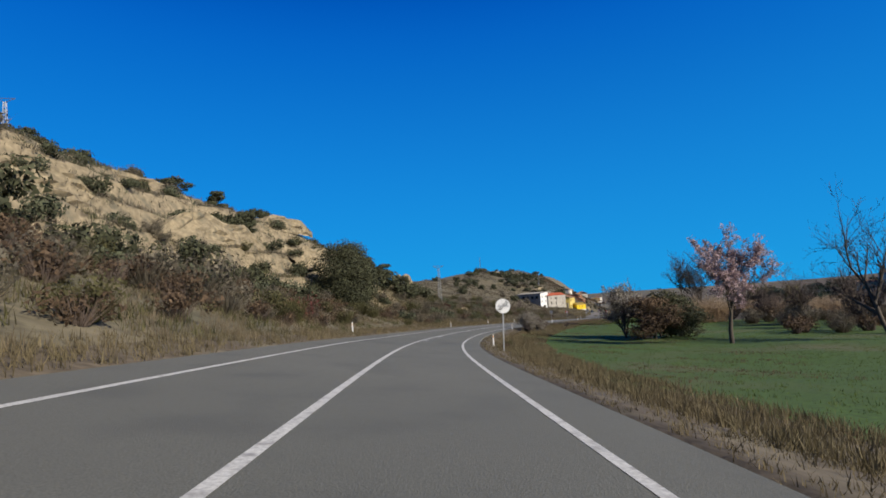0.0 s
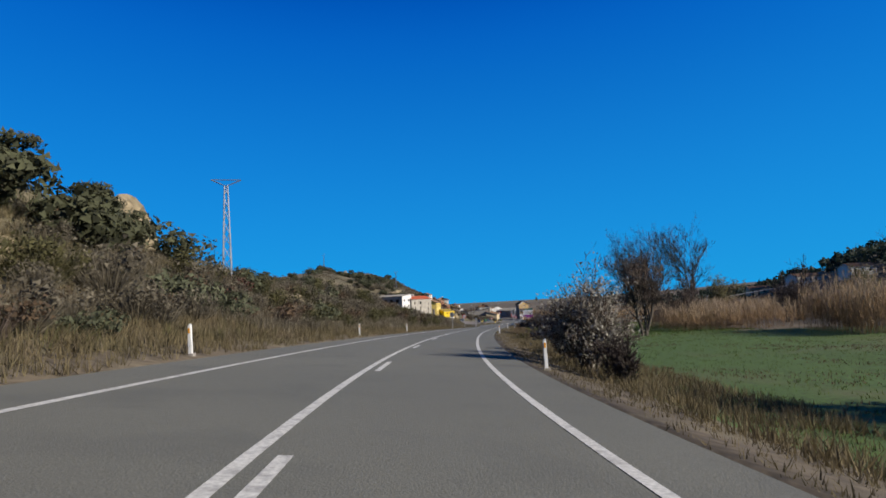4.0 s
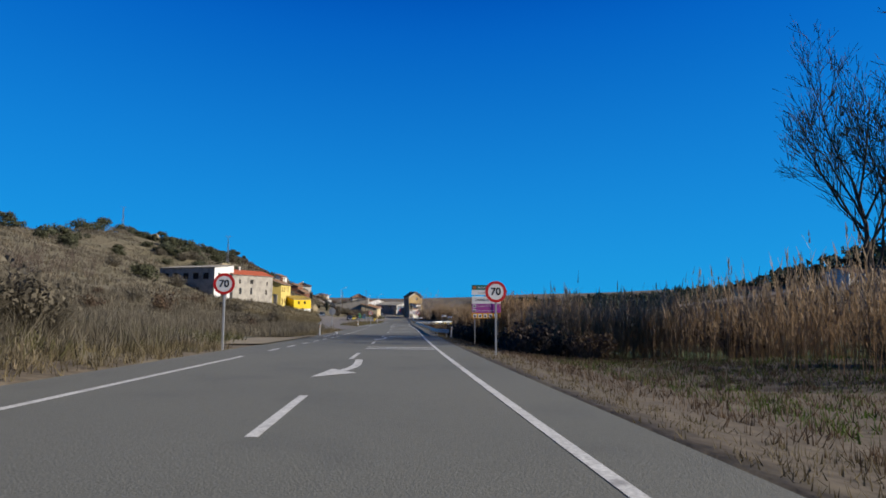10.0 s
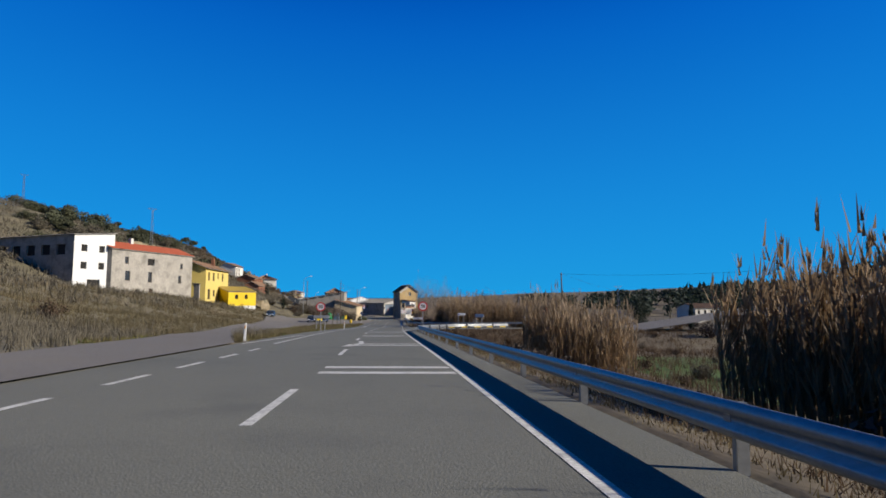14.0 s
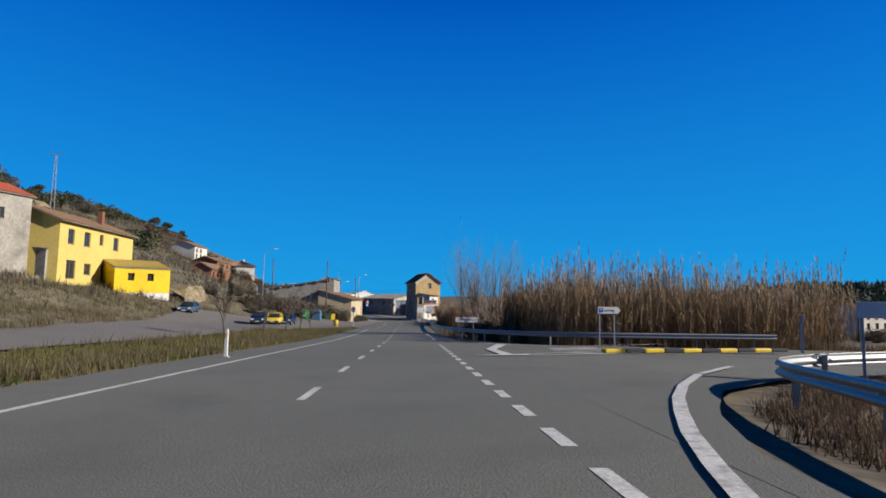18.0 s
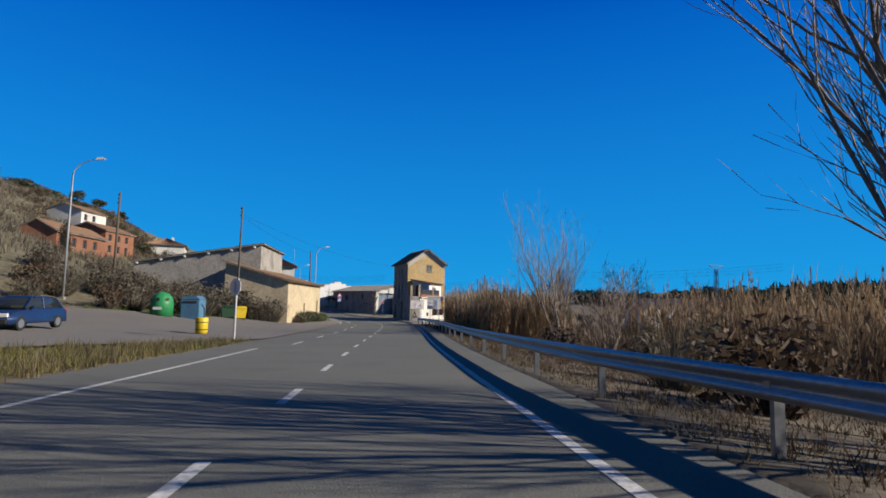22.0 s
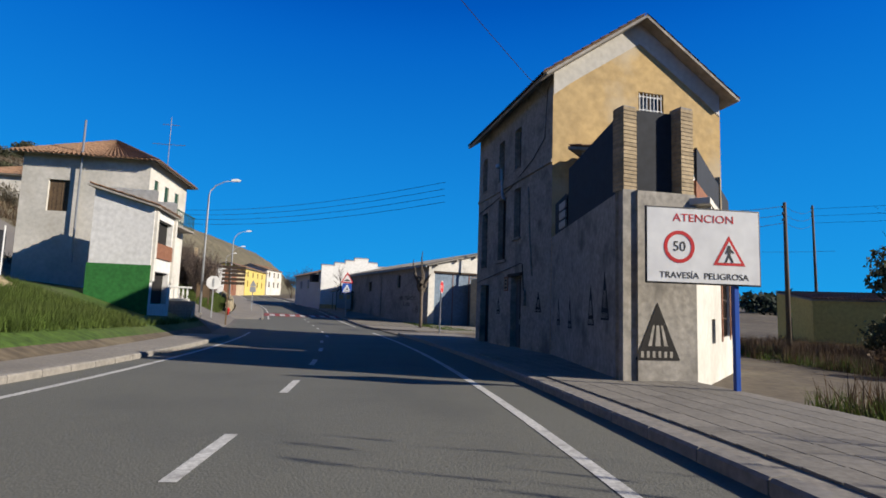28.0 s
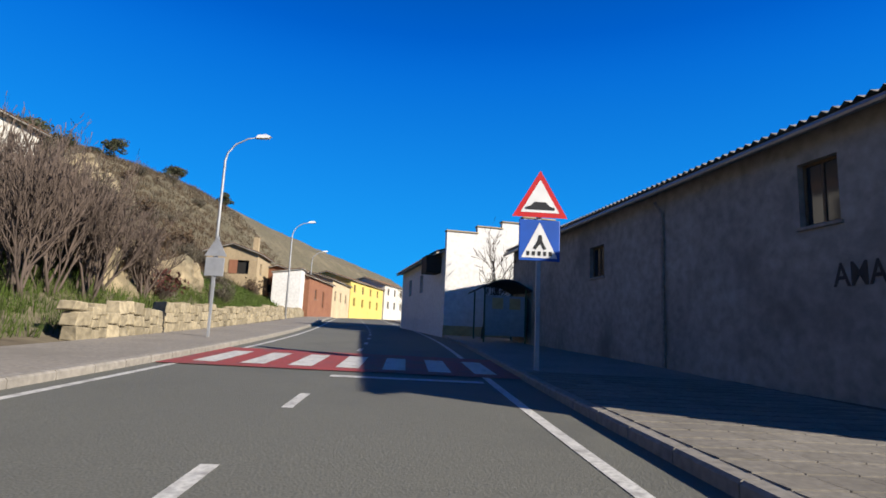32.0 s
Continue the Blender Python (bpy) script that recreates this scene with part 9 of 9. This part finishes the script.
def cypress(s, o, height, label, seed, wide=0.1):
    rng = np.random.default_rng(seed)
    x, y, z = spot(s, o)
    t = thing("cypress", pose(x, y, z), label, "tree", "cypresses and conifers")
    bm = bmesh.new()
    tube(bm, [(0, 0, -0.3), (0, 0, height * 0.8)], [height * 0.015, 0.03], 6)
    part("trunk", bm, M["bark"], t)
    n = 12
    L = [(rng.normal(0, 0.1), rng.normal(0, 0.1), height * (0.08 + 0.86 * k / n), height * wide * (0.55 + 0.6 * math.sin(math.pi * min(1, 0.15 + 0.85 * k / n)) - 0.35 * k / n), height * 0.09) for k in range(n)]
    put("crown", tri_mesh("crown", shells(L, 2200, height * 0.02, 0.2, rng, 0.6), M["cypress"]), t)
    return t


leafy_tree(88.5, -22.0, 11.8, "large grey-green evergreen oak at the foot of the slope", 8, width=6.0, count=38000, lobes=70, leaf=0.19, low=0.08)
leafy_tree(96, -24, 8.0, "grey-green evergreen oak beside a larger one", 4, width=3.8, count=9000, low=0.1, leaf=0.19)
leafy_tree(82, -36, 3.2, "dark evergreen oak on the ledge", 5, width=2.6, low=0.1)
leafy_tree(112, -31, 3.6, "dark evergreen oak on the ledge", 6, width=3.0, low=0.1)
leafy_tree(117, -29, 3.6, "dark evergreen oak on the ledge", 16, width=3.2, low=0.1)
leafy_tree(121, -26, 3.4, "dark evergreen oak on the ledge", 17, width=3.0, low=0.1)
for k, (s, o) in enumerate(((62, -58), (66, -60), (70, -56), (58, -60), (78, -54), (84, -52), (92, -50), (96, -44), (150, -42), (156, -46), (164, -50), (170, -44), (178, -52), (186, -60))):
    leafy_tree(s, o, 2.5 + (k * 7 % 5) * 0.3, "small dark evergreen oak on the skyline", 20 + k, width=2.2 + (k % 3) * 0.5, count=2600, leaf=0.24, low=0.1)
for k, (s, o) in enumerate(((415, -88), (428, -94), (440, -100), (455, -108), (470, -116), (480, -108), (492, -100), (505, -95), (520, -92), (540, -86), (556, -80), (570, -72), (590, -66), (610, -60), (630, -56), (650, -50), (345, -120), (360, -112), (374, -104), (388, -96))):
    leafy_tree(s, o, 3.4 + (k * 3 % 4) * 0.6, "dark evergreen oak on the far hillside", 50 + k, width=2.4 + (k % 3) * 0.6, count=1600, leaf=0.34, low=0.1)
# right side
bare_tree(72, 32.5, 9.6, "tall blossoming almond with pink flowers in the field", 101, 0.3, blossom="blossom", count=12000, leaf=0.1, spread=0.7, name="blossom_tree", first=0.15, group="blossoming trees")
leafy_tree(86, 26, 6.4, "dark dense evergreen bush tree by the field", 102, "dry_bush", 4.4, 7000, "dark_thicket_tree", 18, 0.2, 0.1)
leafy_tree(90, 30, 7.0, "dark evergreen tree by the field", 103, "oak_leaf", 5.0, 8000, lobes=16, low=0.12)
bare_tree(93, 22.5, 7.6, "white-flowering tree by the field", 104, 0.18, 4, blossom="white_blossom", count=4500, leaf=0.1, name="blossom_tree", group="blossoming trees")
leafy_tree(93, 27.5, 6.6, "grey-green tree beside a blossoming one", 106, "juniper", 3.8, 8000, "evergreen_tree", 18, 0.16, 0.14)
bare_tree(150, 20.5, 10, "round-topped bare tree beyond the green field", 105, 0.2, 4, twig="twig", kids=(8, 6, 5, 4), least=0.014)
for k, (s, o, h) in enumerate(((168, 30, 7), (176, 47, 8), (188, 55, 8), (150, 52, 7), (134, 50, 6.5), (118, 52, 7), (108, 58, 8), (96, 56, 7), (80, 60, 8))):
    bare_tree(s, o, h, "bare tree in the row beyond the field", 300 + k, 0.14, 3, twig="dark_twig" if k % 2 else "twig", levels=3, kids=(9, 7, 5), least=0.02)
bare_tree(104.0, 5.6, 3.6, "white-flowering almond bush beside the road", 107, 0.07, 9, twig="twig", blossom="white_blossom", count=7000, leaf=0.045, name="blossom_tree", group="blossoming trees", levels=3, kids=(9, 6, 4), least=0.008)
bare_tree(107.0, 6.2, 3.4, "white-flowering almond bush beside the road", 108, 0.07, 8, blossom="white_blossom", count=4500, leaf=0.045, name="blossom_tree", group="blossoming trees", levels=3, kids=(9, 6, 4), least=0.008)
for k, (s, o, h) in enumerate(((111, 6.4, 2.8), (115, 6.8, 2.4), (101.5, 6.2, 1.8))):
    bare_tree(s, o, h, "dark leafless roadside thicket", 120 + k, 0.05, 9, "bark", "dark_twig", levels=3, kids=(8, 6, 4), least=0.008)
bare_tree(230, 33.0, 17.5, "tall bare tree at the meadow edge", 131, 0.24, spread=0.6, up=0.55, twig="dark_twig", kids=(9, 7, 6, 5), first=0.42, least=0.014, shrink=0.56)
bare_tree(226, 39.5, 21.5, "tall dark bare tree with two stems at the meadow edge", 132, 0.3, 3, spread=0.6, up=0.55, twig="dark_twig", kids=(7, 6, 6, 5), first=0.35, least=0.016, shrink=0.57)
bare_tree(229, 47, 20, "tall bare tree at the meadow edge", 133, 0.28, 2, spread=0.6, up=0.55, twig="dark_twig", kids=(7, 6, 6, 5), first=0.35, least=0.016, shrink=0.57)
bare_tree(66, 47, 14, "bare tree at the field's edge", 137, 0.28, 2, spread=0.75, up=0.4, twig="dark_twig", kids=(9, 6, 4, 3))
bare_tree(232, 56, 10.5, "rounded pale willow with yellow catkins", 134, 0.2, 3, blossom="willow", count=9000, leaf=0.12, name="willow")
bare_tree(180, 60, 8, "rounded pale willow with yellow catkins", 135, 0.2, 3, blossom="willow", count=5000, leaf=0.12, name="willow")
bare_tree(165, 62, 10, "bare tree by the field", 136, 0.2, 2)
for k, (s, o, h) in enumerate(((370.3, 6.9, 8.6), (370.7, 7.7, 8.0), (371.2, 8.6, 7.6), (372.6, 10.2, 7.6), (403.1, 10.9, 9.4), (405, 11.6, 8.0), (392, 10, 3.0), (386.5, 8.5, 3.2), (390, 9.2, 3.4))):
    bare_tree(s, o, h, "slender bare poplar shoots behind the guard rail", 140 + k, 0.08 if h > 7.5 else 0.06, 2 if h > 7.5 else 1, "pale_bark", "pale_twig", spread=0.42 if h > 7.5 else 0.52, up=0.75, levels=3, kids=(11, 6, 3), first=0.22, least=0.005)
for k, (s, o, h) in enumerate(((420, 34, 7), (430, 30, 8), (445, 35, 8), (438, 17, 4.5), (455, 28, 7), (470, 40, 9), (475, 46, 9), (340, 75, 8), (310, 80, 8), (285, 72, 6), (300, 45, 5), (292, 30, 4))):
    bare_tree(s, o, h, "bare tree in the valley", 160 + k, 0.14, 2, twig="dark_twig", levels=3, kids=(8, 6, 4))
for k, (s, o, h) in enumerate(((370, -12.2, 3.6), (376, -12.0, 3.4), (381, -11.4, 3.4), (365, -13, 3.2), (355, -13.2, 3.2), (240, -30, 4), (246, -36, 4.4), (255, -38, 4), (262, -40, 4.5), (236, -40, 4), (270, -42, 4))):
    bare_tree(s, o, h, "small bare tree on the grassy strip", 180 + k, 0.06, 1, levels=3, kids=(8, 5, 4), first=0.45)
for k, (s, o, h) in enumerate(((505.5, -12.6, 6.0), (507, -14.2, 6.4), (509, -13.4, 6.2), (506.5, -11.2, 6.0), (508, -10.8, 5.8), (510.5, -11.6, 5.2), (513, -11.0, 4.4), (504.6, -10.9, 5.4), (509.5, -15, 5.5), (506.5, -16.5, 5.0), (512, -13.2, 4.6), (516, -15, 4.2), (518, -18, 4.2))):
    h *= 0.8
    bare_tree(s, o, h, "tall bare brown bush on the bank", 200 + k, 0.05, 9, "twig", "twig", spread=0.4, up=0.9, levels=3, kids=(8, 5, 3), least=0.009)
for k, (s, o, h) in enumerate(((516, 4.4, 4.6), (560, 7, 6.5), (566, 8, 7), (572, 6.5, 6))):
    bare_tree(s, o, h, "small bare street tree", 215 + k, 0.08, 1 if k == 0 else 4, levels=3, kids=(9, 6, 4), first=0.45, twig="twig" if k == 0 else "dark_twig")
for k, (s, o, h, w) in enumerate(((392, 62, 9, 0.16), (398, 66, 10, 0.17), (372, 66, 8, 0.09), (362, 74, 9, 0.08), (350, 84, 12, 0.2), (346, 92, 10, 0.18), (410, 60, 9, 0.08), (466, 38, 6, 0.09), (470, 42, 5, 0.09), (474, 44, 6, 0.1), (408, -30, 4.5, 0.12), (290, 78, 8, 0.2), (282, 84, 7, 0.2), (440, -40, 5, 0.14))):
    cypress(s, o, h, "dark narrow conifer among valley trees", 230 + k, w)

leafy_tree(462.6, 24.6, 5.6, "dense dark green bush in the yard", 260, "oak_leaf", 3.2, 5000, "yard_bush", 14, 0.2, 0.12)

# pollarded plane tree
x, y, z = spot(484.9, 6.75, 0.1)
t = thing("pollarded_tree", pose(x, y, z), "pollarded plane tree with knobbly bare stubs", "tree")
bm = bmesh.new()
tube(bm, [(0, 0, -0.2), (0.02, 0, 1.0), (0.0, 0.03, 2.2), (-0.02, 0, 2.75), (0.0, 0.0, 3.0)], [0.135, 0.115, 0.115, 0.18, 0.22], 10)
part("trunk", bm, M["pale_bark"], t, smooth=True)
rng = np.random.default_rng(9)
for k, (dx, dy, h, tip) in enumerate(((-0.5, 0.1, 1.45, 1.1), (0.05, 0.1, 1.75, 1.5), (0.5, -0.1, 1.2, 0.25), (0.25, 0.35, 1.4, 0.3), (-0.2, -0.35, 1.2, 0.7))):
    bm = bmesh.new()
    pts = [(0, 0, 2.75)] + [(dx * f ** 0.7 + rng.normal(0, 0.04), dy * f + rng.normal(0, 0.04), 2.75 + h * f) for f in (0.15, 0.3, 0.45, 0.6, 0.75, 0.88, 1.0)]
    tube(bm, pts, [0.17, 0.2, 0.15, 0.19, 0.13, 0.16, 0.11, 0.13], 8)
    part("limb", bm, M["bark"], t, smooth=True)
    bm = bmesh.new()
    p = Vector(pts[-1])
    tube(bm, [p, p + Vector((dx * 0.1, dy * 0.1, tip * 0.3)), p + Vector((dx * 0.3 - 0.05, dy * 0.2, tip * 0.6)), p + Vector((dx * 0.35, dy * 0.1, tip))], [0.08, 0.06, 0.05, 0.012], 6)
    part("spur", bm, M["bark"], t)
    for j in range(3):
        bm = bmesh.new()
        q = Vector(pts[2 + 2 * j])
        tube(bm, [q, q + Vector((rng.normal(0, 0.16), rng.normal(0, 0.16), 0.22))], [0.07, 0.05], 6)
        part("spur", bm, M["bark"], t)


# ---- reeds ----
def reed_bed(name, s0, s1, o0, o1, count, height, mat, label, rng=RNG, keep=None, plume=0.3, leaves=11):
    """A stand of giant reed: canes, upright leaves in foxtails towards the top, some feathery heads."""
    base = scatter(s0, s1, o0, o1, count, rng, keep or off_paved)
    n = len(base)
    clump = 0.82 + 0.2 * np.sin(base[:, 0] * 1.9 + 1.7 * np.sin(base[:, 1] * 1.1)) * np.sin(base[:, 1] * 1.6)
    h = height * rng.uniform(0.72, 1.12, n) * clump
    la = 1.6 * np.sin(base[:, 0] * 0.7) + 1.2 * np.sin(base[:, 1] * 0.9) + rng.normal(0, 0.9, n)
    lean = np.abs(rng.normal(0.05, 0.08, n)) * h
    d = np.stack([lean * np.cos(la), lean * np.sin(la), h], 1)
    top = base + d
    wa = rng.uniform(0, np.pi, n)
    w = np.stack([np.cos(wa), np.sin(wa), np.zeros(n)], 1) * 0.013
    canes = [np.stack([base - w, base + w, top], 1), np.stack([base + w[:, [1, 0, 2]], base - w[:, [1, 0, 2]], top], 1)]
    tips = []
    for k in range(leaves):
        f = (0.3 + 0.7 * (k + rng.uniform(0, 1, n)) / leaves)[:, None]
        p = base + d * f
        a = rng.uniform(0, 2 * np.pi, n)
        L = rng.uniform(0.4, 0.85, n)
        out = rng.uniform(0.12, 0.42, n)
        e = np.stack([np.cos(a) * L * out, np.sin(a) * L * out, L * rng.uniform(0.75, 1.0, n)], 1)
        q = np.stack([-np.sin(a), np.cos(a), np.zeros(n)], 1) * 0.028
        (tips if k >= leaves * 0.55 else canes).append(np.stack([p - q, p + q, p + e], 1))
    out = stuff(name, np.concatenate(canes), M[mat], label, "reeds")
    k = rng.uniform(0, 1, n) < plume
    b = top[k]
    m = len(b)
    for j in range(6):
        a = rng.uniform(0, 2 * np.pi, m)
        r = rng.uniform(0.03, 0.1, m)
        z0 = rng.uniform(-0.15, 0.25, m)
        c = b + np.stack([r * np.cos(a) * 0.3, r * np.sin(a) * 0.3, z0], 1)
        e = b + np.stack([r * np.cos(a), r * np.sin(a), z0 + rng.uniform(0.15, 0.35, m)], 1)
        s_ = np.stack([-np.sin(a), np.cos(a), np.zeros(m)], 1) * 0.03
        tips.append(np.stack([c - s_, c + s_, e], 1))
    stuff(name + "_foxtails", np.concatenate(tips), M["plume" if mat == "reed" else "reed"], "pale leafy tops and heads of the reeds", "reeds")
    return out


reed_bed("reed_bed_meadow", 207, 240, 15, 66, 5200, 4.6, "reed", "tan giant reeds behind the meadow")
reed_bed("reed_bed_field", 150, 205, 52, 72, 1800, 4.5, "reed", "tan giant reeds along the field's far side")
reed_bed("reed_clump_field", 136, 148, 36, 43, 700, 5.5, "reed", "tall tan reed clump beyond the green field")
reed_bed("reed_clump_field_far", 172, 180, 34, 42, 500, 4.2, "reed", "tan reed clump beyond the green field")
reed_bed("reed_bed_field_edge", 152, 186, 26, 40, 1500, 3.6, "reed", "tan reeds along the far edge of the green field")
reed_bed("reed_sparse", 437, 446, 8, 15, 80, 5.5, "reed", "few tall bare reed canes beside the footway", leaves=4)
reed_bed("reed_bed_roadside", 226, 244, 9.5, 18, 1500, 4.3, "reed", "tall dry reeds near the district board")
# canes here use the darker reed copy, its shade painted into the colour
reed_bed("reed_bed_tall", 245, 258.5, 9.0, 18, 4200, 5.6, "reed_shaded", "tall dense brown reeds by the guard rail")
reed_bed("reed_clump", 286, 293, 9.0, 14, 900, 4.6, "reed", "rounded clump of tan reeds")
reed_bed("reed_clump_tall", 263.5, 268.5, 7.6, 10.8, 700, 4.3, "reed_shaded", "tall dark clump of reeds by the rail")
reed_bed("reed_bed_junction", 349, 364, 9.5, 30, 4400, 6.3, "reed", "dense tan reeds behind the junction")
reed_bed("reed_bed_sign", 362, 366, 8.5, 13, 600, 5.2, "reed_shaded", "tall dark reeds beside the place name sign")
reed_bed("reed_bed_river", 374, 404, 14, 30, 2400, 4.2, "reed_shaded", "dark reeds towards the river")
reed_bed("reed_bed_village", 406, 437, 6.2, 13, 3800, 4.4, "reed", "tall tan reeds along the guard rail before the village")
reed_bed("reed_bed_village_edge", 406, 424, 5.8, 8, 500, 3.0, "reed", "low pale reeds along the guard rail")

# the far wooded ridge
P = scatter(150, 620, 135, 330, 5200)
stuff("pine_wood", np.concatenate([shells([(0, 0, 3.0, 2.2, 3.2)], 26, 1.7, 0.2)[None].repeat(1, 0).reshape(-1, 3, 3) * np.array([1, 1, 1.0]) + p for p in P[:1500]]), M["pine"], "dark pine wood on the far ridge", "wood")
P = scatter(-100, 700, 330, 900, 6000)
stuff("far_woodland", blades(P, 9.0, 6.0, 0.3, 4, 4.0), M["pine"], "dark woodland on the distant hills", "wood")
